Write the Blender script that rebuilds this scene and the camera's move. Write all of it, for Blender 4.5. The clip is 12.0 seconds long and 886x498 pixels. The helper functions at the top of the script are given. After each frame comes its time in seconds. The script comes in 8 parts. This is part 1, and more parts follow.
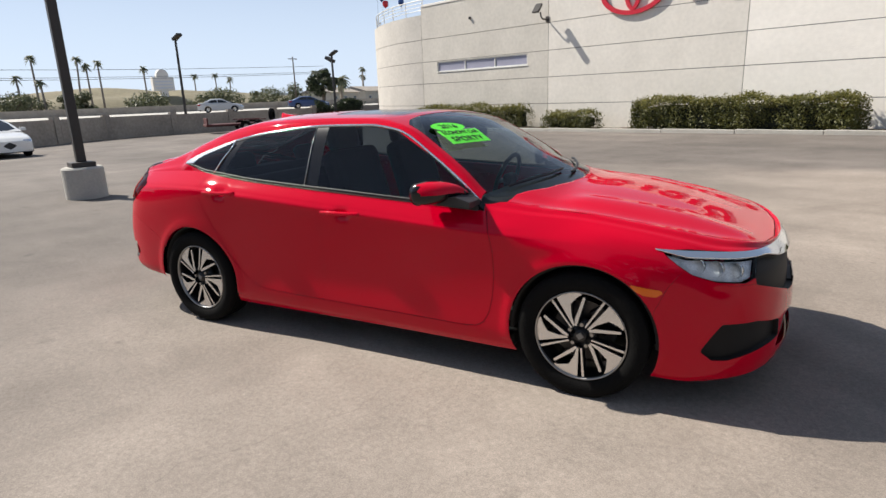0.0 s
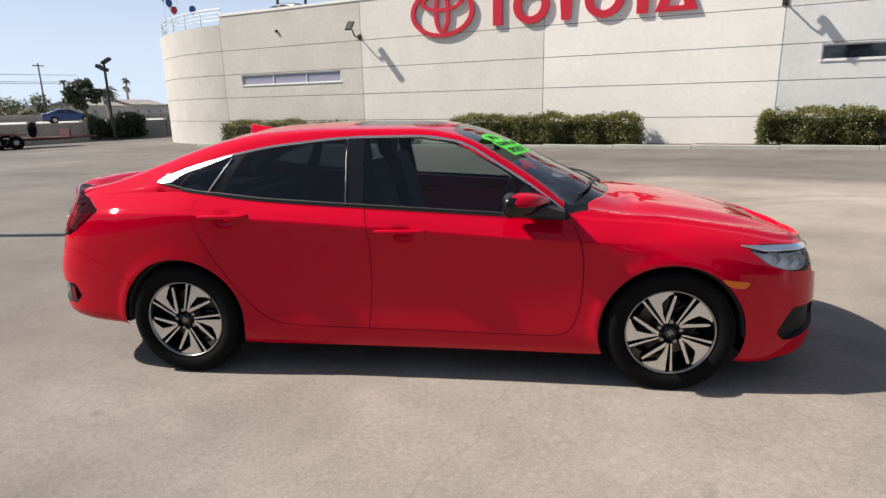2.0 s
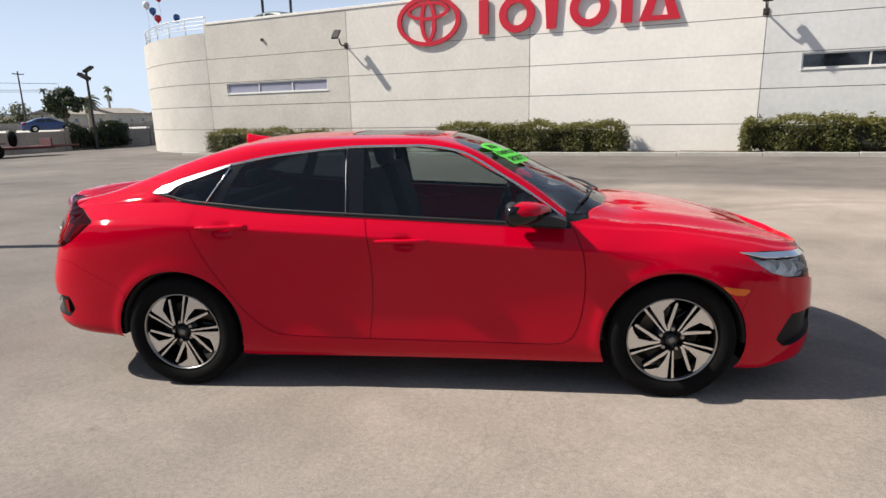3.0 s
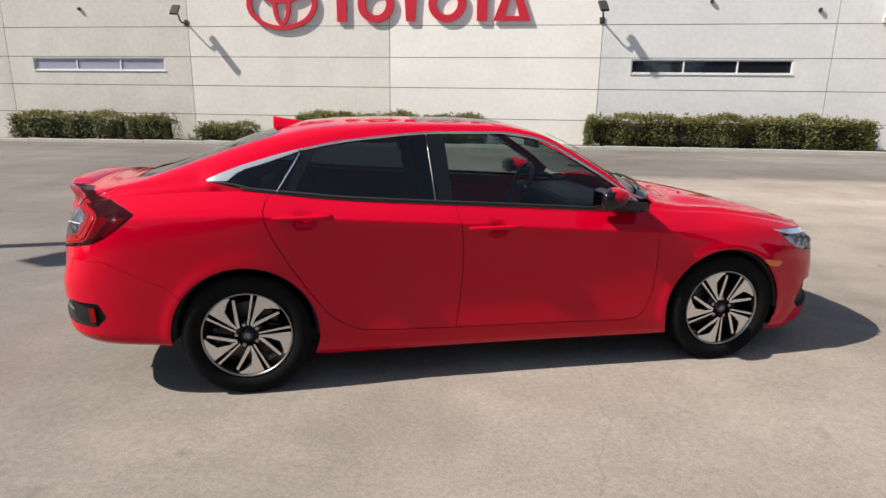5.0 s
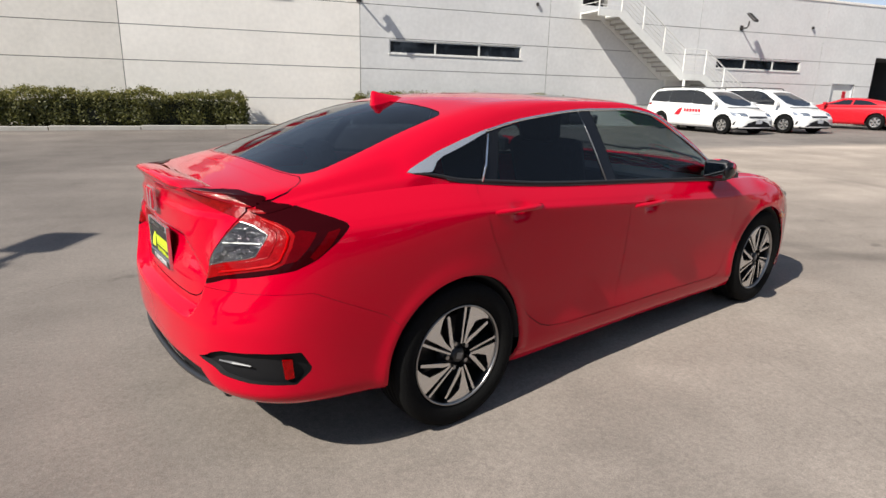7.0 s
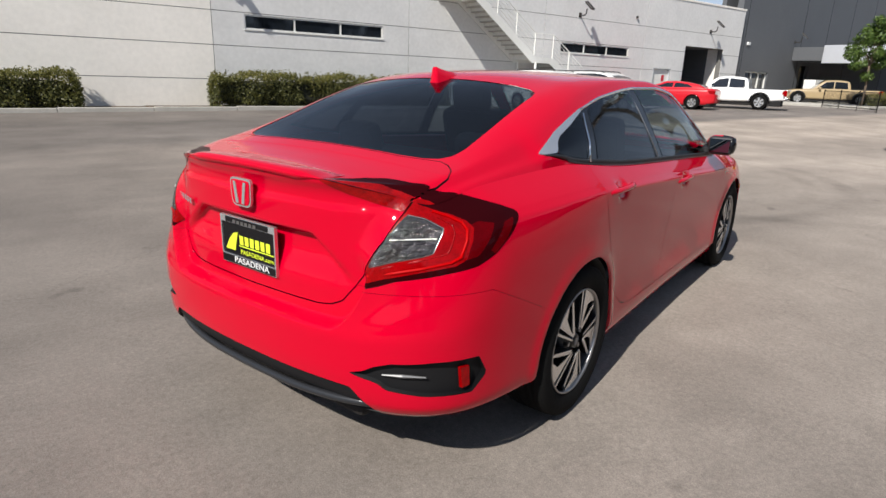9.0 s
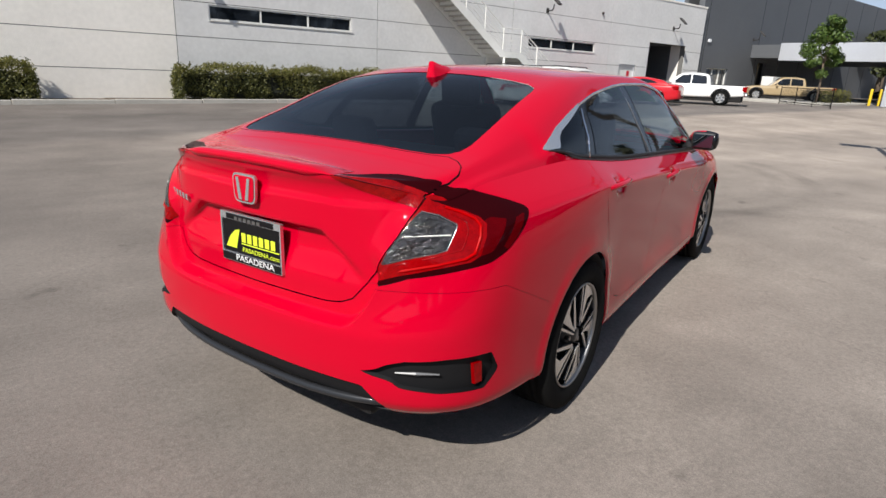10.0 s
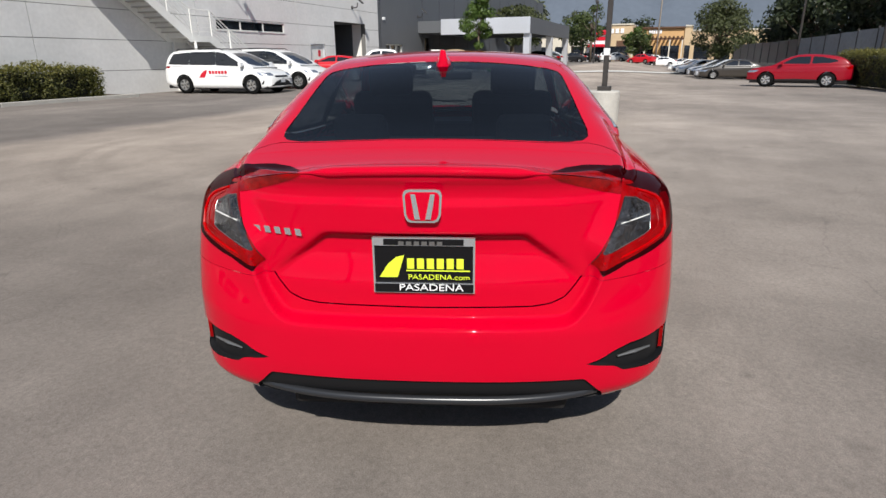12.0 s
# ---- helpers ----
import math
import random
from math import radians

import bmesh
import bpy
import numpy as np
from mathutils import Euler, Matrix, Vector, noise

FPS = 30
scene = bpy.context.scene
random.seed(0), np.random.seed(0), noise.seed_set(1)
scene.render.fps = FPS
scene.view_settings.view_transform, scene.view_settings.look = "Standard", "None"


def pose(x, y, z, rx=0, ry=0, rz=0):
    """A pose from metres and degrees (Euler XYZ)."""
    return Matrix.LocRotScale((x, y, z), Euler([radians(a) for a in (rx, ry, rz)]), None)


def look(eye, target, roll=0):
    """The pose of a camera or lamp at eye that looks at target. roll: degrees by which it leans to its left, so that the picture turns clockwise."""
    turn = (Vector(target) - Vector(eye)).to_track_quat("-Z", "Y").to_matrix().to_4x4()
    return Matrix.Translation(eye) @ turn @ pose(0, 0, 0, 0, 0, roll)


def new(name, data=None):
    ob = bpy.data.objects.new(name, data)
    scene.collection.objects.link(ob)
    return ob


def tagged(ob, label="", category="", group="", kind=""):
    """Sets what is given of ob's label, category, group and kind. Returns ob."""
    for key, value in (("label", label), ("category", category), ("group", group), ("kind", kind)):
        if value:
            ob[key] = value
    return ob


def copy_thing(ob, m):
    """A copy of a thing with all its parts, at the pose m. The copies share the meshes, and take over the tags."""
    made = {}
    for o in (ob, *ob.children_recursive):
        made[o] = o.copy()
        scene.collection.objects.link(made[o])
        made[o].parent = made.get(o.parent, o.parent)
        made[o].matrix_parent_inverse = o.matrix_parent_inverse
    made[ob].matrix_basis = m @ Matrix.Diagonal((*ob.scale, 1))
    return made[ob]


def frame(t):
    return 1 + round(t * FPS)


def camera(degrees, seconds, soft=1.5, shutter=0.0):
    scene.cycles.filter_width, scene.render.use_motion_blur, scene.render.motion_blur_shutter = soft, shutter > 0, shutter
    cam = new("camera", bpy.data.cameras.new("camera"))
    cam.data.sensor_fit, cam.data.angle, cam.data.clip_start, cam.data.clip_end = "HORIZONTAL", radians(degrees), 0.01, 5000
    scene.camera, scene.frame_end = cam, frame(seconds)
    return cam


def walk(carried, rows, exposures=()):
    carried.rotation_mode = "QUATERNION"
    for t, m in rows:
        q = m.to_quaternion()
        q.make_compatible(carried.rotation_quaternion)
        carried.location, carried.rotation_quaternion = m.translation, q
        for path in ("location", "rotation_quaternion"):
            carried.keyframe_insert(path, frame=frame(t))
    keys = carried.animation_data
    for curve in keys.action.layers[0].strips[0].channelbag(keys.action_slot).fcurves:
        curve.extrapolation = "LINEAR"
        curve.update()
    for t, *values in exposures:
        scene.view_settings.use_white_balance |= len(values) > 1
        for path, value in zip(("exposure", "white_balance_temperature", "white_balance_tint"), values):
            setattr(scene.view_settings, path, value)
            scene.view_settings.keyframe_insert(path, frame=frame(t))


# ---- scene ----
cam = camera(74.3, 12.0)
PATH = [
    (0, (3.044, -2.671, 1.49), (1.624, -1.357, 0.982), -2.1),
    (0.5, (2.626, -2.98, 1.484), (1.38, -1.493, 0.998), -1.7),
    (1, (2.232, -3.26, 1.492), (1.176, -1.629, 1.016), -1.7),
    (1.5, (1.92, -3.391, 1.47), (0.987, -1.692, 0.98), -1.3),
    (2, (1.77, -3.457, 1.492), (0.903, -1.718, 1.019), -1.1),
    (2.5, (1.709, -3.47, 1.499), (0.87, -1.712, 1.043), -1.2),
    (3, (1.691, -3.483, 1.501), (0.865, -1.717, 1.052), -1.2),
    (3.2, (1.683, -3.486, 1.499), (0.867, -1.717, 1.047), -1.1),
    (4.8, (0.585, -3.85, 1.494), (0.224, -1.938, 1.031), 0.7),
    (5, (0.373, -3.897, 1.483), (0.1, -1.974, 1.004), 0.8),
    (5.5, (-0.194, -3.924, 1.495), (-0.26, -1.98, 1.028), 0.5),
    (6, (-0.768, -3.81, 1.477), (-0.592, -1.875, 1.0), 1.1),
    (6.5, (-1.358, -3.663, 1.461), (-0.927, -1.774, 0.965), 1.7),
    (7, (-1.877, -3.392, 1.418), (-1.219, -1.578, 0.892), 1.5),
    (7.2, (-2.075, -3.3, 1.415), (-1.315, -1.528, 0.883), 1.7),
    (8.8, (-2.77, -2.757, 1.364), (-1.666, -1.187, 0.8), 2.0),
    (9, (-2.787, -2.753, 1.365), (-1.675, -1.191, 0.797), 2.1),
    (9.5, (-2.808, -2.745, 1.372), (-1.685, -1.192, 0.798), 2.2),
    (10, (-2.894, -2.659, 1.362), (-1.695, -1.168, 0.78), 2.6),
    (10.5, (-3.19, -2.393, 1.379), (-1.816, -1.066, 0.786), 1.9),
    (11, (-3.432, -2.013, 1.365), (-1.878, -0.911, 0.754), 0.6),
    (11.5, (-3.652, -1.659, 1.374), (-1.958, -0.804, 0.744), 0.3),
    (12, (-3.745, -1.397, 1.37), (-1.978, -0.696, 0.748), -0.4),
]
walk(cam, [(t, look(eye, target, roll)) for t, eye, target, roll in PATH],
     exposures=[(0, .55, 6650, 10), (5.5, .58, 6600, 10), (7, .44, 6550, 10), (9, .26, 6400, 10), (12, .12, 6300, 10)])

# ---- daylight ----
SUN = Vector((1.0, 0.40, -1.02)).normalized()      # the way the sunlight goes
world = bpy.data.worlds.new("sky")
scene.world = world
world.use_nodes = True
wn = world.node_tree.nodes
sky = wn.new("ShaderNodeTexSky")
sky.sky_type = "NISHITA"
sky.sun_disc = False
sky.sun_elevation = math.asin(-SUN.z)
sky.sun_rotation = math.atan2(-SUN.x, -SUN.y)
sky.air_density = 0.9
sky.dust_density = 0.8
sky.ozone_density = 7.5
wn["Background"].inputs["Strength"].default_value = 0.049
haze = wn.new("ShaderNodeMix")                      # summer haze, thickest towards the horizon
haze.data_type = "RGBA"
haze.inputs[7].default_value = (11.4, 13.4, 16.4, 1)
wtc, wsep, wmap = wn.new("ShaderNodeTexCoord"), wn.new("ShaderNodeSeparateXYZ"), wn.new("ShaderNodeMapRange")
wmap.interpolation_type = "SMOOTHSTEP"
for k_, v_ in zip(("From Min", "From Max", "To Min", "To Max"), (0.0, 0.42, 0.80, 0.22)):
    wmap.inputs[k_].default_value = v_
world.node_tree.links.new(wtc.outputs["Generated"], wsep.inputs[0])
world.node_tree.links.new(wsep.outputs["Z"], wmap.inputs["Value"])
world.node_tree.links.new(wmap.outputs[0], haze.inputs[0])
world.node_tree.links.new(sky.outputs[0], haze.inputs[6])
world.node_tree.links.new(haze.outputs[2], wn["Background"].inputs["Color"])
sun = new("sun", bpy.data.lights.new("sun", "SUN"))
sun.data.energy, sun.data.angle, sun.data.color = 5.0, radians(0.55), (1.0, 0.95, 0.87)
sun.matrix_world = look((0, 0, 40), Vector((0, 0, 40)) + SUN)

# ---- materials ----
def mat(name, color, rough=0.5, metal=0.0, vary=0.0, scale=6.0, bump=0.0, bump_scale=60.0, coat=0.0, spec=0.5, island=0.0, emit=0.0, alpha=1.0, coat_ior=1.38):
    """A plain surface: colour that varies at two scales, fine relief, gloss."""
    m = bpy.data.materials.new(name)
    m.use_nodes = True
    nt = m.node_tree
    b = nt.nodes["Principled BSDF"]
    b.inputs["Base Color"].default_value = (*color, 1)
    b.inputs["Roughness"].default_value = rough
    b.inputs["Metallic"].default_value = metal
    b.inputs["Coat Weight"].default_value = coat
    b.inputs["Coat Roughness"].default_value = 0.02
    b.inputs["Coat IOR"].default_value = coat_ior
    b.inputs["Specular IOR Level"].default_value = spec
    if emit:
        b.inputs["Emission Color"].default_value = (*color, 1)
        b.inputs["Emission Strength"].default_value = emit
    if vary or bump:
        tc = nt.nodes.new("ShaderNodeTexCoord")
    if vary:
        n1, n2 = nt.nodes.new("ShaderNodeTexNoise"), nt.nodes.new("ShaderNodeTexNoise")
        n1.inputs["Scale"].default_value, n1.inputs["Detail"].default_value = scale, 6
        n2.inputs["Scale"].default_value, n2.inputs["Detail"].default_value = scale * 9, 4
        nt.links.new(tc.outputs["Object"], n1.inputs["Vector"])
        nt.links.new(tc.outputs["Object"], n2.inputs["Vector"])
        add = nt.nodes.new("ShaderNodeMath")
        add.operation = "ADD"
        nt.links.new(n1.outputs["Fac"], add.inputs[0])
        nt.links.new(n2.outputs["Fac"], add.inputs[1])
        ramp = nt.nodes.new("ShaderNodeMapRange")
        ramp.inputs["From Min"].default_value, ramp.inputs["From Max"].default_value = 0.6, 1.4
        ramp.inputs["To Min"].default_value, ramp.inputs["To Max"].default_value = 1 - vary, 1 + vary
        nt.links.new(add.outputs[0], ramp.inputs["Value"])
        mul = nt.nodes.new("ShaderNodeVectorMath")
        mul.operation = "SCALE"
        mul.inputs[0].default_value = color
        nt.links.new(ramp.outputs[0], mul.inputs["Scale"])
        last = mul.outputs[0]
        if island:
            geo = nt.nodes.new("ShaderNodeNewGeometry")
            r2 = nt.nodes.new("ShaderNodeMapRange")
            r2.inputs["To Min"].default_value, r2.inputs["To Max"].default_value = 1 - island, 1 + island
            nt.links.new(geo.outputs["Random Per Island"], r2.inputs["Value"])
            mul2 = nt.nodes.new("ShaderNodeVectorMath")
            mul2.operation = "SCALE"
            nt.links.new(last, mul2.inputs[0])
            nt.links.new(r2.outputs[0], mul2.inputs["Scale"])
            last = mul2.outputs[0]
        nt.links.new(last, b.inputs["Base Color"])
    if bump:
        n3 = nt.nodes.new("ShaderNodeTexNoise")
        n3.inputs["Scale"].default_value, n3.inputs["Detail"].default_value = bump_scale, 5
        nt.links.new(tc.outputs["Object"], n3.inputs["Vector"])
        bp = nt.nodes.new("ShaderNodeBump")
        bp.inputs["Strength"].default_value, bp.inputs["Distance"].default_value = bump, 0.02
        nt.links.new(n3.outputs["Fac"], bp.inputs["Height"])
        nt.links.new(bp.outputs[0], b.inputs["Normal"])
    return m


def glass_mat(name, tint, gloss=0.02, ior=1.5):
    """A thin tinted pane: it lets tinted light through and mirrors more at flat angles, alike from both sides."""
    m = bpy.data.materials.new(name)
    m.use_nodes = True
    nt = m.node_tree
    nt.nodes.remove(nt.nodes["Principled BSDF"])
    tr, gl, lw, mx, pw, sc = (nt.nodes.new("ShaderNode" + k) for k in ("BsdfTransparent", "BsdfGlossy", "LayerWeight", "MixShader", "Math", "MapRange"))
    tr.inputs["Color"].default_value = (*tint, 1)
    gl.inputs["Roughness"].default_value = gloss
    lw.inputs["Blend"].default_value = 0.5
    pw.operation = "POWER"
    pw.inputs[1].default_value = 5.0
    f0 = ((ior - 1) / (ior + 1)) ** 2
    sc.inputs["To Min"].default_value, sc.inputs["To Max"].default_value = f0, 1.0
    nt.links.new(lw.outputs["Facing"], pw.inputs[0])
    nt.links.new(pw.outputs[0], sc.inputs["Value"])
    nt.links.new(sc.outputs[0], mx.inputs[0])
    nt.links.new(tr.outputs[0], mx.inputs[1])
    nt.links.new(gl.outputs[0], mx.inputs[2])
    nt.links.new(mx.outputs[0], nt.nodes["Material Output"].inputs["Surface"])
    return m


# tyre marks: centre, radius, half width, darkening
TYRE_ARCS = [(4.5, 3.8, 3.75, 0.13, 0.80), (4.5, 3.8, 3.3, 0.11, 0.86), (6.5, 2.2, 3.6, 0.12, 0.88), (-1.0, -6.0, 5.2, 0.12, 0.92)]


def wv2(nt, L, tc, scale, amount):
    """Object coordinates, bent by a large noise."""
    n, m = nt.nodes.new("ShaderNodeTexNoise"), nt.nodes.new("ShaderNodeVectorMath")
    n.inputs["Scale"].default_value, n.inputs["Detail"].default_value = scale, 5
    L.new(tc.outputs["Object"], n.inputs["Vector"])
    m.operation = "MULTIPLY_ADD"
    m.inputs[1].default_value = (amount, amount, 0)
    L.new(n.outputs["Color"], m.inputs[0])
    L.new(tc.outputs["Object"], m.inputs[2])
    return m.outputs[0]


def ground_mat():
    """Old pale parking-lot paving: blotches, drifts of dust, tyre-darkened patches, oil spots, hair cracks, exposed grit."""
    m = bpy.data.materials.new("paving")
    m.use_nodes = True
    nt, L = m.node_tree, m.node_tree.links
    b = nt.nodes["Principled BSDF"]
    tc = nt.nodes.new("ShaderNodeTexCoord")

    def noise_tex(scale, detail=5, rough=0.6, stretch=None):
        n = nt.nodes.new("ShaderNodeTexNoise")
        n.inputs["Scale"].default_value, n.inputs["Detail"].default_value, n.inputs["Roughness"].default_value = scale, detail, rough
        if stretch:
            mp = nt.nodes.new("ShaderNodeMapping")
            mp.inputs["Scale"].default_value = stretch
            mp.inputs["Rotation"].default_value = (0, 0, 0.2)
            L.new(tc.outputs["Object"], mp.inputs["Vector"])
            L.new(mp.outputs[0], n.inputs["Vector"])
        else:
            L.new(tc.outputs["Object"], n.inputs["Vector"])
        return n.outputs["Fac"]

    def mapr(v, a, c, lo, hi):
        r = nt.nodes.new("ShaderNodeMapRange")
        for k, x in zip(("From Min", "From Max", "To Min", "To Max"), (a, c, lo, hi)):
            r.inputs[k].default_value = x
        L.new(v, r.inputs["Value"])
        return r.outputs[0]

    def mul(a, c):
        n = nt.nodes.new("ShaderNodeMath")
        n.operation = "MULTIPLY"
        L.new(a, n.inputs[0])
        L.new(c, n.inputs[1])
        return n.outputs[0]

    big = mapr(noise_tex(0.16, 4, 0.55), 0.35, 0.68, 0.76, 1.14)
    mid = mapr(noise_tex(0.9, 6, 0.62), 0.3, 0.7, 0.80, 1.14)
    streak = mapr(noise_tex(1.0, 5, 0.6, (0.05, 0.55, 1)), 0.35, 0.65, 0.86, 1.08)
    fine = mapr(noise_tex(38, 3, 0.75), 0.25, 0.75, 0.80, 1.18)
    grit = mapr(noise_tex(160, 2, 0.8), 0.3, 0.72, 0.78, 1.2)
    spots = mapr(noise_tex(3.1, 2, 0.5), 0.70, 0.78, 1.0, 0.72)
    v = mul(mul(mul(mul(mul(big, mid), streak), fine), grit), spots)
    # hair cracks along the borders of large cells
    vor = nt.nodes.new("ShaderNodeTexVoronoi")
    vor.feature = "DISTANCE_TO_EDGE"
    vor.inputs["Scale"].default_value = 0.17
    warp = nt.nodes.new("ShaderNodeTexNoise")
    warp.inputs["Scale"].default_value, warp.inputs["Detail"].default_value = 1.3, 6
    L.new(tc.outputs["Object"], warp.inputs["Vector"])
    wv = nt.nodes.new("ShaderNodeVectorMath")
    wv.operation = "MULTIPLY_ADD"
    wv.inputs[1].default_value = (0.9, 0.9, 0)
    L.new(warp.outputs["Color"], wv.inputs[0])
    L.new(tc.outputs["Object"], wv.inputs[2])
    L.new(wv.outputs[0], vor.inputs["Vector"])
    crack = mapr(vor.outputs["Distance"], 0.0, 0.0015, 0.84, 1.0)
    v = mul(v, crack)
    v = mul(v, mapr(noise_tex(1.7, 7, 0.7, (0.35, 1.3, 1)), 0.60, 0.72, 1.0, 1.13))
    v = mul(v, mapr(noise_tex(0.55, 6, 0.65, (1.2, 0.4, 1)), 0.58, 0.70, 1.0, 0.86))
    # a darker resurfaced strip along the wall, and a dusty tan stretch before it
    sep = nt.nodes.new("ShaderNodeSeparateXYZ")
    L.new(wv2(nt, L, tc, 0.35, 1.6), sep.inputs[0])
    strip_f = mul(mapr(sep.outputs["Y"], 9.6, 10.5, 0.0, 1.0), mapr(sep.outputs["X"], -5.0, 0.5, 0.0, 1.0))
    v = mul(v, mapr(strip_f, 0, 1, 1.0, 0.80))
    dust_f = mul(mul(mapr(sep.outputs["Y"], 9.6, 10.5, 1.0, 0.0), mapr(sep.outputs["Y"], -7.0, 6.0, 0.0, 1.0)), mapr(sep.outputs["X"], -3.5, 3.0, 0.0, 1.0))
    v = mul(v, mapr(dust_f, 0, 1, 1.0, 1.38))
    # darker paving to the west, paler to the east
    v = mul(v, mapr(sep.outputs["X"], -4.5, 1.0, 0.83, 1.04))
    v = mul(v, mapr(sep.outputs["X"], 2.5, 9.0, 1.0, 1.26))
    # curved tyre marks
    plain = nt.nodes.new("ShaderNodeSeparateXYZ")
    L.new(tc.outputs["Object"], plain.inputs[0])
    for cx, cy, rad, wide, dark in TYRE_ARCS:
        flat = nt.nodes.new("ShaderNodeCombineXYZ")
        L.new(plain.outputs["X"], flat.inputs["X"])
        L.new(plain.outputs["Y"], flat.inputs["Y"])
        d = nt.nodes.new("ShaderNodeVectorMath")
        d.operation = "DISTANCE"
        d.inputs[1].default_value = (cx, cy, 0)
        L.new(flat.outputs[0], d.inputs[0])
        off = nt.nodes.new("ShaderNodeMath")
        off.operation = "SUBTRACT"
        off.inputs[1].default_value = rad
        L.new(d.outputs["Value"], off.inputs[0])
        ab = nt.nodes.new("ShaderNodeMath")
        ab.operation = "ABSOLUTE"
        L.new(off.outputs[0], ab.inputs[0])
        band = mul(mapr(ab.outputs[0], wide * 0.6, wide * 1.3, 1.0, 0.0), mapr(noise_tex(0.5, 4, 0.6), 0.38, 0.62, 0.0, 1.0))
        v = mul(v, mapr(band, 0, 1, 1.0, dark))
    tint = nt.nodes.new("ShaderNodeMix")
    tint.data_type = "RGBA"
    tint.inputs[6].default_value, tint.inputs[7].default_value = (0.216, 0.189, 0.167, 1), (0.242, 0.204, 0.170, 1)
    L.new(dust_f, tint.inputs[0])
    col = nt.nodes.new("ShaderNodeVectorMath")
    col.operation = "SCALE"
    L.new(tint.outputs[2], col.inputs[0])
    L.new(v, col.inputs["Scale"])
    L.new(col.outputs[0], b.inputs["Base Color"])
    b.inputs["Roughness"].default_value = 0.88
    b.inputs["Specular IOR Level"].default_value = 0.3
    bp = nt.nodes.new("ShaderNodeBump")
    bp.inputs["Strength"].default_value, bp.inputs["Distance"].default_value = 0.35, 0.006
    L.new(mul(noise_tex(70, 4, 0.8), crack), bp.inputs["Height"])
    L.new(bp.outputs[0], b.inputs["Normal"])
    return m


def leaf_mat(name, a, c):
    """Leaves: each its own green between two colours, a little light through them."""
    m = bpy.data.materials.new(name)
    m.use_nodes = True
    nt = m.node_tree
    b = nt.nodes["Principled BSDF"]
    geo, mix = nt.nodes.new("ShaderNodeNewGeometry"), nt.nodes.new("ShaderNodeMix")
    mix.data_type = "RGBA"
    mix.inputs[6].default_value, mix.inputs[7].default_value = (*a, 1), (*c, 1)
    nt.links.new(geo.outputs["Random Per Island"], mix.inputs[0])
    nt.links.new(mix.outputs[2], b.inputs["Base Color"])
    b.inputs["Roughness"].default_value = 0.55
    tl, mx = nt.nodes.new("ShaderNodeBsdfTranslucent"), nt.nodes.new("ShaderNodeMixShader")
    mx.inputs[0].default_value = 0.32
    nt.links.new(mix.outputs[2], tl.inputs["Color"])
    nt.links.new(b.outputs[0], mx.inputs[1])
    nt.links.new(tl.outputs[0], mx.inputs[2])
    nt.links.new(mx.outputs[0], nt.nodes["Material Output"].inputs["Surface"])
    return m


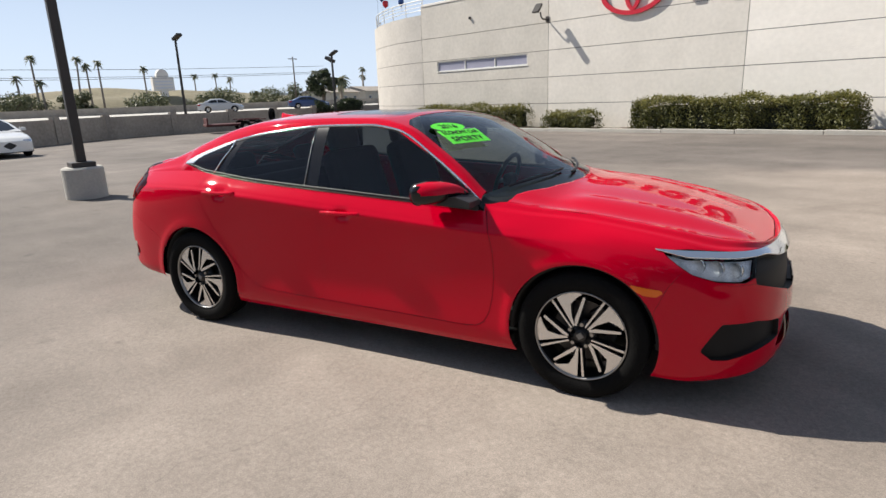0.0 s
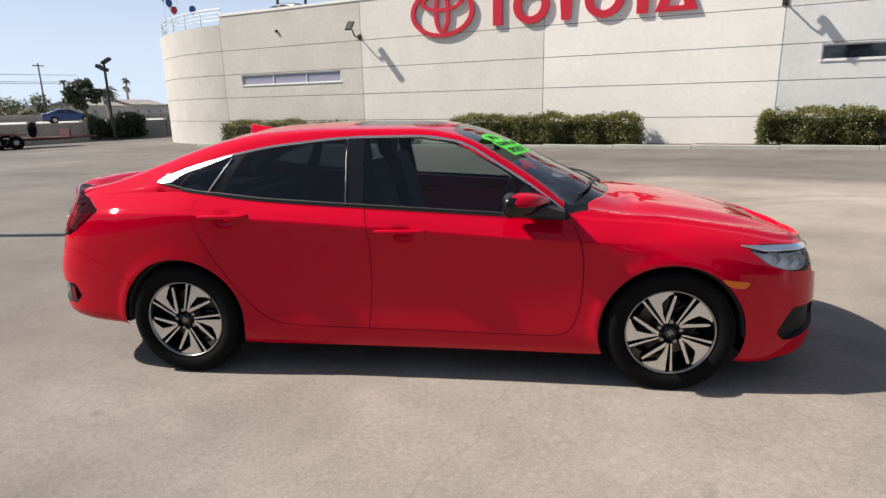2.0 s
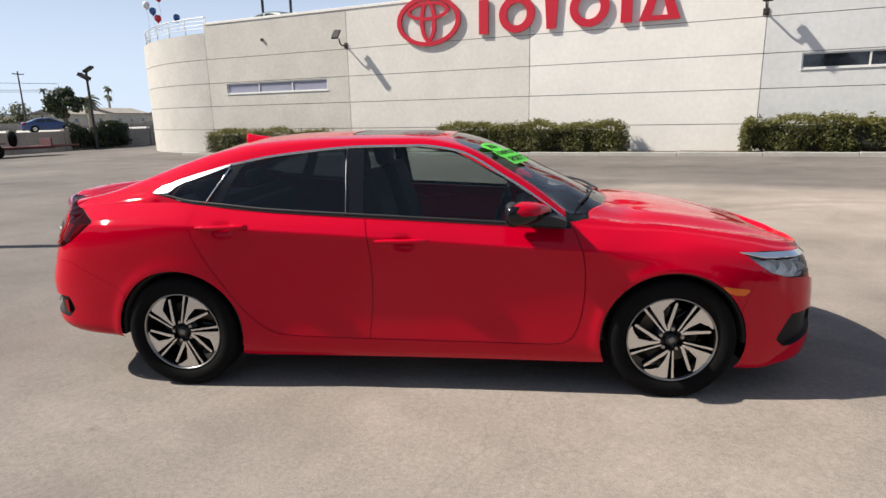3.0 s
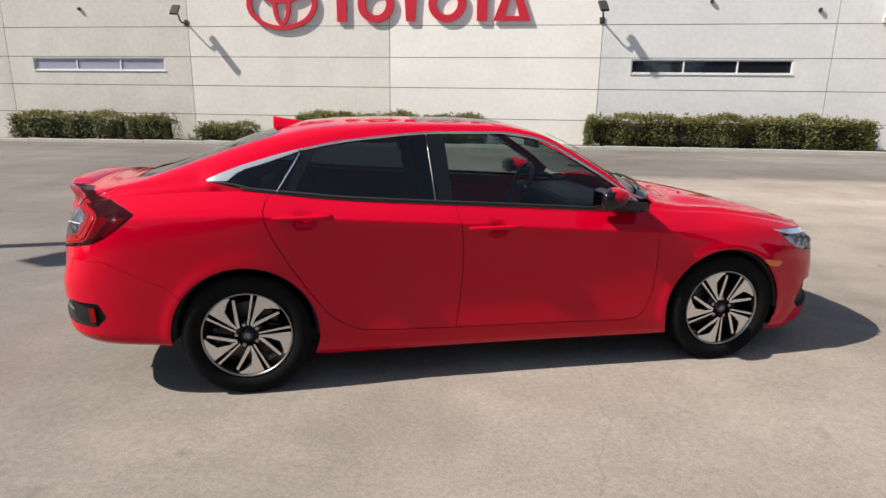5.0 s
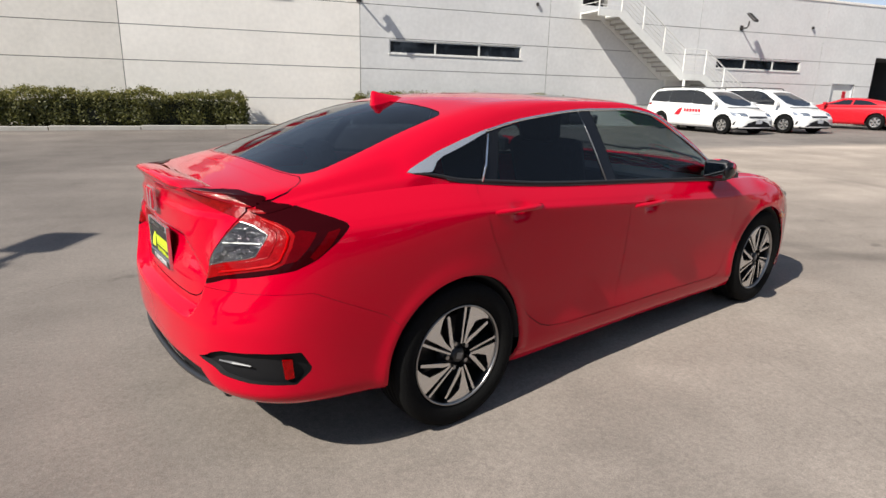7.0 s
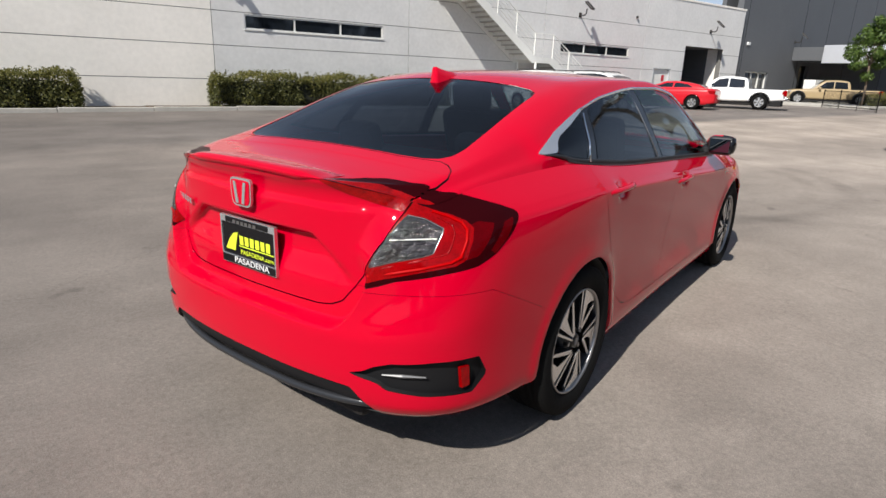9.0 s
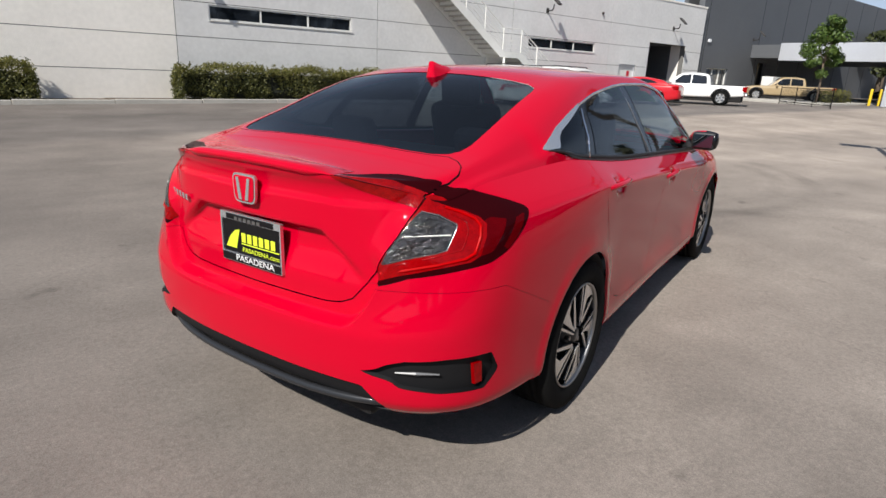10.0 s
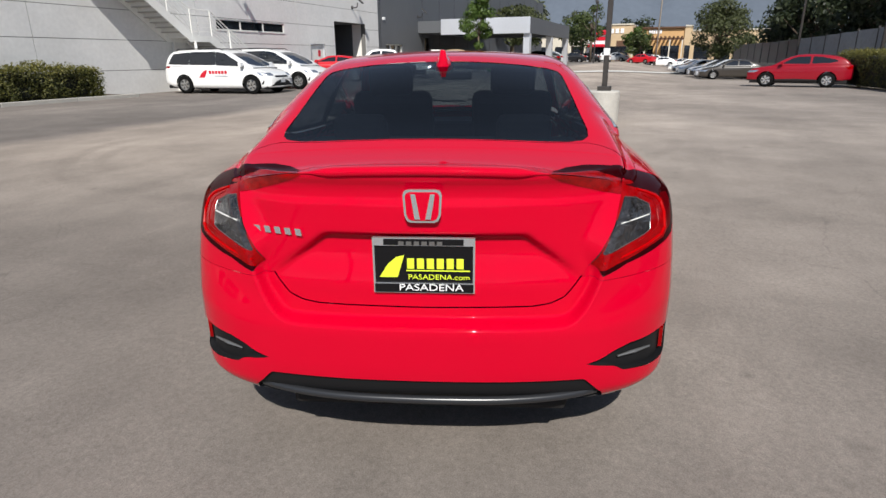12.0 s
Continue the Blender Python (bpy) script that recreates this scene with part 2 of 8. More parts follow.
M = dict(
    paving=ground_mat(),
    asphalt=mat("asphalt", (0.16, 0.155, 0.15), 0.9, vary=0.2, scale=0.6, bump=0.3),
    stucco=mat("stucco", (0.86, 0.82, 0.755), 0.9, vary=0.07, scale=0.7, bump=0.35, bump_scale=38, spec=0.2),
    stucco_darkest=mat("darkest_stucco", (0.53, 0.50, 0.455), 0.9, vary=0.12, scale=0.9, bump=0.35, bump_scale=38, spec=0.2),
    stucco_dark=mat("dark_stucco", (0.60, 0.565, 0.505), 0.9, vary=0.11, scale=0.8, bump=0.35, bump_scale=38, spec=0.2),
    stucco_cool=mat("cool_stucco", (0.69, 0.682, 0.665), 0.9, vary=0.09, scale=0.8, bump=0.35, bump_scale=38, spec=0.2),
    stucco_mid=mat("mid_stucco", (0.73, 0.69, 0.625), 0.9, vary=0.09, scale=0.8, bump=0.35, bump_scale=38, spec=0.2),
    stucco_joint=mat("stucco_joint", (0.16, 0.155, 0.145), 0.9, vary=0.1),
    charcoal=mat("charcoal_cladding", (0.10, 0.105, 0.113), 0.6, vary=0.08, scale=0.8),
    silver=mat("silver_cladding", (0.72, 0.74, 0.78), 0.35, metal=0.5, vary=0.04, scale=1.0),
    concrete=mat("concrete", (0.45, 0.43, 0.39), 0.9, vary=0.14, scale=3, bump=0.4, bump_scale=45),
    kerb=mat("kerb", (0.42, 0.40, 0.36), 0.9, vary=0.15, scale=2, bump=0.3),
    barrier=mat("old_concrete", (0.34, 0.30, 0.255), 0.95, vary=0.28, scale=0.8, bump=0.4),
    red_paint=mat("red_car_paint", (0.54, 0.0, 0.018), 0.45, coat=1.0, spec=0.0, coat_ior=1.33),
    black_plastic=mat("black_plastic", (0.018, 0.018, 0.02), 0.55, vary=0.1, scale=20),
    bright_metal=mat("bright_plated_plastic", (0.66, 0.67, 0.69), 0.2, metal=0.75),
    deep_black=mat("deep_black_plastic", (0.008, 0.008, 0.009), 0.6, spec=0.25),
    satin_plastic=mat("satin_grey_plastic", (0.022, 0.023, 0.026), 0.28),
    gloss_black=mat("gloss_black", (0.006, 0.006, 0.007), 0.16, spec=0.4),
    dark_gap=mat("dark_gap", (0.006, 0.005, 0.005), 0.8),
    chrome=mat("chrome", (0.82, 0.83, 0.85), 0.09, metal=1.0),
    satin_metal=mat("machined_alloy", (0.72, 0.71, 0.69), 0.27, metal=0.85),
    rim_grey=mat("rim_shadow_grey", (0.22, 0.22, 0.22), 0.4, metal=0.6),
    rim_black=mat("rim_black", (0.012, 0.012, 0.013), 0.3, spec=0.5),
    rubber=mat("tyre_rubber", (0.008, 0.008, 0.008), 0.85, spec=0.08, vary=0.15, scale=9, bump=0.2, bump_scale=90),
    steel=mat("brake_steel", (0.35, 0.34, 0.33), 0.35, metal=0.9),
    white_paint=mat("white_car_paint", (0.82, 0.82, 0.80), 0.3, coat=1.0),
    white_metal=mat("white_painted_steel", (0.75, 0.74, 0.70), 0.5, vary=0.06, scale=4),
    dark_pole=mat("dark_bronze_paint", (0.035, 0.03, 0.027), 0.55, vary=0.15, scale=4),
    sign_red=mat("red_sign_plastic", (0.55, 0.012, 0.03), 0.35, vary=0.05, scale=2),
    amber=mat("amber_lens", (0.85, 0.16, 0.004), 0.2, coat=0.3),
    light_guide=mat("red_light_guide", (0.42, 0.0, 0.001), 0.3, spec=0.05),
    lens_red=mat("red_lens", (0.25, 0.0, 0.001), 0.2, vary=0.4, scale=24, bump=0.22, bump_scale=40, coat=0.5, spec=0.05, coat_ior=1.4),
    lens_wing=mat("deep_red_lens", (0.24, 0.0003, 0.001), 0.2, vary=0.6, scale=30, bump=0.2, bump_scale=60, spec=0.12, coat=0.8),
    lens_dark=mat("dark_red_lens", (0.09, 0.0004, 0.002), 0.12, coat=0.3, spec=0.0, coat_ior=1.3, vary=0.25, scale=20),
    lens_smoke=mat("smoked_lens", (0.024, 0.001, 0.002), 0.14, spec=0.0, coat=0.35, coat_ior=1.3),
    lens_facet=mat("faceted_clear_lens", (0.085, 0.08, 0.08), 0.10, metal=0.75, vary=1.0, scale=11, bump=1.0, bump_scale=48, coat=1.0),
    lamp_bowl=mat("headlamp_bowl", (0.78, 0.79, 0.80), 0.3, vary=0.5, scale=26, metal=0.2),
    pane_mauve=mat("mauve_glazing", (0.30, 0.30, 0.38), 0.4, vary=0.05, scale=2),
    lens_clear=mat("clear_lamp_reflector", (0.62, 0.64, 0.66), 0.18, metal=0.85, vary=0.35, scale=28),
    glass=glass_mat("tinted_car_glass", (0.56, 0.63, 0.63), ior=1.5),
    glass_rear=glass_mat("dark_tinted_car_glass", (0.20, 0.235, 0.27), ior=1.55),
    glass_clear=glass_mat("windscreen_glass", (0.46, 0.51, 0.51)),
    lens_glass=glass_mat("lamp_glass", (0.92, 0.94, 0.95), ior=1.3),
    window_glass=mat("dark_window_glass", (0.012, 0.015, 0.02), 0.05, spec=0.8),
    brake=mat("brake_iron", (0.10, 0.095, 0.09), 0.45, metal=0.8),
    # dark reflections in the door mirrors are put into the glass colour
    mirror_dark=mat("shaded_mirror_glass", (0.16, 0.18, 0.2), 0.03, metal=1.0),
    seat=mat("black_cloth", (0.03, 0.03, 0.032), 0.9, vary=0.15, scale=30),
    sticker=mat("fluorescent_green_vinyl", (0.12, 0.85, 0.05), 0.5),
    ink=mat("black_ink", (0.01, 0.01, 0.01), 0.6),
    plate_white=mat("white_plastic", (0.8, 0.8, 0.8), 0.4),
    plate_yellow=mat("yellow_green_print", (0.72, 0.85, 0.04), 0.45),
    bark=mat("bark", (0.12, 0.09, 0.065), 0.95, vary=0.25, scale=6, bump=0.5),
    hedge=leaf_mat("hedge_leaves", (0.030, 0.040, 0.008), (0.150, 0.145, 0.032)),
    hedge_top=leaf_mat("hedge_top_leaves", (0.075, 0.080, 0.016), (0.23, 0.21, 0.050)),
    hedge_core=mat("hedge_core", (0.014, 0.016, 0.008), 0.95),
    leaf=leaf_mat("tree_leaves", (0.036, 0.056, 0.015), (0.105, 0.135, 0.036)),
    # distance haze put into the leaf colours
    leaf_haze=leaf_mat("hazy_leaves", (0.075, 0.088, 0.045), (0.16, 0.17, 0.09)),
    leaf_bright=leaf_mat("young_tree_leaves", (0.035, 0.075, 0.012), (0.12, 0.18, 0.03)),
    leaf_olive=leaf_mat("olive_tree_leaves", (0.036, 0.048, 0.016), (0.105, 0.118, 0.042)),
    leaf_dark=leaf_mat("dark_tree_leaves", (0.012, 0.02, 0.008), (0.05, 0.065, 0.025)),
    # frond and bark colours are pale to include the haze over distant palms
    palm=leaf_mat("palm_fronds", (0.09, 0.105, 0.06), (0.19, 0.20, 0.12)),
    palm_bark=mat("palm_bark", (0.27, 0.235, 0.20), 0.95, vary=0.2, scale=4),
    soil=mat("soil", (0.10, 0.075, 0.05), 0.95, vary=0.3, scale=3, bump=0.6),
    dry_hill=mat("dry_grass", (0.20, 0.175, 0.11), 0.95, vary=0.25, scale=0.1),
    screen_pale=mat("pale_screen_mesh", (0.18, 0.195, 0.215), 0.5, vary=0.3, scale=0.5),
    screen=mat("dark_screen_fence", (0.035, 0.04, 0.045), 0.45, vary=0.35, scale=0.35),
    yellow=mat("yellow_paint", (0.75, 0.52, 0.02), 0.5),
    gutter=mat("pale_gutter_concrete", (0.62, 0.60, 0.56), 0.9, vary=0.12, scale=1.5),
    shop3=mat("orange_render", (0.56, 0.34, 0.15), 0.9, vary=0.1, scale=0.5),
    brown_wood=mat("brown_timber", (0.11, 0.055, 0.03), 0.8, vary=0.2, scale=2),
    shop=mat("tan_render", (0.52, 0.39, 0.24), 0.9, vary=0.1, scale=0.5),
    shop2=mat("cream_render", (0.6, 0.55, 0.45), 0.9, vary=0.1, scale=0.5),
    balloon_red=mat("red_balloon", (0.6, 0.02, 0.03), 0.25, coat=0.5),
    balloon_blue=mat("blue_balloon", (0.03, 0.10, 0.30), 0.25, coat=0.5),
    balloon_white=mat("white_balloon", (0.8, 0.8, 0.78), 0.3, coat=0.5),
    # blue-grey of the haze is part of the ridge's base colour
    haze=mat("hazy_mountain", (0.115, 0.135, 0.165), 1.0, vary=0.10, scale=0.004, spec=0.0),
)


# ---- making meshes ----
def mesh_ob(name, verts, faces, material, parent=None, label="", smooth=False, normals=None):
    me = bpy.data.meshes.new(name)
    me.from_pydata([tuple(v) for v in verts], [], faces)
    me.materials.append(material)
    if smooth or normals is not None:
        me.polygons.foreach_set("use_smooth", [True] * len(me.polygons))
    if normals is not None:
        me.normals_split_custom_set_from_vertices([tuple(n) for n in normals])
    me.update()
    ob = new(name, me)
    if parent is not None:
        ob.parent = parent
    if label:
        ob["label"] = label
    return ob


def part(name, bm, material, parent=None, label="", smooth=False):
    """Links a bmesh as one mesh object under a thing or a part."""
    me = bpy.data.meshes.new(name)
    bm.to_mesh(me)
    bm.free()
    me.materials.append(material)
    if smooth:
        me.polygons.foreach_set("use_smooth", [True] * len(me.polygons))
    ob = new(name, me)
    if parent is not None:
        ob.parent = parent
    if label:
        ob["label"] = label
    return ob


def add_box(bm, x0, x1, y0, y1, z0, z1, bevel=0.0, m=None):
    r = bmesh.ops.create_cube(bm, size=1.0)
    vs = r["verts"]
    for v in vs:
        v.co = Vector((x0 + (v.co.x + 0.5) * (x1 - x0), y0 + (v.co.y + 0.5) * (y1 - y0), z0 + (v.co.z + 0.5) * (z1 - z0)))
        if m is not None:
            v.co = m @ v.co
    if bevel:
        es = list({e for v in vs for e in v.link_edges})
        bmesh.ops.bevel(bm, geom=es, offset=bevel, segments=2, affect="EDGES", profile=0.5)
    return bm


def box(x0, x1, y0, y1, z0, z1, bevel=0.0, m=None):
    return add_box(bmesh.new(), x0, x1, y0, y1, z0, z1, bevel, m)


def add_rod(bm, a, c, r0, r1=None, n=8, caps=True):
    """A straight round bar from a to c."""
    a, c = Vector(a), Vector(c)
    r1 = r0 if r1 is None else r1
    q = (c - a).to_track_quat("Z", "Y").to_matrix()
    rings = []
    for p, r in ((a, r0), (c, r1)):
        rings.append([bm.verts.new(p + q @ Vector((r * math.cos(2 * math.pi * k / n), r * math.sin(2 * math.pi * k / n), 0))) for k in range(n)])
    for k in range(n):
        bm.faces.new((rings[0][k], rings[0][(k + 1) % n], rings[1][(k + 1) % n], rings[1][k]))
    if caps:
        bm.faces.new(rings[0][::-1])
        bm.faces.new(rings[1])
    return bm


def add_tube(bm, pts, r, n=6, flat=1.0, closed=False, up=(0, 0, 1)):
    """A bar swept along a line of points."""
    pts = [Vector(p) for p in pts]
    rings = []
    for i, p in enumerate(pts):
        a = pts[i - 1] if (i or closed) else p
        c = pts[(i + 1) % len(pts)] if (i + 1 < len(pts) or closed) else p
        d = (c - a).normalized()
        s = d.cross(Vector(up))
        s = s.normalized() if s.length > 1e-4 else Vector((1, 0, 0))
        t = s.cross(d).normalized()
        rr = r[i] if isinstance(r, (list, tuple)) else r
        rings.append([bm.verts.new(p + s * (rr * math.cos(2 * math.pi * k / n)) + t * (rr * flat * math.sin(2 * math.pi * k / n))) for k in range(n)])
    for i in range(len(rings) if closed else len(rings) - 1):
        A, B = rings[i], rings[(i + 1) % len(rings)]
        for k in range(n):
            bm.faces.new((A[k], A[(k + 1) % n], B[(k + 1) % n], B[k]))
    if not closed:
        bm.faces.new(rings[0][::-1])
        bm.faces.new(rings[-1])
    return bm


def add_lathe(bm, prof, n=32, axis="Z", origin=(0, 0, 0), close=False):
    """A turned form: prof is a list of (radius, height) along the axis."""
    o = Vector(origin)
    rings = []
    for r, h in prof:
        ring = []
        for k in range(n):
            c, s = math.cos(2 * math.pi * k / n), math.sin(2 * math.pi * k / n)
            p = (r * c, r * s, h) if axis == "Z" else (r * c, h, r * s)
            ring.append(bm.verts.new(o + Vector(p)))
        rings.append(ring)
    pairs = list(zip(rings, rings[1:])) + ([(rings[-1], rings[0])] if close else [])
    for A, B in pairs:
        for k in range(n):
            bm.faces.new((A[k], A[(k + 1) % n], B[(k + 1) % n], B[k]))
    return bm


def add_prism(bm, poly, to3d, depth):
    """A flat outline given depth: to3d(u, v, w) places it."""
    lo = [bm.verts.new(to3d(u, v, 0)) for u, v in poly]
    hi = [bm.verts.new(to3d(u, v, depth)) for u, v in poly]
    n = len(poly)
    bm.faces.new(lo[::-1])
    bm.faces.new(hi)
    for k in range(n):
        bm.faces.new((lo[k], lo[(k + 1) % n], hi[(k + 1) % n], hi[k]))
    bmesh.ops.recalc_face_normals(bm, faces=bm.faces)
    return bm


def empty(name, m=None, label="", category="", group="", kind=""):
    ob = new(name)
    if m is not None:
        ob.matrix_world = m
    return tagged(ob, label, category, group, kind)


def words(name, text, size, m, material, parent=None, depth=0.0006, align="CENTER"):
    """Raised writing in the built-in letters, turned into a mesh."""
    cu = bpy.data.curves.new(name, "FONT")
    cu.body, cu.size, cu.extrude, cu.align_x, cu.align_y = text, size, depth, align, "CENTER"
    tmp = bpy.data.objects.new(name, cu)
    me = bpy.data.meshes.new_from_object(tmp)
    bpy.data.objects.remove(tmp)
    me.materials.clear()
    me.materials.append(material)
    ob = new(name, me)
    if parent is not None:
        ob.parent = parent
    ob.matrix_basis = m
    return ob


def pchip(xk, yk, x):
    """A smooth curve through the given knots that does not overshoot."""
    xk, yk, x = np.asarray(xk, float), np.asarray(yk, float), np.asarray(x, float)
    h = np.diff(xk)
    sl = np.diff(yk) / h
    d = np.zeros_like(yk)
    d[0], d[-1] = sl[0], sl[-1]
    for i in range(1, len(xk) - 1):
        if sl[i - 1] * sl[i] > 0:
            w1, w2 = 2 * h[i] + h[i - 1], h[i] + 2 * h[i - 1]
            d[i] = (w1 + w2) / (w1 / sl[i - 1] + w2 / sl[i])
    x = np.clip(x, xk[0], xk[-1])
    k = np.clip(np.searchsorted(xk, x) - 1, 0, len(h) - 1)
    t = (x - xk[k]) / h[k]
    return (yk[k] * (2 * t**3 - 3 * t**2 + 1) + h[k] * d[k] * (t**3 - 2 * t**2 + t)
            + yk[k + 1] * (3 * t**2 - 2 * t**3) + h[k] * d[k + 1] * (t**3 - t**2))


def gz(x, y=20.0):
    """The height of the lot's paving: it rises gently along the building, dips by the stair and falls away towards the far fence."""
    x = max(-60.0, min(60.0, x))
    t = min(1.0, max(0.0, (y + 1.0) / 9.0))
    dip = 0.08 * math.exp(-((x - 16) / 6) ** 2) * min(1.0, max(0.0, (y - 8.0) / 5.0))
    return 0.009 * x - dip if x < 6 else 0.054 - dip + (x - 6) * (0.009 - 0.0185 * (1 - t * t * (3 - 2 * t)))

# ---- ground ----
YW = 19.06          # face of the dealership's wall
xs = [-1500, -700, -300, -150, -90, -60] + [-60 + 4 * k for k in range(1, 31)] + [90, 150, 300, 700, 1500]
ys = [-1500, -600, -200, -80, -40] + [-40 + 4 * k for k in range(1, 26)] + [90, 150, 300, 700, 1500]
gv = [(x, y, gz(x, y)) for x in xs for y in ys]
gf = [(i * len(ys) + j, (i + 1) * len(ys) + j, (i + 1) * len(ys) + j + 1, i * len(ys) + j + 1) for i in range(len(xs) - 1) for j in range(len(ys) - 1)]
ground = tagged(mesh_ob("ground", gv, gf, M["paving"], smooth=True), "worn pale grey parking lot paving with stains", "ground", kind="structure")



def ground_mark(name, pts, wide, seed, material, label):
    """A thin uneven mark lying on the paving."""
    r_ = np.random.default_rng(seed)
    P = np.array(pts, float)
    d = np.r_[0, np.cumsum(np.hypot(*np.diff(P, axis=0).T))]
    q = np.linspace(0, d[-1], max(8, int(d[-1] / .05)))
    X, Y = np.interp(q, d, P[:, 0]), np.interp(q, d, P[:, 1])
    tx_, ty__ = np.gradient(X), np.gradient(Y)
    ln = np.hypot(tx_, ty__)
    nx_, ny_ = -ty__ / ln, tx_ / ln
    j = np.convolve(r_.normal(size=len(q) + 4), np.ones(5) / 5, "valid") * wide * .9
    w_ = wide * r_.uniform(.25, 1.0, len(q)) * np.minimum(1, np.minimum(q, d[-1] - q) / (.08 * d[-1]) + .05) / 2
    V_ = []
    for k in range(len(q)):
        for sg in (-1, 1):
            x, y = X[k] + nx_[k] * (j[k] + sg * w_[k]), Y[k] + ny_[k] * (j[k] + sg * w_[k])
            V_.append((x, y, gz(x, y) + .002))
    F_ = [(2 * k, 2 * k + 1, 2 * k + 3, 2 * k + 2) for k in range(len(q) - 1)]
    return tagged(mesh_ob(name, V_, F_, material), label, "ground mark", kind="structure")


CRACK = mat("crack_shadow", (0.055, 0.05, 0.045), 0.95)
ground_mark("paving_crack", [(-7.6, 3.2), (-6.2, 3.33), (-5.96, 3.35), (-5.4, 2.95), (-4.93, 2.73), (-4.5, 2.3), (-4.19, 2.05)], .022, 1, CRACK, "thin dark crack in the paving")
ground_mark("paving_crack", [(-5.96, 3.35), (-5.85, 3.9), (-5.63, 4.39), (-5.2, 4.9)], .018, 2, CRACK, "thin dark crack in the paving")

# ---- the white dealership building ----
JOINT_Z = [-0.45, 0.98, 2.11, 3.22, 4.36, 6.05]
JOINT_U = [-21.5, -13.25, -5.05, 2.82, 10.62, 18.25, 25.9, 35.7]
OPEN = [(-20.35, -14.40, 2.68, 3.17), (3.92, 9.42, 2.68, 3.17), (19.42, 24.65, 2.68, 3.17), (29.8, 33.8, -0.45, 3.56), (27.05, 28.65, -0.45, 2.2), (12.1, 13.3, 4.92, 6.2)]
wall = tagged(part("wall_north", bmesh.new(), M["stucco_joint"]), "white stucco concrete wall with recessed panel joints", "wall", kind="structure")


def wall_piece(u0, u1, z0, z1, y0, y1, bm):
    """A slab of the wall with the openings left out."""
    cuts_u = sorted({u0, u1, *(a for o in OPEN for a in o[:2] if u0 < a < u1)})
    cuts_z = sorted({z0, z1, *(a for o in OPEN for a in o[2:] if z0 < a < z1)})
    cells = []
    for a, b in zip(cuts_u, cuts_u[1:]):
        run = []
        for c, d in zip(cuts_z, cuts_z[1:]):
            mu, mz = (a + b) / 2, (c + d) / 2
            if not any(o[0] < mu < o[1] and o[2] < mz < o[3] for o in OPEN):
                if run and abs(run[-1][1] - c) < 1e-6:
                    run[-1][1] = d
                else:
                    run.append([c, d])
        cells += [(a, b, c, d) for c, d in run]
    for a, b, c, d in cells:
        add_box(bm, a, b, y0, y1, c, d)
    return bool(cells)


bm = bmesh.new()
wall_piece(-21.5, 35.7, -0.45, 5.95, YW + 0.02, YW + 0.35, bm)
bm.to_mesh(wall.data)
bm.free()
G = 0.012
# the wall's brightness, west to east, is set in the panel colours
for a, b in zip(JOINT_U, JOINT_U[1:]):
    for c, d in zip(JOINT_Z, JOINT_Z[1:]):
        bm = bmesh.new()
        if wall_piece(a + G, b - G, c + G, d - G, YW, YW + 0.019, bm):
            part("panel", bm, M["stucco_dark" if b < -13 else "stucco_mid" if b < -5 else "stucco" if b < 9 else "stucco_cool"], wall)
# the rounded west end
R_END = 12.0
ARC = [k * radians(50) / 28 for k in range(29)]


def arc_slab(z0, z1, r0, r1, a0=0, a1=28):
    v, fc = [], []
    for k in range(a0, a1 + 1):
        s, c = math.sin(ARC[k]), math.cos(ARC[k])
        for r, z in ((r0, z0), (r0, z1), (r1, z1), (r1, z0)):
            v.append((-21.512 - r * s, YW + R_END - r * c, z))
    for k in range(a1 - a0):
        for j in range(4):
            fc.append((4 * k + j, 4 * k + (j + 1) % 4, 4 * k + 4 + (j + 1) % 4, 4 * k + 4 + j))
    n = 4 * (a1 - a0)
    return v, fc + [(0, 3, 2, 1), (n, n + 1, n + 2, n + 3)]


end_wall = tagged(mesh_ob("wall_west", *arc_slab(-0.6, 5.5, R_END - 0.02, R_END - 0.35), M["stucco_joint"]), "curved white stucco end of the building", "wall", kind="structure")
# the curved end takes the darkest tone of the set
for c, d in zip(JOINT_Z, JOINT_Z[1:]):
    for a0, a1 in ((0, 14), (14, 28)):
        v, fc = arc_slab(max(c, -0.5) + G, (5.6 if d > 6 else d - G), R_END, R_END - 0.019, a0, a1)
        mesh_ob("panel", v, fc, M["stucco_darkest"], end_wall)
tagged(part("roof_deck", box(-21.4, 35.3, YW + 0.37, YW + 34, 4.75, 4.95), M["concrete"]), "concrete roof parking deck", "roof", kind="structure")
tagged(part("wall_east", box(35.36, 35.7, YW + 0.36, YW + 34, -0.3, 6.0), M["stucco"]), "plain white side wall of the building", "wall", kind="structure")
bm = bmesh.new()
add_box(bm, -21.4, 35.75, YW - 0.03, YW + 0.42, 5.96, 6.07, 0.01)
tagged(part("trim", bm, M["stucco"]), "white coping along the roof edge", "trim", kind="structure")


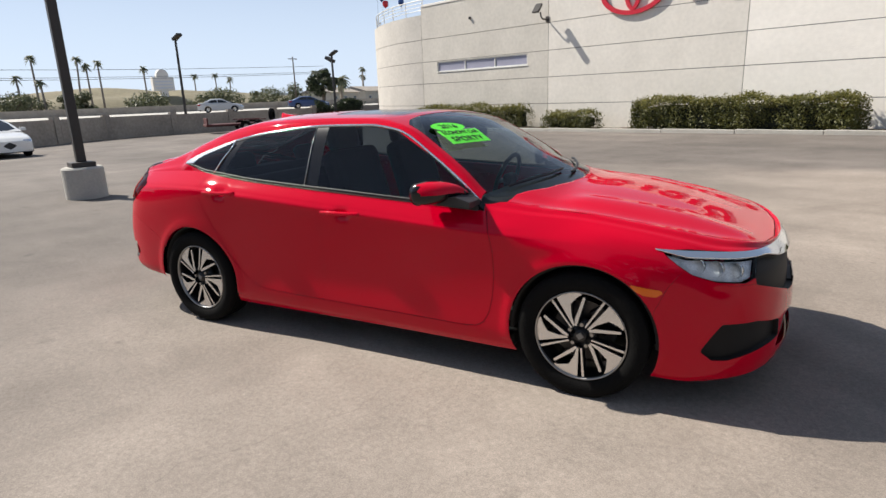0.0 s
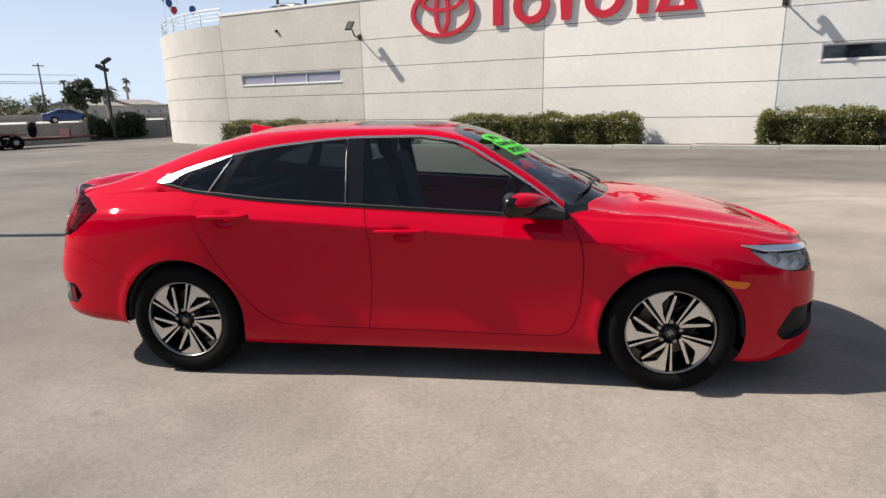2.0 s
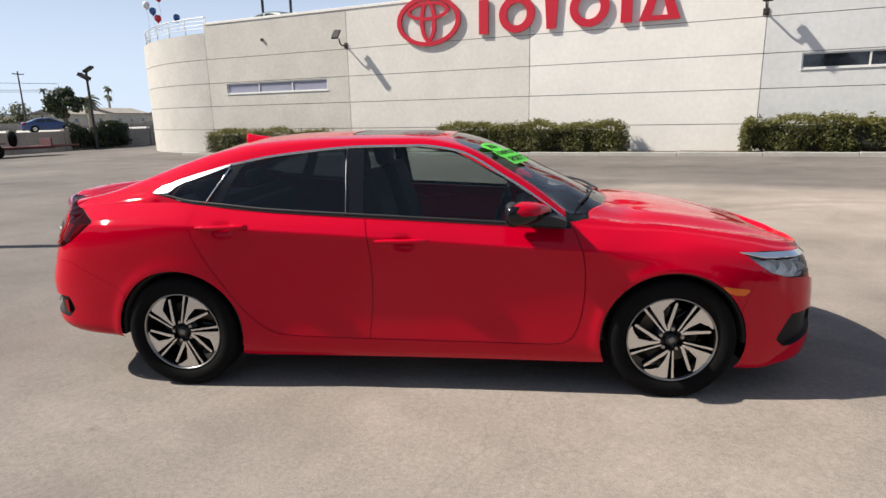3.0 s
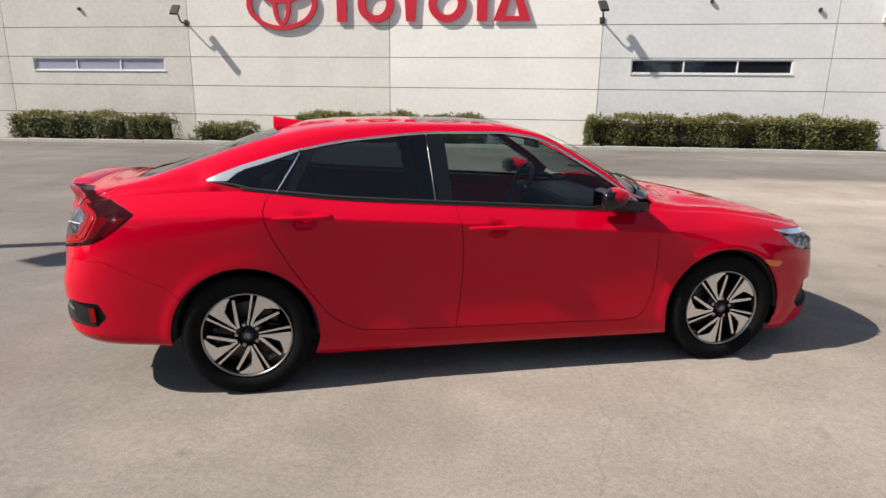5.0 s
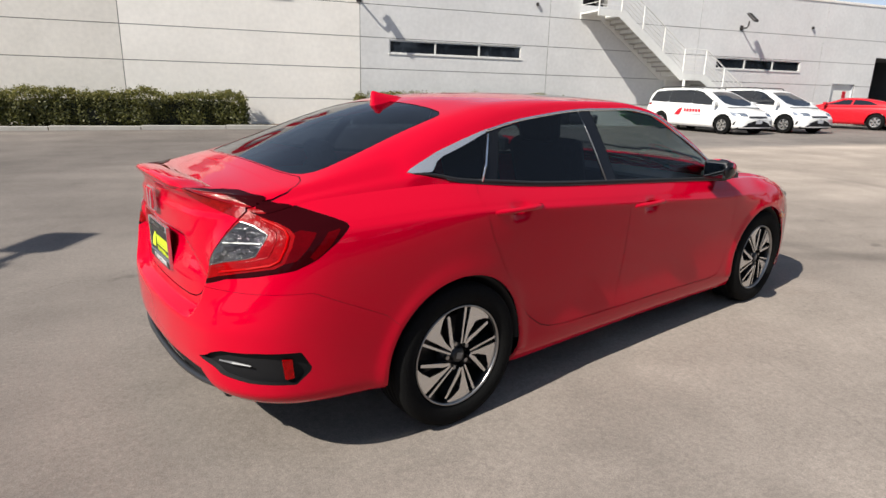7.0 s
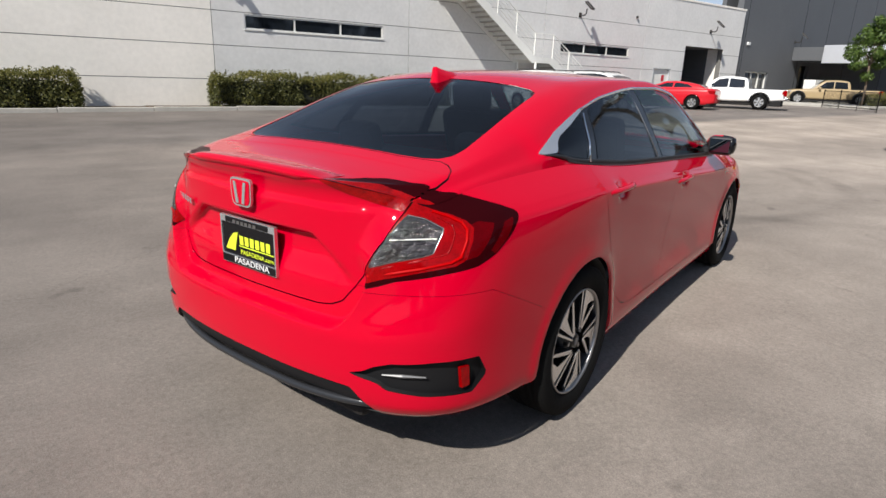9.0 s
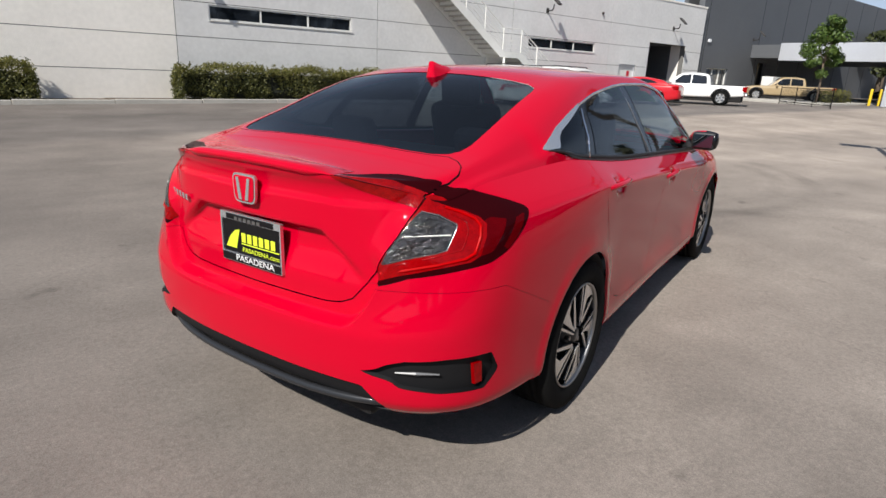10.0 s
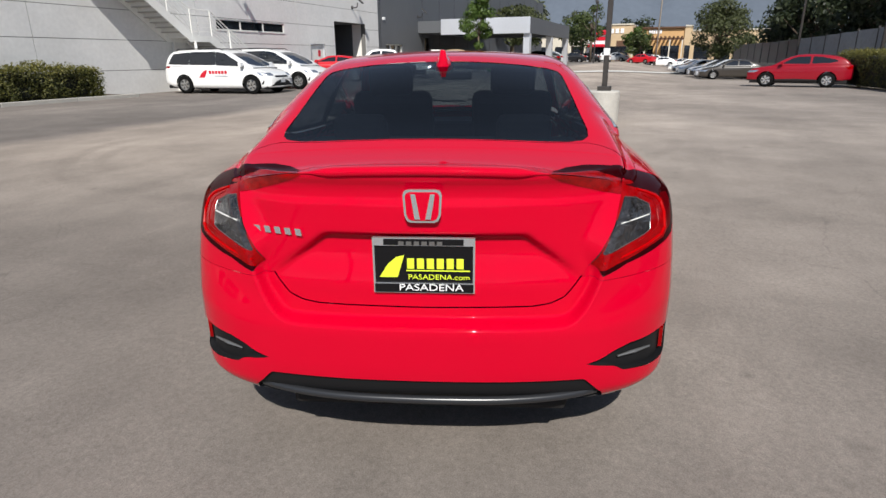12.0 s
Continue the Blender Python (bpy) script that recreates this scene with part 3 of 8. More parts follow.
def strip_window(k, u0, u1, z0, z1):
    w = tagged(part("window_%d" % k, box(u0, u1, YW + 0.30, YW + 0.34, z0, z1), M["gloss_black"]), "long narrow three-pane window with pale frame", "window", kind="structure")
    fr = bmesh.new()
    t = 0.05
    for a, b, c, d in ((u0, u1, z0, z0 + t), (u0, u1, z1 - t, z1), (u0, u0 + t, z0 + t, z1 - t), (u1 - t, u1, z0 + t, z1 - t)):
        add_box(fr, a, b, YW + 0.03, YW + 0.13, c, d)
    for i in (1, 2):
        x = u0 + (u1 - u0) * i / 3
        add_box(fr, x - 0.025, x + 0.025, YW + 0.035, YW + 0.125, z0 + t, z1 - t)
    part("window_frame", fr, M["white_metal"], w)
    part("window_sill", box(u0 - 0.03, u1 + 0.03, YW - 0.03, YW + 0.10, z0 - 0.035, z0, 0.005), M["white_metal"], w)
    # the first window's panes are plain mauve
    for i in range(3):
        a, b = u0 + (u1 - u0) * i / 3, u0 + (u1 - u0) * (i + 1) / 3
        part("pane", box(a + 0.05, b - 0.05, YW + 0.07, YW + 0.078, z0 + t, z1 - t), M["pane_mauve" if k == 1 else "window_glass"], w)


for k, o in enumerate(OPEN[:3]):
    strip_window(k + 1, *o)
# workshop opening and side door
u0, u1, _, z1 = OPEN[3]
# unlit interior put into colour: back wall, jambs and lintel are charcoal
bay = tagged(part("door_1", box(u0, u1, YW + 5.6, YW + 5.8, 0.2, z1), M["charcoal"]), "open dark workshop entrance", "garage entrance", kind="structure")
part("jamb", box(u0 - 0.2, u0 - 0.005, YW + 0.36, YW + 5.6, 0.2, z1), M["charcoal"], bay)
part("jamb", box(u1 + 0.005, u1 + 0.2, YW + 1.05, YW + 5.6, 0.2, z1), M["charcoal"], bay)
part("reveal", box(u1 + 0.003, u1 + 0.2, YW + 0.36, YW + 1.04, 0.2, z1), M["stucco"], bay, "white plastered reveal")
part("lintel", box(u0, u1, YW + 0.36, YW + 5.6, z1, z1 + 0.2), M["charcoal"], bay)
u0, u1, _, z1 = OPEN[4]
d2 = tagged(part("door_2", box(u0 + 0.06, u1 - 0.06, YW + 0.12, YW + 0.17, 0.22, z1 - 0.06), M["white_metal"]), "plain white steel service door", "door", kind="structure")
bm = bmesh.new()
for a, b, c, d in ((u0, u0 + 0.055, 0.22, z1), (u1 - 0.055, u1, 0.22, z1), (u0 + 0.055, u1 - 0.055, z1 - 0.055, z1)):
    add_box(bm, a, b, YW + 0.05, YW + 0.2, c, d)
part("door_frame", bm, M["silver"], d2)
part("door_handle", box(u0 + 0.16, u0 + 0.30, YW + 0.07, YW + 0.115, 1.2, 1.24, 0.008), M["steel"], d2)
part("notice", box(u1 - 0.65, u1 - 0.4, YW + 0.112, YW + 0.118, 1.5, 1.85), M["sign_red"], d2, "small red and white notice")

# planting bed and kerb
kerb = bmesh.new()
for a in np.arange(-22.0, 13.0, 2.5):
    m = pose(0, 0, 0)
    b = min(a + 2.49, 13.2)
    z0, z1 = gz(a), gz(b)
    add_box(kerb, a, b, 17.32, 17.47, min(z0, z1) - 0.2, max(z0, z1) + 0.12, 0.02)
tagged(part("kerb", kerb, M["kerb"]), "worn pale concrete kerb along the planting bed", "kerb", kind="structure")
bm = bmesh.new()
for a in np.arange(-22.0, 13.0, 2.5):
    add_box(bm, a, min(a + 2.5, 13.2), 17.47, YW - 0.004, gz(a) - 0.2, gz(a) + 0.08)
tagged(part("planting_bed", bm, M["soil"]), "bare brown soil of the planting bed", "planting bed", kind="structure")

# ---- charcoal showroom next door ----
GY = YW + 0.25
grey = tagged(empty("showroom_building"), "charcoal grey clad showroom with silver canopy", "building")
for a, b, c, d in ((35.75, 37.3, 0, 9), (37.3, 40.2, 2.35, 9), (37.3, 40.2, 0, 1.0), (40.2, 44.6, 0, 9), (44.6, 46.0, 3.0, 9), (46.0, 90, 0, 9)):
    part("wall", box(a, b, GY, GY + 0.4, c, d), M["charcoal"], grey)
part("back_wall", box(35.76, 90, GY + 1.2, GY + 1.5, 0, 8.9), M["charcoal"], grey)
part("roof", box(35.76, 90, GY + 0.4, GY + 1.2, 8.6, 8.8), M["charcoal"], grey)
for k in range(14):
    x = 36.5 + k * 3.8
    if not (36.9 < x < 40.5 or 44.3 < x < 46.2):
        part("cladding_seam", box(x, x + 0.03, GY - 0.012, GY - 0.002, 0.2, 8.95), M["gloss_black"], grey)
w = part("window", box(37.3, 40.2, GY + 0.2, GY + 0.22, 1.0, 2.35), M["window_glass"], grey)
bm = bmesh.new()
for x in (37.3, 38.25, 39.2, 40.14):
    add_box(bm, x, x + 0.06, GY + 0.1, GY + 0.19, 1.0, 2.35)
add_box(bm, 37.3, 40.2, GY + 0.1, GY + 0.185, 1.0, 1.06)
add_box(bm, 37.3, 40.2, GY + 0.1, GY + 0.185, 2.29, 2.35)
part("window_frame", bm, M["white_metal"], w)
part("door", box(44.6, 46.0, GY + 0.25, GY + 0.3, 0.2, 3.0), M["gloss_black"], grey)
# canopy
part("canopy_roof", box(43.2, 60, 10.1, GY - 0.01, 3.3, 4.2), M["charcoal"], grey)
part("fascia", box(43.0, 43.19, 9.9, 17.2, 3.12, 4.3, 0.01), M["silver"], grey, "pale silver fascia panel")
part("fascia", box(43.2, 60, 9.9, 10.09, 3.12, 4.3, 0.01), M["charcoal"], grey, "dark grey fascia panel")
for x, y in ((43.3, 10.1), (51.5, 10.1), (59.2, 10.1)):
    bm = box(-0.3, 0.3, -0.15, 0.35, 0, 3.15)
    for v in bm.verts:
        v.co.x += 0.10 * (3.15 - v.co.z) * (1 if x > 43.3 else 0)
    part("column", bm, M["silver"], grey).location = (x + 0.3, y, gz(x))

# ---- stairs up to the roof deck ----
stair = tagged(empty("outside_stair"), "white painted steel stair up the wall to the roof deck", "stair")
SY0, SY1 = YW - 1.35, YW - 0.03


def stringer(pts, y, name="stringer"):
    bm = bmesh.new()
    add_prism(bm, pts, lambda u, v, w: Vector((u, y + w, v)), 0.05)
    part(name, bm, M["white_metal"], stair)


A0, A1, B0, B1, E1 = 12.0, 13.08, 16.45, 17.6, 20.9
ZA, ZB, ZE = 4.60, 2.29, 0.14
for y in (SY0, SY1 - 0.05):
    stringer([(A0, ZA - 0.22), (A1 - 0.10, ZA - 0.22), (B0 - 0.12, ZB - 0.22), (B1 - 0.18, ZB - 0.22), (E1 - 0.32, ZE), (E1 + 0.05, ZE), (B1 + 0.05, ZB + 0.03), (B0 + 0.1, ZB + 0.03), (A1 + 0.1, ZA + 0.03), (A0, ZA + 0.03)], y)
part("landing", box(A0, A1, SY0 + 0.05, SY1 - 0.05, ZA - 0.06, ZA), M["white_metal"], stair)
part("landing", box(B0, B1, SY0 + 0.05, SY1 - 0.05, ZB - 0.06, ZB), M["white_metal"], stair)
for (xa, za, xb, zb, n) in ((A1, ZA, B0, ZB, 13), (B1, ZB, E1, ZE, 12)):
    for k in range(1, n):
        x, z = xa + (xb - xa) * k / n, za + (zb - za) * k / n
        part("tread", box(x - 0.15, x + 0.135, SY0 + 0.05, SY1 - 0.05, z - 0.045, z), M["concrete"], stair)
    for k in range(n):
        x, z = xa + (xb - xa) * (k + .5) / n, za + (zb - za) * k / n
        part("riser", box(x - 0.012, x + 0.012, SY0 + 0.05, SY1 - 0.05, z + (zb - za) / n - .044, z - .046), M["white_metal"], stair)
for y in (SY0 + 0.02, SY1 - 0.1):
    bm = bmesh.new()
    add_rod(bm, (B0 + 0.12, y, gz(16)), (B0 + 0.12, y, ZB - 0.2), 0.06, n=10)
    part("column", bm, M["white_metal"], stair)
line = [(A0 + 0.03, ZA), (A1, ZA), (B0, ZB), (B1, ZB), (E1, ZE)]
for h in (1.05, 0.88, 0.71, 0.54, 0.37, 0.20):
    bm = bmesh.new()
    add_tube(bm, [(x, SY0 + 0.025, z + h) for x, z in line], 0.026 if h > 1 else 0.015, n=6)
    part("rail", bm, M["white_metal"], stair)
for x, z in ((A0 + 0.03, ZA), (A1, ZA), (14.18, 3.85), (15.3, 3.08), (B0, ZB), (B1, ZB), (18.7, 1.59), (19.8, 0.89), (E1, ZE)):
    bm = bmesh.new()
    add_rod(bm, (x, SY0 + 0.025, z - 0.05), (x, SY0 + 0.025, z + 1.06), 0.032, n=8)
    part("post", bm, M["white_metal"], stair)
bm = bmesh.new()
for h in (1.05, 0.8, 0.55, 0.3):
    add_rod(bm, (A0 + 0.03, SY0 + 0.03, ZA + h), (A0 + 0.03, SY1, ZA + h), 0.014, n=6)
part("end_rail", bm, M["white_metal"], stair)

# ---- flood lamps on the wall ----
def wall_lamp(u, z):
    lamp = tagged(part("wall_floodlight", box(-0.09, 0.09, -0.03, 0, -0.11, 0.11, 0.01), M["dark_pole"]), "dark bronze floodlight on an arm from the wall", "floodlight", "floodlights along the wall")
    bm = bmesh.new()
    add_tube(bm, [(0, -0.03, -0.02), (0, -0.32, -0.02), (-0.02, -0.42, 0.06), (-0.04, -0.46, 0.26)], 0.032, n=8, up=(1, 0, 0))
    part("arm", bm, M["dark_pole"], lamp)
    hd = part("head", box(-0.15, 0.15, -0.30, 0.24, -0.05, 0.04, 0.02), M["dark_pole"], lamp)
    hd.matrix_basis = pose(-0.06, -0.62, 0.42, 42, 0, 12)
    lens = part("lens", box(-0.12, 0.12, -0.25, 0.18, -0.062, -0.0505), M["lens_clear"], hd)
    lamp.location = (u, YW - 0.002, z)
    return lamp


for u in (-13.3, 2.78, 20.6, 32.1):
    wall_lamp(u, 4.5)

wl = wall_lamp(43.2, 4.55)
wl.location.y = GY - 0.002
ob = tagged(part("bulkhead_light", box(-0.16, 0.16, -0.10, 0, -0.10, 0.10, 0.02), M["plate_white"]), "small white bulkhead light on the dark cladding", "wall light")
ob.location = (37.0, GY - 0.002, 4.1)

# ---- the red sign: a plain oval ring, bars, rings and a wedge ----
def sign_piece(name, outline, inner, u, z):
    bm = bmesh.new()
    n = len(outline)
    rings = []
    for y in (0.0, -0.07):
        rings.append([bm.verts.new((p[0], y, p[1])) for p in outline])
        if inner:
            rings.append([bm.verts.new((p[0], y, p[1])) for p in inner])
    if inner:
        o0, i0, o1, i1 = rings
        for k in range(n):
            j = (k + 1) % n
            for q in ((o0[k], o0[j], o1[j], o1[k]), (i0[j], i0[k], i1[k], i1[j]), (o1[k], o1[j], i1[j], i1[k]), (o0[j], o0[k], i0[k], i0[j])):
                bm.faces.new(q)
    else:
        o0, o1 = rings
        bm.faces.new(o0)
        bm.faces.new(o1[::-1])
        for k in range(n):
            bm.faces.new((o0[k], o0[(k + 1) % n], o1[(k + 1) % n], o1[k]))
    bmesh.ops.recalc_face_normals(bm, faces=bm.faces)
    ob = part(name, bm, M["sign_red"], sign)
    ob.location = (u, -0.035, z)
    for x, zz in (((-0.05, 0.35), (0.05, 0.9)) if not inner else ((outline[0][0] - 0.08, 0.0),)):
        st = bmesh.new()
        add_rod(st, (x, 0, zz), (x, 0.034, zz), 0.02, n=6)
        part("standoff", st, M["steel"], ob)
    return ob


def oval(a, b, n=48, z=0.0):
    return [(a * math.cos(2 * math.pi * k / n), z + b * math.sin(2 * math.pi * k / n)) for k in range(n)]


sign = tagged(empty("wall_sign", pose(0, YW, 0)), "large red raised sign of plain shapes on the wall", "sign")
sign_piece("oval_ring", oval(1.42, 0.96), oval(1.22, 0.80), -9.27, 5.17)
sign_piece("oval_ring", oval(0.36, 0.80, z=0), oval(0.19, 0.66, z=0), -9.27, 5.16)
sign_piece("oval_ring", oval(0.94, 0.36), oval(0.78, 0.23), -9.27, 5.55).location.y = -0.039
sign_piece("bar", [(-0.19, 0), (0.19, 0), (0.19, 1.25), (-0.19, 1.25)], None, -6.88, 4.50)
sign_piece("ring", oval(0.70, 0.66, z=0.62), oval(0.40, 0.40, z=0.62), -5.55, 4.50)
sign_piece("bar", [(-0.17, 0), (0.17, 0), (0.26, 1.25), (-0.26, 1.25)], None, -4.22, 4.50)
sign_piece("ring", oval(0.70, 0.66, z=0.62), oval(0.40, 0.40, z=0.62), -2.85, 4.50)
sign_piece("bar", [(-0.19, 0), (0.19, 0), (0.19, 1.25), (-0.19, 1.25)], None, -1.55, 4.50)
sign_piece("wedge", [(-0.68, 0), (0.68, 0), (0.2, 1.25), (-0.2, 1.25)], [(-0.26, 0.16), (0.26, 0.16), (0.07, 0.85), (-0.07, 0.85)], -0.45, 4.50)

# small wall fittings
for u, z in ((-17.9, 5.05), (-0.05 + 6.5, 5.1), (25.0, 4.75), (10.0, 4.8)):
    ob = tagged(part("wall_fitting", box(-0.05, 0.05, -0.09, 0, -0.06, 0.06, 0.012), M["dark_pole"]), "small dark fitting on the white wall", "wall fitting", "small wall fittings")
    ob.location = (u, YW - 0.002, z)

# ---- railing of the roof deck round the curved end ----
rail = tagged(empty("roof_railing"), "thin white steel railing on the curved roof edge", "railing")
pts = [(-21.512 - (R_END - 0.15) * math.sin(a), YW + R_END - (R_END - 0.15) * math.cos(a)) for a in ARC]
for h in (0.25, 0.42, 0.59, 0.76):
    bm = bmesh.new()
    add_tube(bm, [(x, y, 5.6 + h) for x, y in pts], 0.018 if h < 0.7 else 0.028, n=6)
    part("rail", bm, M["white_metal"], rail)
for x, y in pts[::4]:
    bm = bmesh.new()
    add_rod(bm, (x, y, 5.45), (x, y, 6.37), 0.025, n=6)
    part("post", bm, M["white_metal"], rail)

# ---- lamp posts on concrete drums ----
def lamp_post(x, y, drum_r, drum_h, height, heads, label, half=.075, reach=.5):
    post = tagged(empty("lamp_post", pose(x, y, gz(x, y)), label, "lamp post", "lamp posts of the lot"))
    bm = bmesh.new()
    add_lathe(bm, [(0.0, -0.15), (drum_r, -0.15), (drum_r, drum_h - 0.03), (drum_r - 0.03, drum_h), (0.0, drum_h)], 28)
    part("drum", bm, M["concrete"], post, "rough pale concrete drum", smooth=False)
    part("foot", box(-half * 2.55, half * 2.55, -half * 2.55, half * 2.55, drum_h - 0.02, drum_h + 0.09, 0.01), M["dark_pole"], post)
    bm = bmesh.new()
    add_box(bm, -half, half, -half, half, drum_h + 0.09, height, 0.012)
    part("pole", bm, M["dark_pole"], post)
    for a in heads:
        m = pose(0, 0, height - 0.1, 0, 0, a)
        hd = part("head", box(reach, reach + 0.65, -0.22, 0.22, -0.06, 0.08, 0.02, m), M["dark_pole"], post)
        part("arm", box(half - 0.015, reach, -0.04, 0.04, -0.02, 0.05, 0.008, m), M["dark_pole"], post)
        part("lens", box(reach + 0.08, reach + 0.58, -0.17, 0.17, -0.075, -0.0605, 0, m), M["lens_clear"], hd)
    return post


lamp_post(-9.15, -0.18, 0.34, 0.56, 5.6, (70, 250), "dark square lamp post on a concrete drum")
post = lamp_post(9.5, 0.14, 0.33, 0.66, 5.0, (112, 292), "slim dark square lamp post on a tall pale concrete drum", .052, .12)
part("label_box", box(-0.06, 0.06, -0.06, 0.06, 1.37, 1.51, 0.008), M["plate_white"], post, "white band round the pole")

# ---- the red sedan: x ahead, y to its left, z up from the paving, origin midway between the axles ----
car = tagged(empty("car", pose(0, 0, 0, 0, -0.40, 18.12)), "glossy red four-door sedan with tinted windows and two-tone alloy wheels", "car")
# plan outline of one half at its widest level, from the tail's middle to the nose's middle
OUT = [(-2.362, 0), (-2.357, .2), (-2.338, .4), (-2.296, .60), (-2.205, .750), (-2.082, .829), (-1.9, .865), (-1.6, .882), (-1.35, .886), (-.9, .874),
       (0, .868), (.9, .877), (1.35, .886), (1.6, .876), (1.8, .842), (1.95, .785), (2.07, .70), (2.165, .55), (2.222, .36), (2.25, .16), (2.256, 0)]
# upright key sections: place on the outline, then heights and how far each lies inside it
SECTIONS = [
    ((-2.362, 0), (.300, .338, .37, .45, .555, .60, .645, .85, 1.075), (.060, .026, .014, .004, .002, .008, .012, .014, .010)),
    ((-2.357, .2), (.299, .337, .37, .45, .555, .60, .645, .85, 1.071), (.060, .026, .014, .004, .002, .008, .012, .014, .011)),
    ((-2.338, .4), (.295, .335, .37, .45, .555, .60, .645, .85, 1.058), (.060, .026, .014, .004, .002, .008, .012, .016, .018)),
    ((-2.205, .750), (.302, .330, .365, .45, .58, .66, .75, .88, .995), (.05, .02, .004, 0, 0, .012, .035, .07, .13)),
    ((-1.9, .865), (.295, .316, .36, .45, .60, .78, .925, .962, 1.035), (.03, .01, 0, -.002, -.004, .0, .022, .052, .158)),
    ((-1.35, .886), (.25, .28, .34, .46, .62, .84, .940, .972, 1.056), (.02, 0, -.005, -.008, -.012, -.010, -.003, .022, .125)),
    ((-.9, .874), (.183, .23, .30, .42, .60, .85, .917, .950, 1.012), (.040, .016, .006, .010, 0, -.014, -.017, .008, .078)),
    ((0, .868), (.183, .23, .30, .42, .60, .80, .857, .892, .958), (.040, .016, .006, .010, .001, -.016, -.020, -.004, .047)),
    ((.9, .877), (.183, .23, .30, .42, .60, .755, .80, .835, .902), (.034, .012, .003, .004, 0, -.013, -.015, .002, .062)),
    ((1.35, .886), (.2, .24, .32, .45, .62, .72, .78, .83, .872), (.03, .01, 0, -.003, -.008, 0, .02, .06, .115)),
    ((1.8, .842), (.157, .188, .30, .42, .55, .65, .72, .765, .80), (.03, .012, 0, -.003, 0, .01, .03, .06, .105)),
    ((1.95, .785), (.150, .182, .28, .40, .52, .60, .66, .72, .765), (.05, .02, .005, 0, 0, .01, .02, .05, .09)),
    ((2.165, .55), (.152, .182, .27, .38, .50, .58, .64, .70, .742), (.06, .02, 0, 0, .005, .01, .02, .05, .09)),
    ((2.256, 0), (.155, .185, .27, .38, .50, .58, .64, .69, .728), (.07, .02, 0, 0, .005, .01, .02, .05, .085)),
]
# lines of the upper body along its length: crown, side rail, edge of roof and glass
CROWN_Z = [(-2.33, 1.078), (-2.27, 1.080), (-2.18, 1.070), (-2.05, 1.084), (-1.92, 1.115), (-1.8, 1.150), (-1.6, 1.222), (-1.4, 1.296), (-1.2, 1.354), (-1.0, 1.392), (-.8, 1.405), (-.5, 1.411),
           (-.15, 1.408), (.1, 1.395), (.3, 1.352), (.5, 1.273), (.7, 1.173), (.9, 1.074), (1.05, 1.001), (1.13, .971), (1.3, .955), (1.5, .923), (1.7, .880), (1.9, .821), (2.05, .766), (2.15, .732), (2.19, .722)]
RAIL = [(-2.4, .1, 1.0), (-1.6, .70, 1.085), (-1.528, .722, 1.104), (-1.3, .694, 1.178), (-1.061, .662, 1.248), (-.7, .618, 1.320), (-.36, .603, 1.345), (0, .613, 1.340), (.264, .648, 1.295), (.5, .708, 1.165), (.7, .762, 1.035), (.84, .803, .930), (1.0, .79, .90), (2.3, .1, .72)]
EDGE = [(-2.4, .1, 1.06), (-2.2, .53, 1.048), (-1.93, .582, 1.086), (-1.7, .575, 1.153), (-1.4, .560, 1.254), (-1.174, .548, 1.318), (-.9, .53, 1.366), (-.5, .515, 1.385), (0, .525, 1.380), (.25, .585, 1.335), (.5, .658, 1.205), (.7, .715, 1.075), (.85, .755, .968), (1.0, .72, .93), (1.3, .68, .90), (1.7, .62, .845), (2.0, .5, .78), (2.3, .1, .72)]
NC, NU = 600, 66


def arc_len(p):
    p = np.asarray(p, float)
    return np.r_[0, np.cumsum(np.hypot(*np.diff(p, axis=0).T))]


osd = arc_len(OUT)
fine_s = np.linspace(0, osd[-1], 3000)
ox, oy = pchip(osd, [p[0] for p in OUT], fine_s), pchip(osd, [p[1] for p in OUT], fine_s)
for arr_ in (ox, oy):                                  # soften the knots of the outline
    pad = np.r_[2 * arr_[0] - arr_[90:0:-1], arr_, 2 * arr_[-1] - arr_[-2:-92:-1]] if arr_ is oy else np.r_[arr_[90:0:-1], arr_, arr_[-2:-92:-1]]
    arr_[:] = np.convolve(pad, np.hanning(121) / np.hanning(121).sum(), "same")[90:-90]
oy -= np.linspace(oy[0], oy[-1], len(oy))
col_s = np.linspace(0, osd[-1], NC)
OX, OY = np.interp(col_s, fine_s, ox), np.interp(col_s, fine_s, oy)
tx, ty = np.gradient(OX), np.gradient(OY)
tl = np.hypot(tx, ty)
NX, NY = -ty / tl, tx / tl                             # outward in plan
key_s = [fine_s[np.argmin((ox - k[0][0]) ** 2 + (oy - k[0][1]) ** 2)] for k in SECTIONS]
key_s[0], key_s[-1] = 0.0, osd[-1]
ROWZ = np.array([pchip(key_s, [k[1][r] for k in SECTIONS], col_s) for r in range(9)]).T
ROWD = np.array([pchip(key_s, [k[2][r] for k in SECTIONS], col_s) for r in range(9)]).T
rk = np.arange(9.0)
rr = np.r_[np.linspace(0, 6, 44), np.linspace(6, 7, 18)[1:], np.linspace(7, 8, 24)[1:]]
NA = len(rr)
LOW = np.zeros((NC, NA, 3))
for i in range(NC):
    z, d = pchip(rk, ROWZ[i], rr), pchip(rk, ROWD[i], rr)
    LOW[i, :, 0], LOW[i, :, 1], LOW[i, :, 2] = OX[i] + NX[i] * -d * 1.0, OY[i] - NY[i] * d, z
LOW[0, :, 1] = LOW[-1, :, 1] = 0.0
LOW[:, :, 1] = np.maximum(LOW[:, :, 1], 0.0)


def smooth01(a, lo, hi):
    t = np.clip((a - lo) / (hi - lo), 0, 1)
    return t * t * (3 - 2 * t)


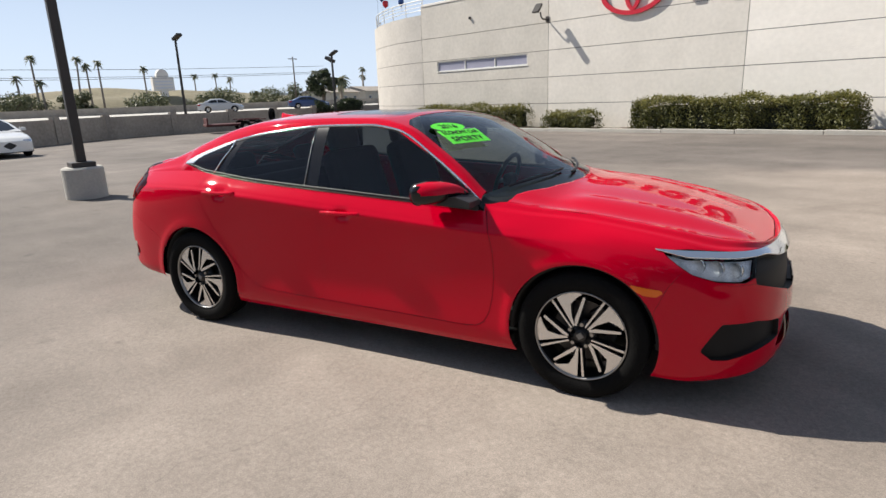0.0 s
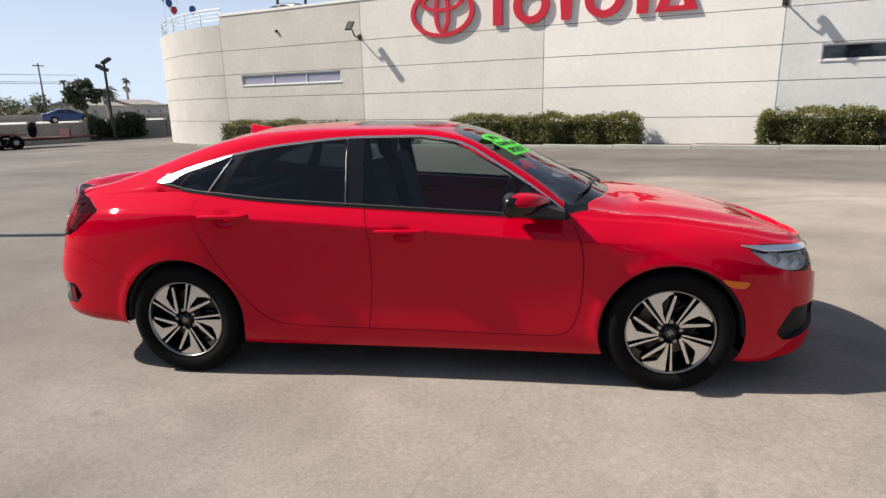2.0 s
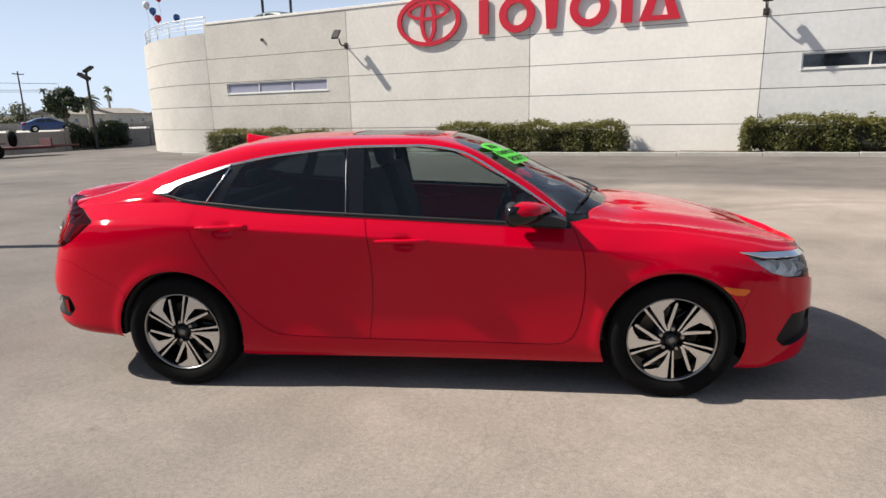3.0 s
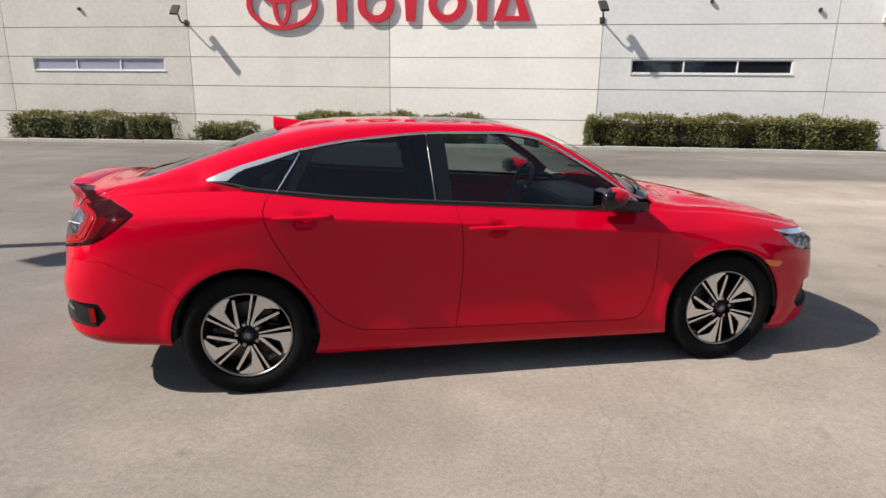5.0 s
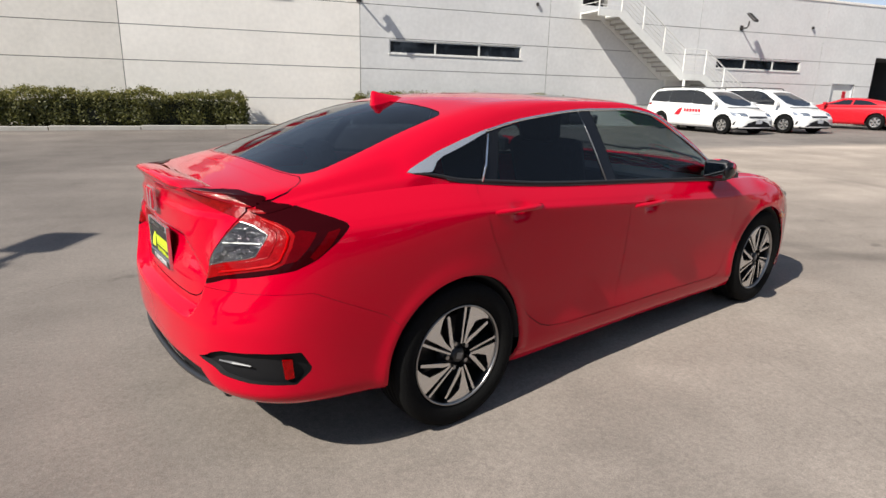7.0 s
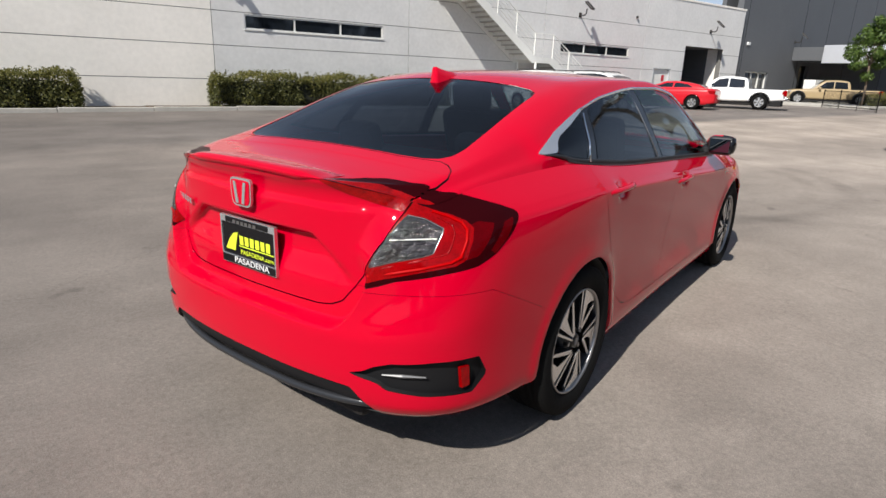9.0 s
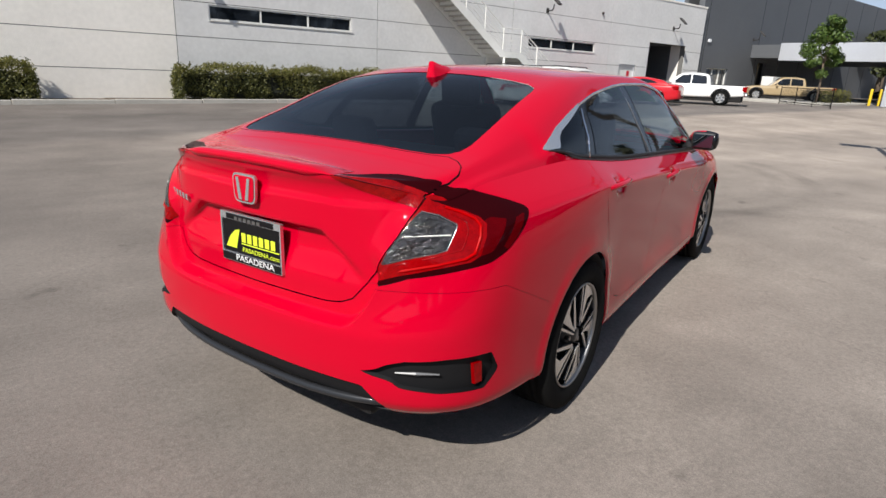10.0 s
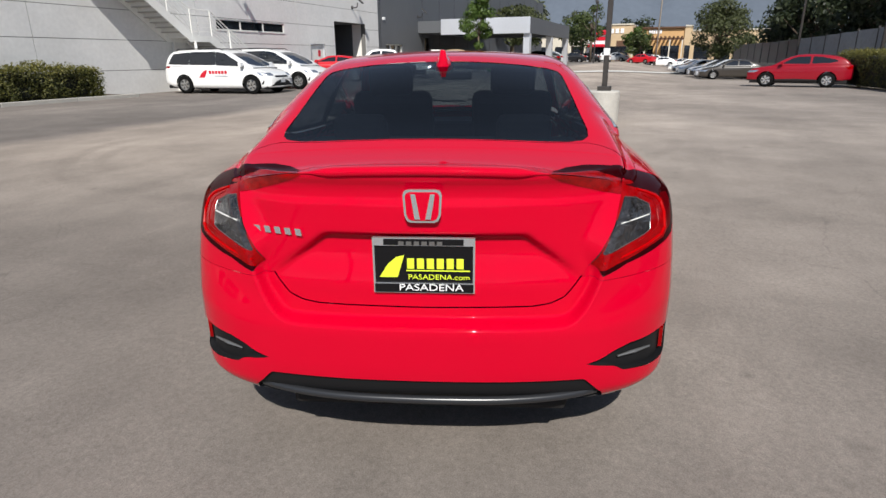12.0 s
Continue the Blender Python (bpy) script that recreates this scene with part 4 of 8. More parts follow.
def poly_sdf(pts):
    """Signed distance to a polygon, negative inside."""
    P = np.array(pts, float)

    def dist(u, v):
        best, odd = np.full(u.shape, 1e9), np.zeros(u.shape, bool)
        for a, b in zip(P, np.roll(P, -1, axis=0)):
            ex, ey = b - a
            wx, wy = u - a[0], v - a[1]
            t = np.clip((wx * ex + wy * ey) / (ex * ex + ey * ey), 0, 1)
            best = np.minimum(best, (wx - ex * t) ** 2 + (wy - ey * t) ** 2)
            hit = ((a[1] <= v) & (b[1] > v)) | ((b[1] <= v) & (a[1] > v))
            xc = a[0] + (v - a[1]) / (ey if abs(ey) > 1e-12 else 1e-12) * ex
            odd ^= hit & (u < xc)
        return np.where(odd, -1, 1) * np.sqrt(best)
    return dist


# the boot lid lies back from the bumper: a ledge across the tail that climbs to the lamps at both sides
lx, ly_, lz = LOW[..., 0], LOW[..., 1], LOW[..., 2]
LEDGE = [(-.3, .588), (.395, .588), (.440, .592), (.470, .606), (.495, .634), (.522, .678), (.545, .735), (.610, .86), (.700, .99), (.76, 1.2), (-.3, 1.2)]
inside = -poly_sdf(LEDGE)(ly_, lz)
wide = .017 + .104 * smooth01(lz, .72, .86)
LOW[..., 0] += 0.052 * smooth01(inside, -.004, wide) * (lx < -2.0)
# the number plate's hollow in the boot lid, and the lip of the spoiler
side_y = 0.300 + (0.877 - lz) * 1.30
hollow = smooth01(lz, 0.70, 0.82) * (1 - smooth01(lz, 0.866, 0.879)) * (1 - smooth01(ly_, side_y - 0.018, side_y + 0.018)) * (lx < -2.1)
LOW[..., 0] += 0.032 * hollow
lip = smooth01(lz, 1.028, 1.05) * (1 - smooth01(ly_, 0.36, 0.62)) * (lx < -2.1)
LOW[..., 0] -= 0.008 * lip
under = smooth01(lz, 0.970, 0.980) * (1 - smooth01(lz, 1.0, 1.05)) * (1 - smooth01(ly_, 0.50, 0.64)) * (lx < -2.1)
LOW[..., 0] += 0.010 * under
# hollows behind the door handles
for hx_, hz_ in ((-.050, .856), (-1.045, .934)):
    LOW[..., 1] -= 0.020 * np.exp(-((lx - hx_ - .012) / 0.050) ** 4 - ((lz - hz_ + .008) / 0.030) ** 2) * (ly_ > .5)
# low flared lip round each wheel opening
for ax in (-1.35, 1.35):
    rad = np.hypot(lx - ax, lz - 0.325)
    flare = np.exp(-((rad - 0.378) / 0.032) ** 2) * (np.abs(lx - ax) < 0.6) * (lz > 0.25)
    LOW[..., 1] += 0.007 * flare

UP = np.zeros((NC, NU, 3))
TX, TY, TZ = LOW[:, -1, 0], LOW[:, -1, 1], LOW[:, -1, 2]
cz = pchip(*zip(*CROWN_Z), TX)
ry_, rz_ = (pchip([p[0] for p in RAIL], [p[k] for p in RAIL], TX) for k in (1, 2))
ey_, ez_ = (pchip([p[0] for p in EDGE], [p[k] for p in EDGE], TX) for k in (1, 2))
for i in range(NC):
    y0, z0, zc = TY[i], TZ[i], max(cz[i], TZ[i])
    yr, zr = min(ry_[i], 0.97 * y0), rz_[i]
    ye, ze = min(ey_[i], 0.86 * y0), ez_[i]
    ze = min(max(ze, z0 + 0.35 * (zc - z0)), zc)
    outside = TX[i] < -1.53 or TX[i] > 0.84
    if outside or zr < z0:
        zr = z0 + 0.30 * (ze - z0)
        yr = y0 + 0.22 * (ye - y0) if outside else yr
    bulge = 0.010 if not outside else 0.004
    ym, zm = (y0 + yr) / 2 + bulge, (z0 + zr) / 2 + bulge * 0.4
    yg, zg = (yr + ye) / 2 + 0.010, (zr + ze) / 2 + 0.012
    crown = [(ye * q, zc - (zc - ze) * q ** 2.1) for q in (0.8, 0.6, 0.4, 0.2, 0.0)]
    ks = np.array([(y0, z0), (ym, zm), (yr, zr), (yg, zg), (ye, ze)] + crown)
    sl = arc_len(ks) + np.arange(len(ks)) * 1e-6
    w = np.linspace(0, sl[-1], NU)
    UP[i, :, 0], UP[i, :, 1], UP[i, :, 2] = TX[i], pchip(sl, ks[:, 0], w), pchip(sl, ks[:, 1], w)
UP[..., 1] = np.maximum(UP[..., 1], 0)
# even out the upper skin a little along the car
for _ in range(17):
    UP[2:-2, 1:, 1:] = 0.25 * UP[1:-3, 1:, 1:] + 0.5 * UP[2:-2, 1:, 1:] + 0.25 * UP[3:-1, 1:, 1:]
# the tail end of the deck keeps to the line of its edge
blend = smooth01(-UP[..., 0], 2.19, 2.285)
UP[..., 2] = (1 - blend) * UP[..., 2] + blend * np.interp(UP[..., 1], TY[:84], TZ[:84])
# raised side edge of the bonnet and its two soft folds
ux, uy, uz = UP[..., 0], UP[..., 1], UP[..., 2]
fold = 0.40 + 0.12 * smooth01(-ux, -2.1, -1.0)
UP[..., 2] += 0.010 * smooth01(ux, 1.12, 1.3) * (1 - smooth01(ux, 1.95, 2.12)) * np.exp(-((uy - fold) / 0.09) ** 2)


def grid_normals(P):
    a, b = np.gradient(P, axis=0), np.gradient(P, axis=1)
    n = np.cross(b, a)
    ln = np.linalg.norm(n, axis=-1, keepdims=True)
    n = n / np.maximum(ln, 1e-9)
    for i in range(len(n)):                             # where the skin comes to a point, take the neighbour's
        bad = ln[i, :, 0] < 1e-9
        if bad.any() and not bad.all():
            n[i][bad] = n[i][~bad][-1]
    return n


class Skin:
    """A grid of one half of the body, cut into panels along smooth borders."""

    def __init__(self, P, flip=False):
        nc, nr = P.shape[:2]
        N = grid_normals(P)
        mid = np.array([0, 0, 0.6])
        if np.einsum("ijk,ijk->ij", N, P - mid).mean() < 0:
            N = -N
        N[np.abs(P[..., 1]) < 1e-6, 1] = 0.0
        self.V, self.N = list(P.reshape(-1, 3)), list(N.reshape(-1, 3))
        self.polys = [[i * nr + j, (i + 1) * nr + j, (i + 1) * nr + j + 1, i * nr + j + 1] for i in range(nc - 1) for j in range(nr - 1)]

    def take(self, phi):
        """Cuts away and gives back the part where phi < 0."""
        V = np.array(self.V)
        val = phi(V[:, 0], V[:, 1], V[:, 2])
        val = list(np.where(np.abs(val) < 1e-7, 1e-7, val))
        inside, outside, cache = [], [], {}
        for p in self.polys:
            s = [val[k] < 0 for k in p]
            if all(s):
                inside.append(p)
            elif not any(s):
                outside.append(p)
            else:
                pi, po = [], []
                for a, b in zip(p, p[1:] + p[:1]):
                    (pi if val[a] < 0 else po).append(a)
                    if (val[a] < 0) != (val[b] < 0):
                        key = (min(a, b), max(a, b))
                        if key not in cache:
                            t = val[a] / (val[a] - val[b])
                            n = self.N[a] * (1 - t) + self.N[b] * t
                            cache[key] = len(self.V)
                            self.V.append(self.V[a] * (1 - t) + self.V[b] * t)
                            self.N.append(n / max(np.linalg.norm(n), 1e-9))
                        pi.append(cache[key])
                        po.append(cache[key])
                if len(set(pi)) > 2:
                    inside.append(pi)
                if len(set(po)) > 2:
                    outside.append(po)
        self.polys = outside
        return inside


def seen_from_side(pts, ymin=-1.0):
    f = poly_sdf(pts)
    return lambda x, y, z: np.maximum(f(x, z), ymin - y)


def seen_from_end(pts, xlim, front=False):
    f = poly_sdf(pts)
    return (lambda x, y, z: np.maximum(f(y, z), xlim - x)) if front else (lambda x, y, z: np.maximum(f(y, z), x - xlim))


def seen_from_above(pts, zmin=0.0):
    f = poly_sdf(pts)
    return lambda x, y, z: np.maximum(f(x, y), zmin - z)


def panel(name, skin, polys, material, label="", rim=0.012, sink=0.0, both=True, joined=False, raw=False, parent=None):
    """Panels of both sides from pieces of the half skin. joined: one panel right across the car."""
    ids = sorted({k for p in polys for k in p})
    if not ids:
        return []
    at = {k: n for n, k in enumerate(ids)}
    V, N = np.array([skin.V[k] for k in ids]), np.array([skin.N[k] for k in ids])
    V = V - N * sink
    F = []
    for p in polys:
        q = [at[k] for k in p]
        a, b, c = V[q[0]], V[q[1]], V[q[2]]
        F.append(q if np.dot(np.cross(b - a, c - a), N[q[0]]) >= 0 else q[::-1])
    flip = np.array([1, -1, 1])
    made = []

    def rimmed(V, N, F):
        if not rim:
            return V, N, F
        count = {}
        for p in F:
            for a, b in zip(p, p[1:] + p[:1]):
                count[(a, b)] = 1
        edge = [(a, b) for (a, b) in count if (b, a) not in count]
        edge = [(a, b) for a, b in edge if not (joined and abs(V[a][1]) < 1e-6 and abs(V[b][1]) < 1e-6)]
        ring = {}
        V2, N2, F2 = list(V), list(N), list(F)
        for a, b in edge:
            for k in (a, b):
                if k not in ring:
                    ring[k] = len(V2)
                    V2.append(V[k] - N[k] * rim)
                    N2.append(N[k])
            F2.append([b, a, ring[a], ring[b]])
        return V2, N2, F2
    if joined:
        cen = np.abs(V[:, 1]) < 1e-6
        m = {k: (k if cen[k] else None) for k in range(len(V))}
        V2, N2 = list(V), list(N)
        for k in range(len(V)):
            if m[k] is None:
                m[k] = len(V2)
                V2.append(V[k] * flip)
                N2.append(N[k] * flip)
        F2 = F + [[m[k] for k in p][::-1] for p in F]
        Vr, Nr, Fr = rimmed(V2, N2, F2)
        made.append(mesh_ob(name, Vr, Fr, material, parent or car, label, True, Nr if name in ("rear_bumper", "front_bumper") else None))
    else:
        for s in ((1, -1) if both else (-1,)):
            Vs, Ns = (V, N) if s > 0 else (V * flip, N * flip)
            Fs = F if s > 0 else [p[::-1] for p in F]
            Vs, Ns, Fs = rimmed(list(Vs), list(Ns), Fs)
            made.append(mesh_ob(name, Vs, Fs, material, parent or car, label, True, Ns))
    return made


def cut(skin, phi, gap=0.0022):
    """A panel, and the dark joint round it."""
    p = skin.take(lambda x, y, z: phi(x, y, z) + gap)
    g = skin.take(lambda x, y, z: phi(x, y, z) - gap)
    return p, g


low, up = Skin(LOW), Skin(UP)
arch_r, WZ = 0.366, 0.325
for ax in (-1.35, 1.35):
    low.take(lambda x, y, z, ax=ax: np.maximum(np.hypot((x - ax), z - WZ) - arch_r, 0.5 - y))
# lamps, grille and dark trim of the lower skin
lamp_side = seen_from_side([(-1.842, .954), (-1.847, .966), (-1.887, .984), (-1.938, 1.003), (-2.0, 1.026), (-2.06, 1.048), (-2.2, 1.08), (-2.6, 1.1), (-2.6, .715), (-2.285, .738), (-2.235, .772), (-2.13, .800), (-2.047, .818), (-1.976, .850), (-1.90, .905)])
boot_line = [(-.2, .635), (.34, .640), (.395, .648), (.440, .668), (.478, .715), (.520, .773), (.556, .835), (.586, .89), (.603, .945), (.613, .975), (.618, 1.0), (.622, 1.03), (.60, 1.2), (-.2, 1.2)]
boot_f = poly_sdf(boot_line)


def boot_phi(x, y, z):
    return np.maximum(boot_f(y, z), x + 2.0)


SMOKE = [(-2.268, .385), (-2.215, .388), (-2.152, .435), (-2.115, .50), (-2.098, .585), (-2.055, .643), (-1.99, .698), (-1.93, .754), (-1.885, .788), (-1.842, .817), (-1.86, .83), (-1.90, .825), (-1.96, .805), (-2.0, .779),
         (-2.065, .694), (-2.114, .622), (-2.145, .572), (-2.18, .523), (-2.215, .475)]
smoke_top = seen_from_above(SMOKE, .9)
wing = seen_from_end([(.365, 1.056), (.45, 1.022), (.50, 1.006), (.55, .989), (.605, .976), (.66, .976), (.70, 1.2), (.365, 1.2)], -2.0)
wing_up = seen_from_above([(-2.33, .36), (-2.262, .383), (-2.215, .475), (-2.18, .523), (-2.145, .572), (-2.114, .622), (-2.10, .66), (-2.4, .66)], .9)
wing_p = low.take(lambda x, y, z: np.maximum(wing(x, y, z), boot_phi(x, y, z) + 0.003))
boot_p, boot_g = cut(low, boot_phi)
tail_p, tail_g = cut(low, lamp_side, 0.0015)
vent_p = low.take(lambda x, y, z: np.maximum(poly_sdf([(-2.318, .452), (-2.303, .474), (-2.292, .497), (-2.27, .514), (-2.19, .523), (-2.05, .520), (-2.012, .45), (-2.07, .395), (-2.21, .404), (-2.275, .418), (-2.288, .440)])(x, z), x + 1.9))
val_line = [(-.2, .404), (.512, .402), (.578, .335), (.62, .2), (-.2, .2)]
val_p = low.take(seen_from_end(val_line, -2.05))
# nose
def bar_top(x):
    return .781 - (x - 1.66) * .085


wingbar_p = low.take(lambda x, y, z: np.maximum(np.maximum(bar_top(x) - np.minimum(.024, (x - 1.655) * .16) - .030 * smooth01(x, 2.10, 2.2) - z, z - bar_top(x)), 1.655 - x))
head_p, head_g = cut(low, seen_from_side([(1.70, .775), (1.80, .775), (2.075, .745), (2.078, .645), (2.04, .627), (1.93, .640), (1.831, .673), (1.772, .713), (1.72, .752)]), 0.0015)
grille_p = low.take(seen_from_end([(-.2, .745), (.66, .745), (.66, .612), (.55, .575), (.32, .505), (-.2, .485)], 1.95, True))
fog_p = low.take(lambda x, y, z: np.maximum(poly_sdf([(1.882, .318), (1.93, .398), (1.965, .446), (2.10, .444), (2.187, .41), (2.192, .32), (2.088, .292), (1.99, .268), (1.93, .272)])(x, z), 1.8 - x))
intake_p = low.take(seen_from_end([(-.2, .40), (.42, .40), (.50, .27), (-.2, .24)], 1.95, True))
mark_p = low.take(seen_from_side([(1.572, .622), (1.60, .592), (1.64, .574), (1.69, .568), (1.722, .590), (1.728, .598), (1.66, .606)], .5))
# doors and wings
split = [(-.254, .300), (-.240, .40), (-.226, .52), (-.219, .66), (-.224, .80), (-.238, .90), (-.262, 1.0), (-.285, 1.2)]
front_door = [(.845, 1.2), (.842, .91), (.868, .85), (.888, .79), (.902, .70), (.903, .58), (.892, .47), (.872, .385), (.840, .325), (.795, .298), (.72, .290)] + split
rear_door = split[::-1] + [(-.62, .308), (-.70, .313), (-.775, .322), (-.84, .345), (-.90, .388), (-.945, .430), (-.99, .490), (-1.05, .582), (-1.12, .695), (-1.19, .825), (-1.222, .905), (-1.234, .965), (-1.225, 1.01), (-1.19, 1.06), (-1.16, 1.2)]
fd_p, fd_g = cut(low, seen_from_side(front_door, .5))
rd_p, rd_g = cut(low, seen_from_side(rear_door, .5))
bump_r = seen_from_side([(-2.6, .72), (-2.10, .735), (-2.0, .735), (-1.72, .60), (-1.66, .545), (-1.62, .1), (-2.6, .1)])
rb_p, rb_g = cut(low, bump_r, 0.0006)
bump_f = seen_from_side([(1.70, .1), (1.685, .50), (1.74, .62), (1.80, .70), (1.98, .62), (2.6, .60), (2.6, .1)])
fb_p, fb_g = cut(low, bump_f, 0.0006)
fw_p = low.take(lambda x, y, z: 0.0 * x - (x - 0.0))
RED = M["red_paint"]
panel("rear_wing", low, low.polys, RED)
panel("front_wing", low, fw_p, RED, rim=0.004)
panel("front_door", low, fd_p, RED)
panel("rear_door", low, rd_p, RED)
boot = panel("boot_lid", low, boot_p, RED, joined=True, rim=0)[0]
rear_bumper = panel("rear_bumper", low, rb_p, RED, joined=True, rim=0)[0]
front_bumper = panel("front_bumper", low, fb_p, RED, joined=True, rim=0)[0]
panel("rear_valance", low, val_p, M["deep_black"], "black lower valance", joined=True, sink=0.012, rim=-0.011)
bm = bmesh.new()
vl = [(float(np.interp(y, OY[:223], OX[:223])), y) for y in np.linspace(0, .56, 15)]
add_tube(bm, [(x + .030 + .02 * (y / .56) ** 4, -y, .322 + .012 * (y / .56) ** 4) for x, y in vl[::-1]] + [(x + .030 + .02 * (y / .56) ** 4, y, .322 + .012 * (y / .56) ** 4) for x, y in vl[1:]], .014, n=8)
part("valance_lip", bm, M["satin_plastic"], car, "satin grey lower lip", smooth=True)
panel("grille", low, grille_p, M["deep_black"], "black grille", joined=True, sink=0.030, rim=-0.029)
panel("grille_wing_bar", low, wingbar_p, M["chrome"], "bright chrome bar over the headlamps", joined=True, sink=-0.004)
panel("lower_intake", low, intake_p, M["black_plastic"], joined=True, sink=0.03)
panel("front_vent", low, fog_p, M["deep_black"], sink=0.025, rim=-0.024)
vents = panel("rear_vent", low, vent_p, M["deep_black"], sink=0.022, rim=-0.021)
panel("side_marker", low, mark_p, M["amber"], "amber side marker lamp", sink=-0.003)
heads = panel("headlamp", low, head_p, M["lamp_bowl"], "clear headlamp with chrome reflectors", sink=0.03, rim=0.028)
panel("headlamp_glass", low, head_p, M["lens_glass"], sink=0.0, rim=0)
# tail lamps: red outer lens, clear inner wedge, smoked top
tail = Skin(np.zeros((2, 2, 3)))
tail.V, tail.N, tail.polys = low.V, low.N, tail_p
smoke_p = tail.take(smoke_top)
clear_p = tail.take(seen_from_end([(.545, .802), (.59, .817), (.626, .830), (.692, .847), (.717, .857), (.723, .915), (.719, .931), (.666, .960), (.622, .968)], -2.0))
core_p = tail.take(seen_from_end([(.60, 1.02), (.636, .995), (.713, .968), (.756, .950), (.780, .931), (.792, .894), (.793, .84), (.775, .822), (.70, .803), (.60, .776), (.535, .752), (.48, .718), (.46, .70), (.44, .9)], -2.0))
side_p = tail.take(lambda x, y, z: np.minimum(poly_sdf([(-2.005, .948), (-1.96, .940), (-2.0, .89), (-2.04, .848), (-2.062, .843), (-2.10, .832), (-2.14, .90)])(x, z), poly_sdf([(-1.925, .940), (-1.875, .950), (-1.930, .889), (-1.985, .846), (-2.007, .852), (-1.965, .895)])(x, z)) + 20 * np.maximum(0, .70 - y))
lamps = panel("tail_lamp", low, tail.polys, M["lens_smoke"], "red tail lamp with a clear wedge and smoked top")
for ob_list, nm, mt, lb in ((smoke_p, "smoked_lens", M["lens_smoke"], "smoked black lens along the top"), (core_p, "red_lens", M["lens_red"], "bright red lens"), (side_p, "side_lens", M["lens_dark"], "dark red side lens"), (clear_p, "reversing_lens", M["lens_facet"], "clear faceted lens")):
    for lamp_, ob in zip(lamps, panel(nm, low, ob_list, mt, lb)):
        ob.parent = lamp_


def tail_x(y, z):
    """The tail skin's length at a height and half width."""
    d = (LOW[..., 1] - y) ** 2 + (LOW[..., 2] - z) ** 2 + (LOW[..., 0] > -1.7) * 9.0
    k = np.argsort(d.ravel())[:4]
    w = 1 / (d.ravel()[k] + 1e-7)
    return float((LOW[..., 0].ravel()[k] * w).sum() / w.sum())


for s, lamp_ in zip((1, -1), lamps):
    for nm, pts, r in (("lamp_blade", [(.606, .896), (.665, .900), (.714, .902)], .0026), ("lens_edge", [(.624, .968), (.668, .957), (.717, .931), (.721, .914), (.716, .859), (.692, .849), (.626, .832), (.580, .818)], .0013)):
        bm = bmesh.new()
        add_tube(bm, [(tail_x(y, z) - .0015, s * y, z) for y, z in pts], r, n=5)
        part(nm, bm, M["white_metal"] if nm == "lamp_blade" else M["steel"], lamp_, "slim white light blade" if nm == "lamp_blade" else "thin lens edge")
    # red light guides round the clear wedge
    for nm, pts, r, mt in (("light_guide", [(.672, .978), (.713, .962), (.750, .945), (.770, .926), (.780, .894), (.780, .848), (.762, .832), (.700, .814), (.631, .798), (.552, .778)], .0052, M["light_guide"]), ("light_guide", [(.690, .962), (.732, .940), (.748, .915), (.752, .880), (.748, .858), (.690, .838), (.600, .812)], .0022, M["lens_wing"])):
        bm = bmesh.new()
        add_tube(bm, [(tail_x(y, z) - .0005, s * y, z) for y, z in pts], r, n=6)
        part(nm, bm, mt, lamp_)

for ob in panel("boot_lamp", low, wing_p, M["lens_wing"], "red lamp wing on the boot lid", sink=-0.002, rim=0):
    ob.parent = boot
panel("shut_line", low, boot_g, M["dark_gap"], joined=True, rim=0, sink=0.008)
for g_, k_ in ((fd_g, .006), (rd_g, .006), (tail_g, .004), (head_g, .004), (rb_g, .004), (fb_g, .004)):
    panel("shut_line", low, g_, M["dark_gap"], rim=0, sink=k_)

# upper skin


def belt_z(x):
    return float(np.interp(x, TX, TZ))


quarter = seen_from_side([(-1.405, 1.103), (-1.372, 1.137), (-1.33, 1.158), (-1.225, 1.189), (-1.134, 1.219), (-1.065, 1.240), (-1.172, 1.062), (-1.31, 1.081)], .4)
rglass = seen_from_side([(-1.085, 1.042), (-.985, 1.245), (-.95, 1.262), (-.70, 1.304), (-.50, 1.324), (-.385, 1.331), (-.368, .995), (-.8, 1.018)], .4)
fglass = seen_from_side([(-.265, .992), (-.29, 1.336), (0, 1.330), (.20, 1.302), (.30, 1.262), (.50, 1.148), (.66, 1.045), (.755, .968), (.55, .950)], .4)
pillar = seen_from_side([(-1.515, 1.105), (-1.456, 1.128), (-1.35, 1.168), (-1.061, 1.250), (-.70, 1.309), (-.36, 1.338), (0, 1.335), (.22, 1.306), (.50, 1.160), (.70, 1.028), (.83, .935), (.84, .85), (-1.15, .85), (-1.18, 1.045), (-1.302, 1.062), (-1.398, 1.080), (-1.475, 1.097)], .4)
wscreen = seen_from_above([(.175, -.3), (.175, .3), (.205, .48), (.26, .575), (.50, .645), (.70, .698), (.84, .735), (.93, .66), (1.04, .45), (1.10, .2), (1.115, 0), (1.115, -.3)], .85)
cowl = seen_from_above([(.9, -.3), (.8, .80), (.93, .755), (1.05, .62), (1.14, .40), (1.175, .2), (1.185, -.3)], .7)
rscreen = seen_from_above([(-1.165, -.3), (-1.165, .38), (-1.175, .47), (-1.205, .515), (-1.25, .527), (-1.60, .550), (-1.78, .562), (-1.84, .556), (-1.882, .530), (-1.908, .475), (-1.92, .38), (-1.925, .20), (-1.925, -.3)], .9)
sunroof = seen_from_above([(-.42, -.3), (-.42, .36), (-.38, .41), (.06, .42), (.10, .37), (.11, -.3)], 1.2)
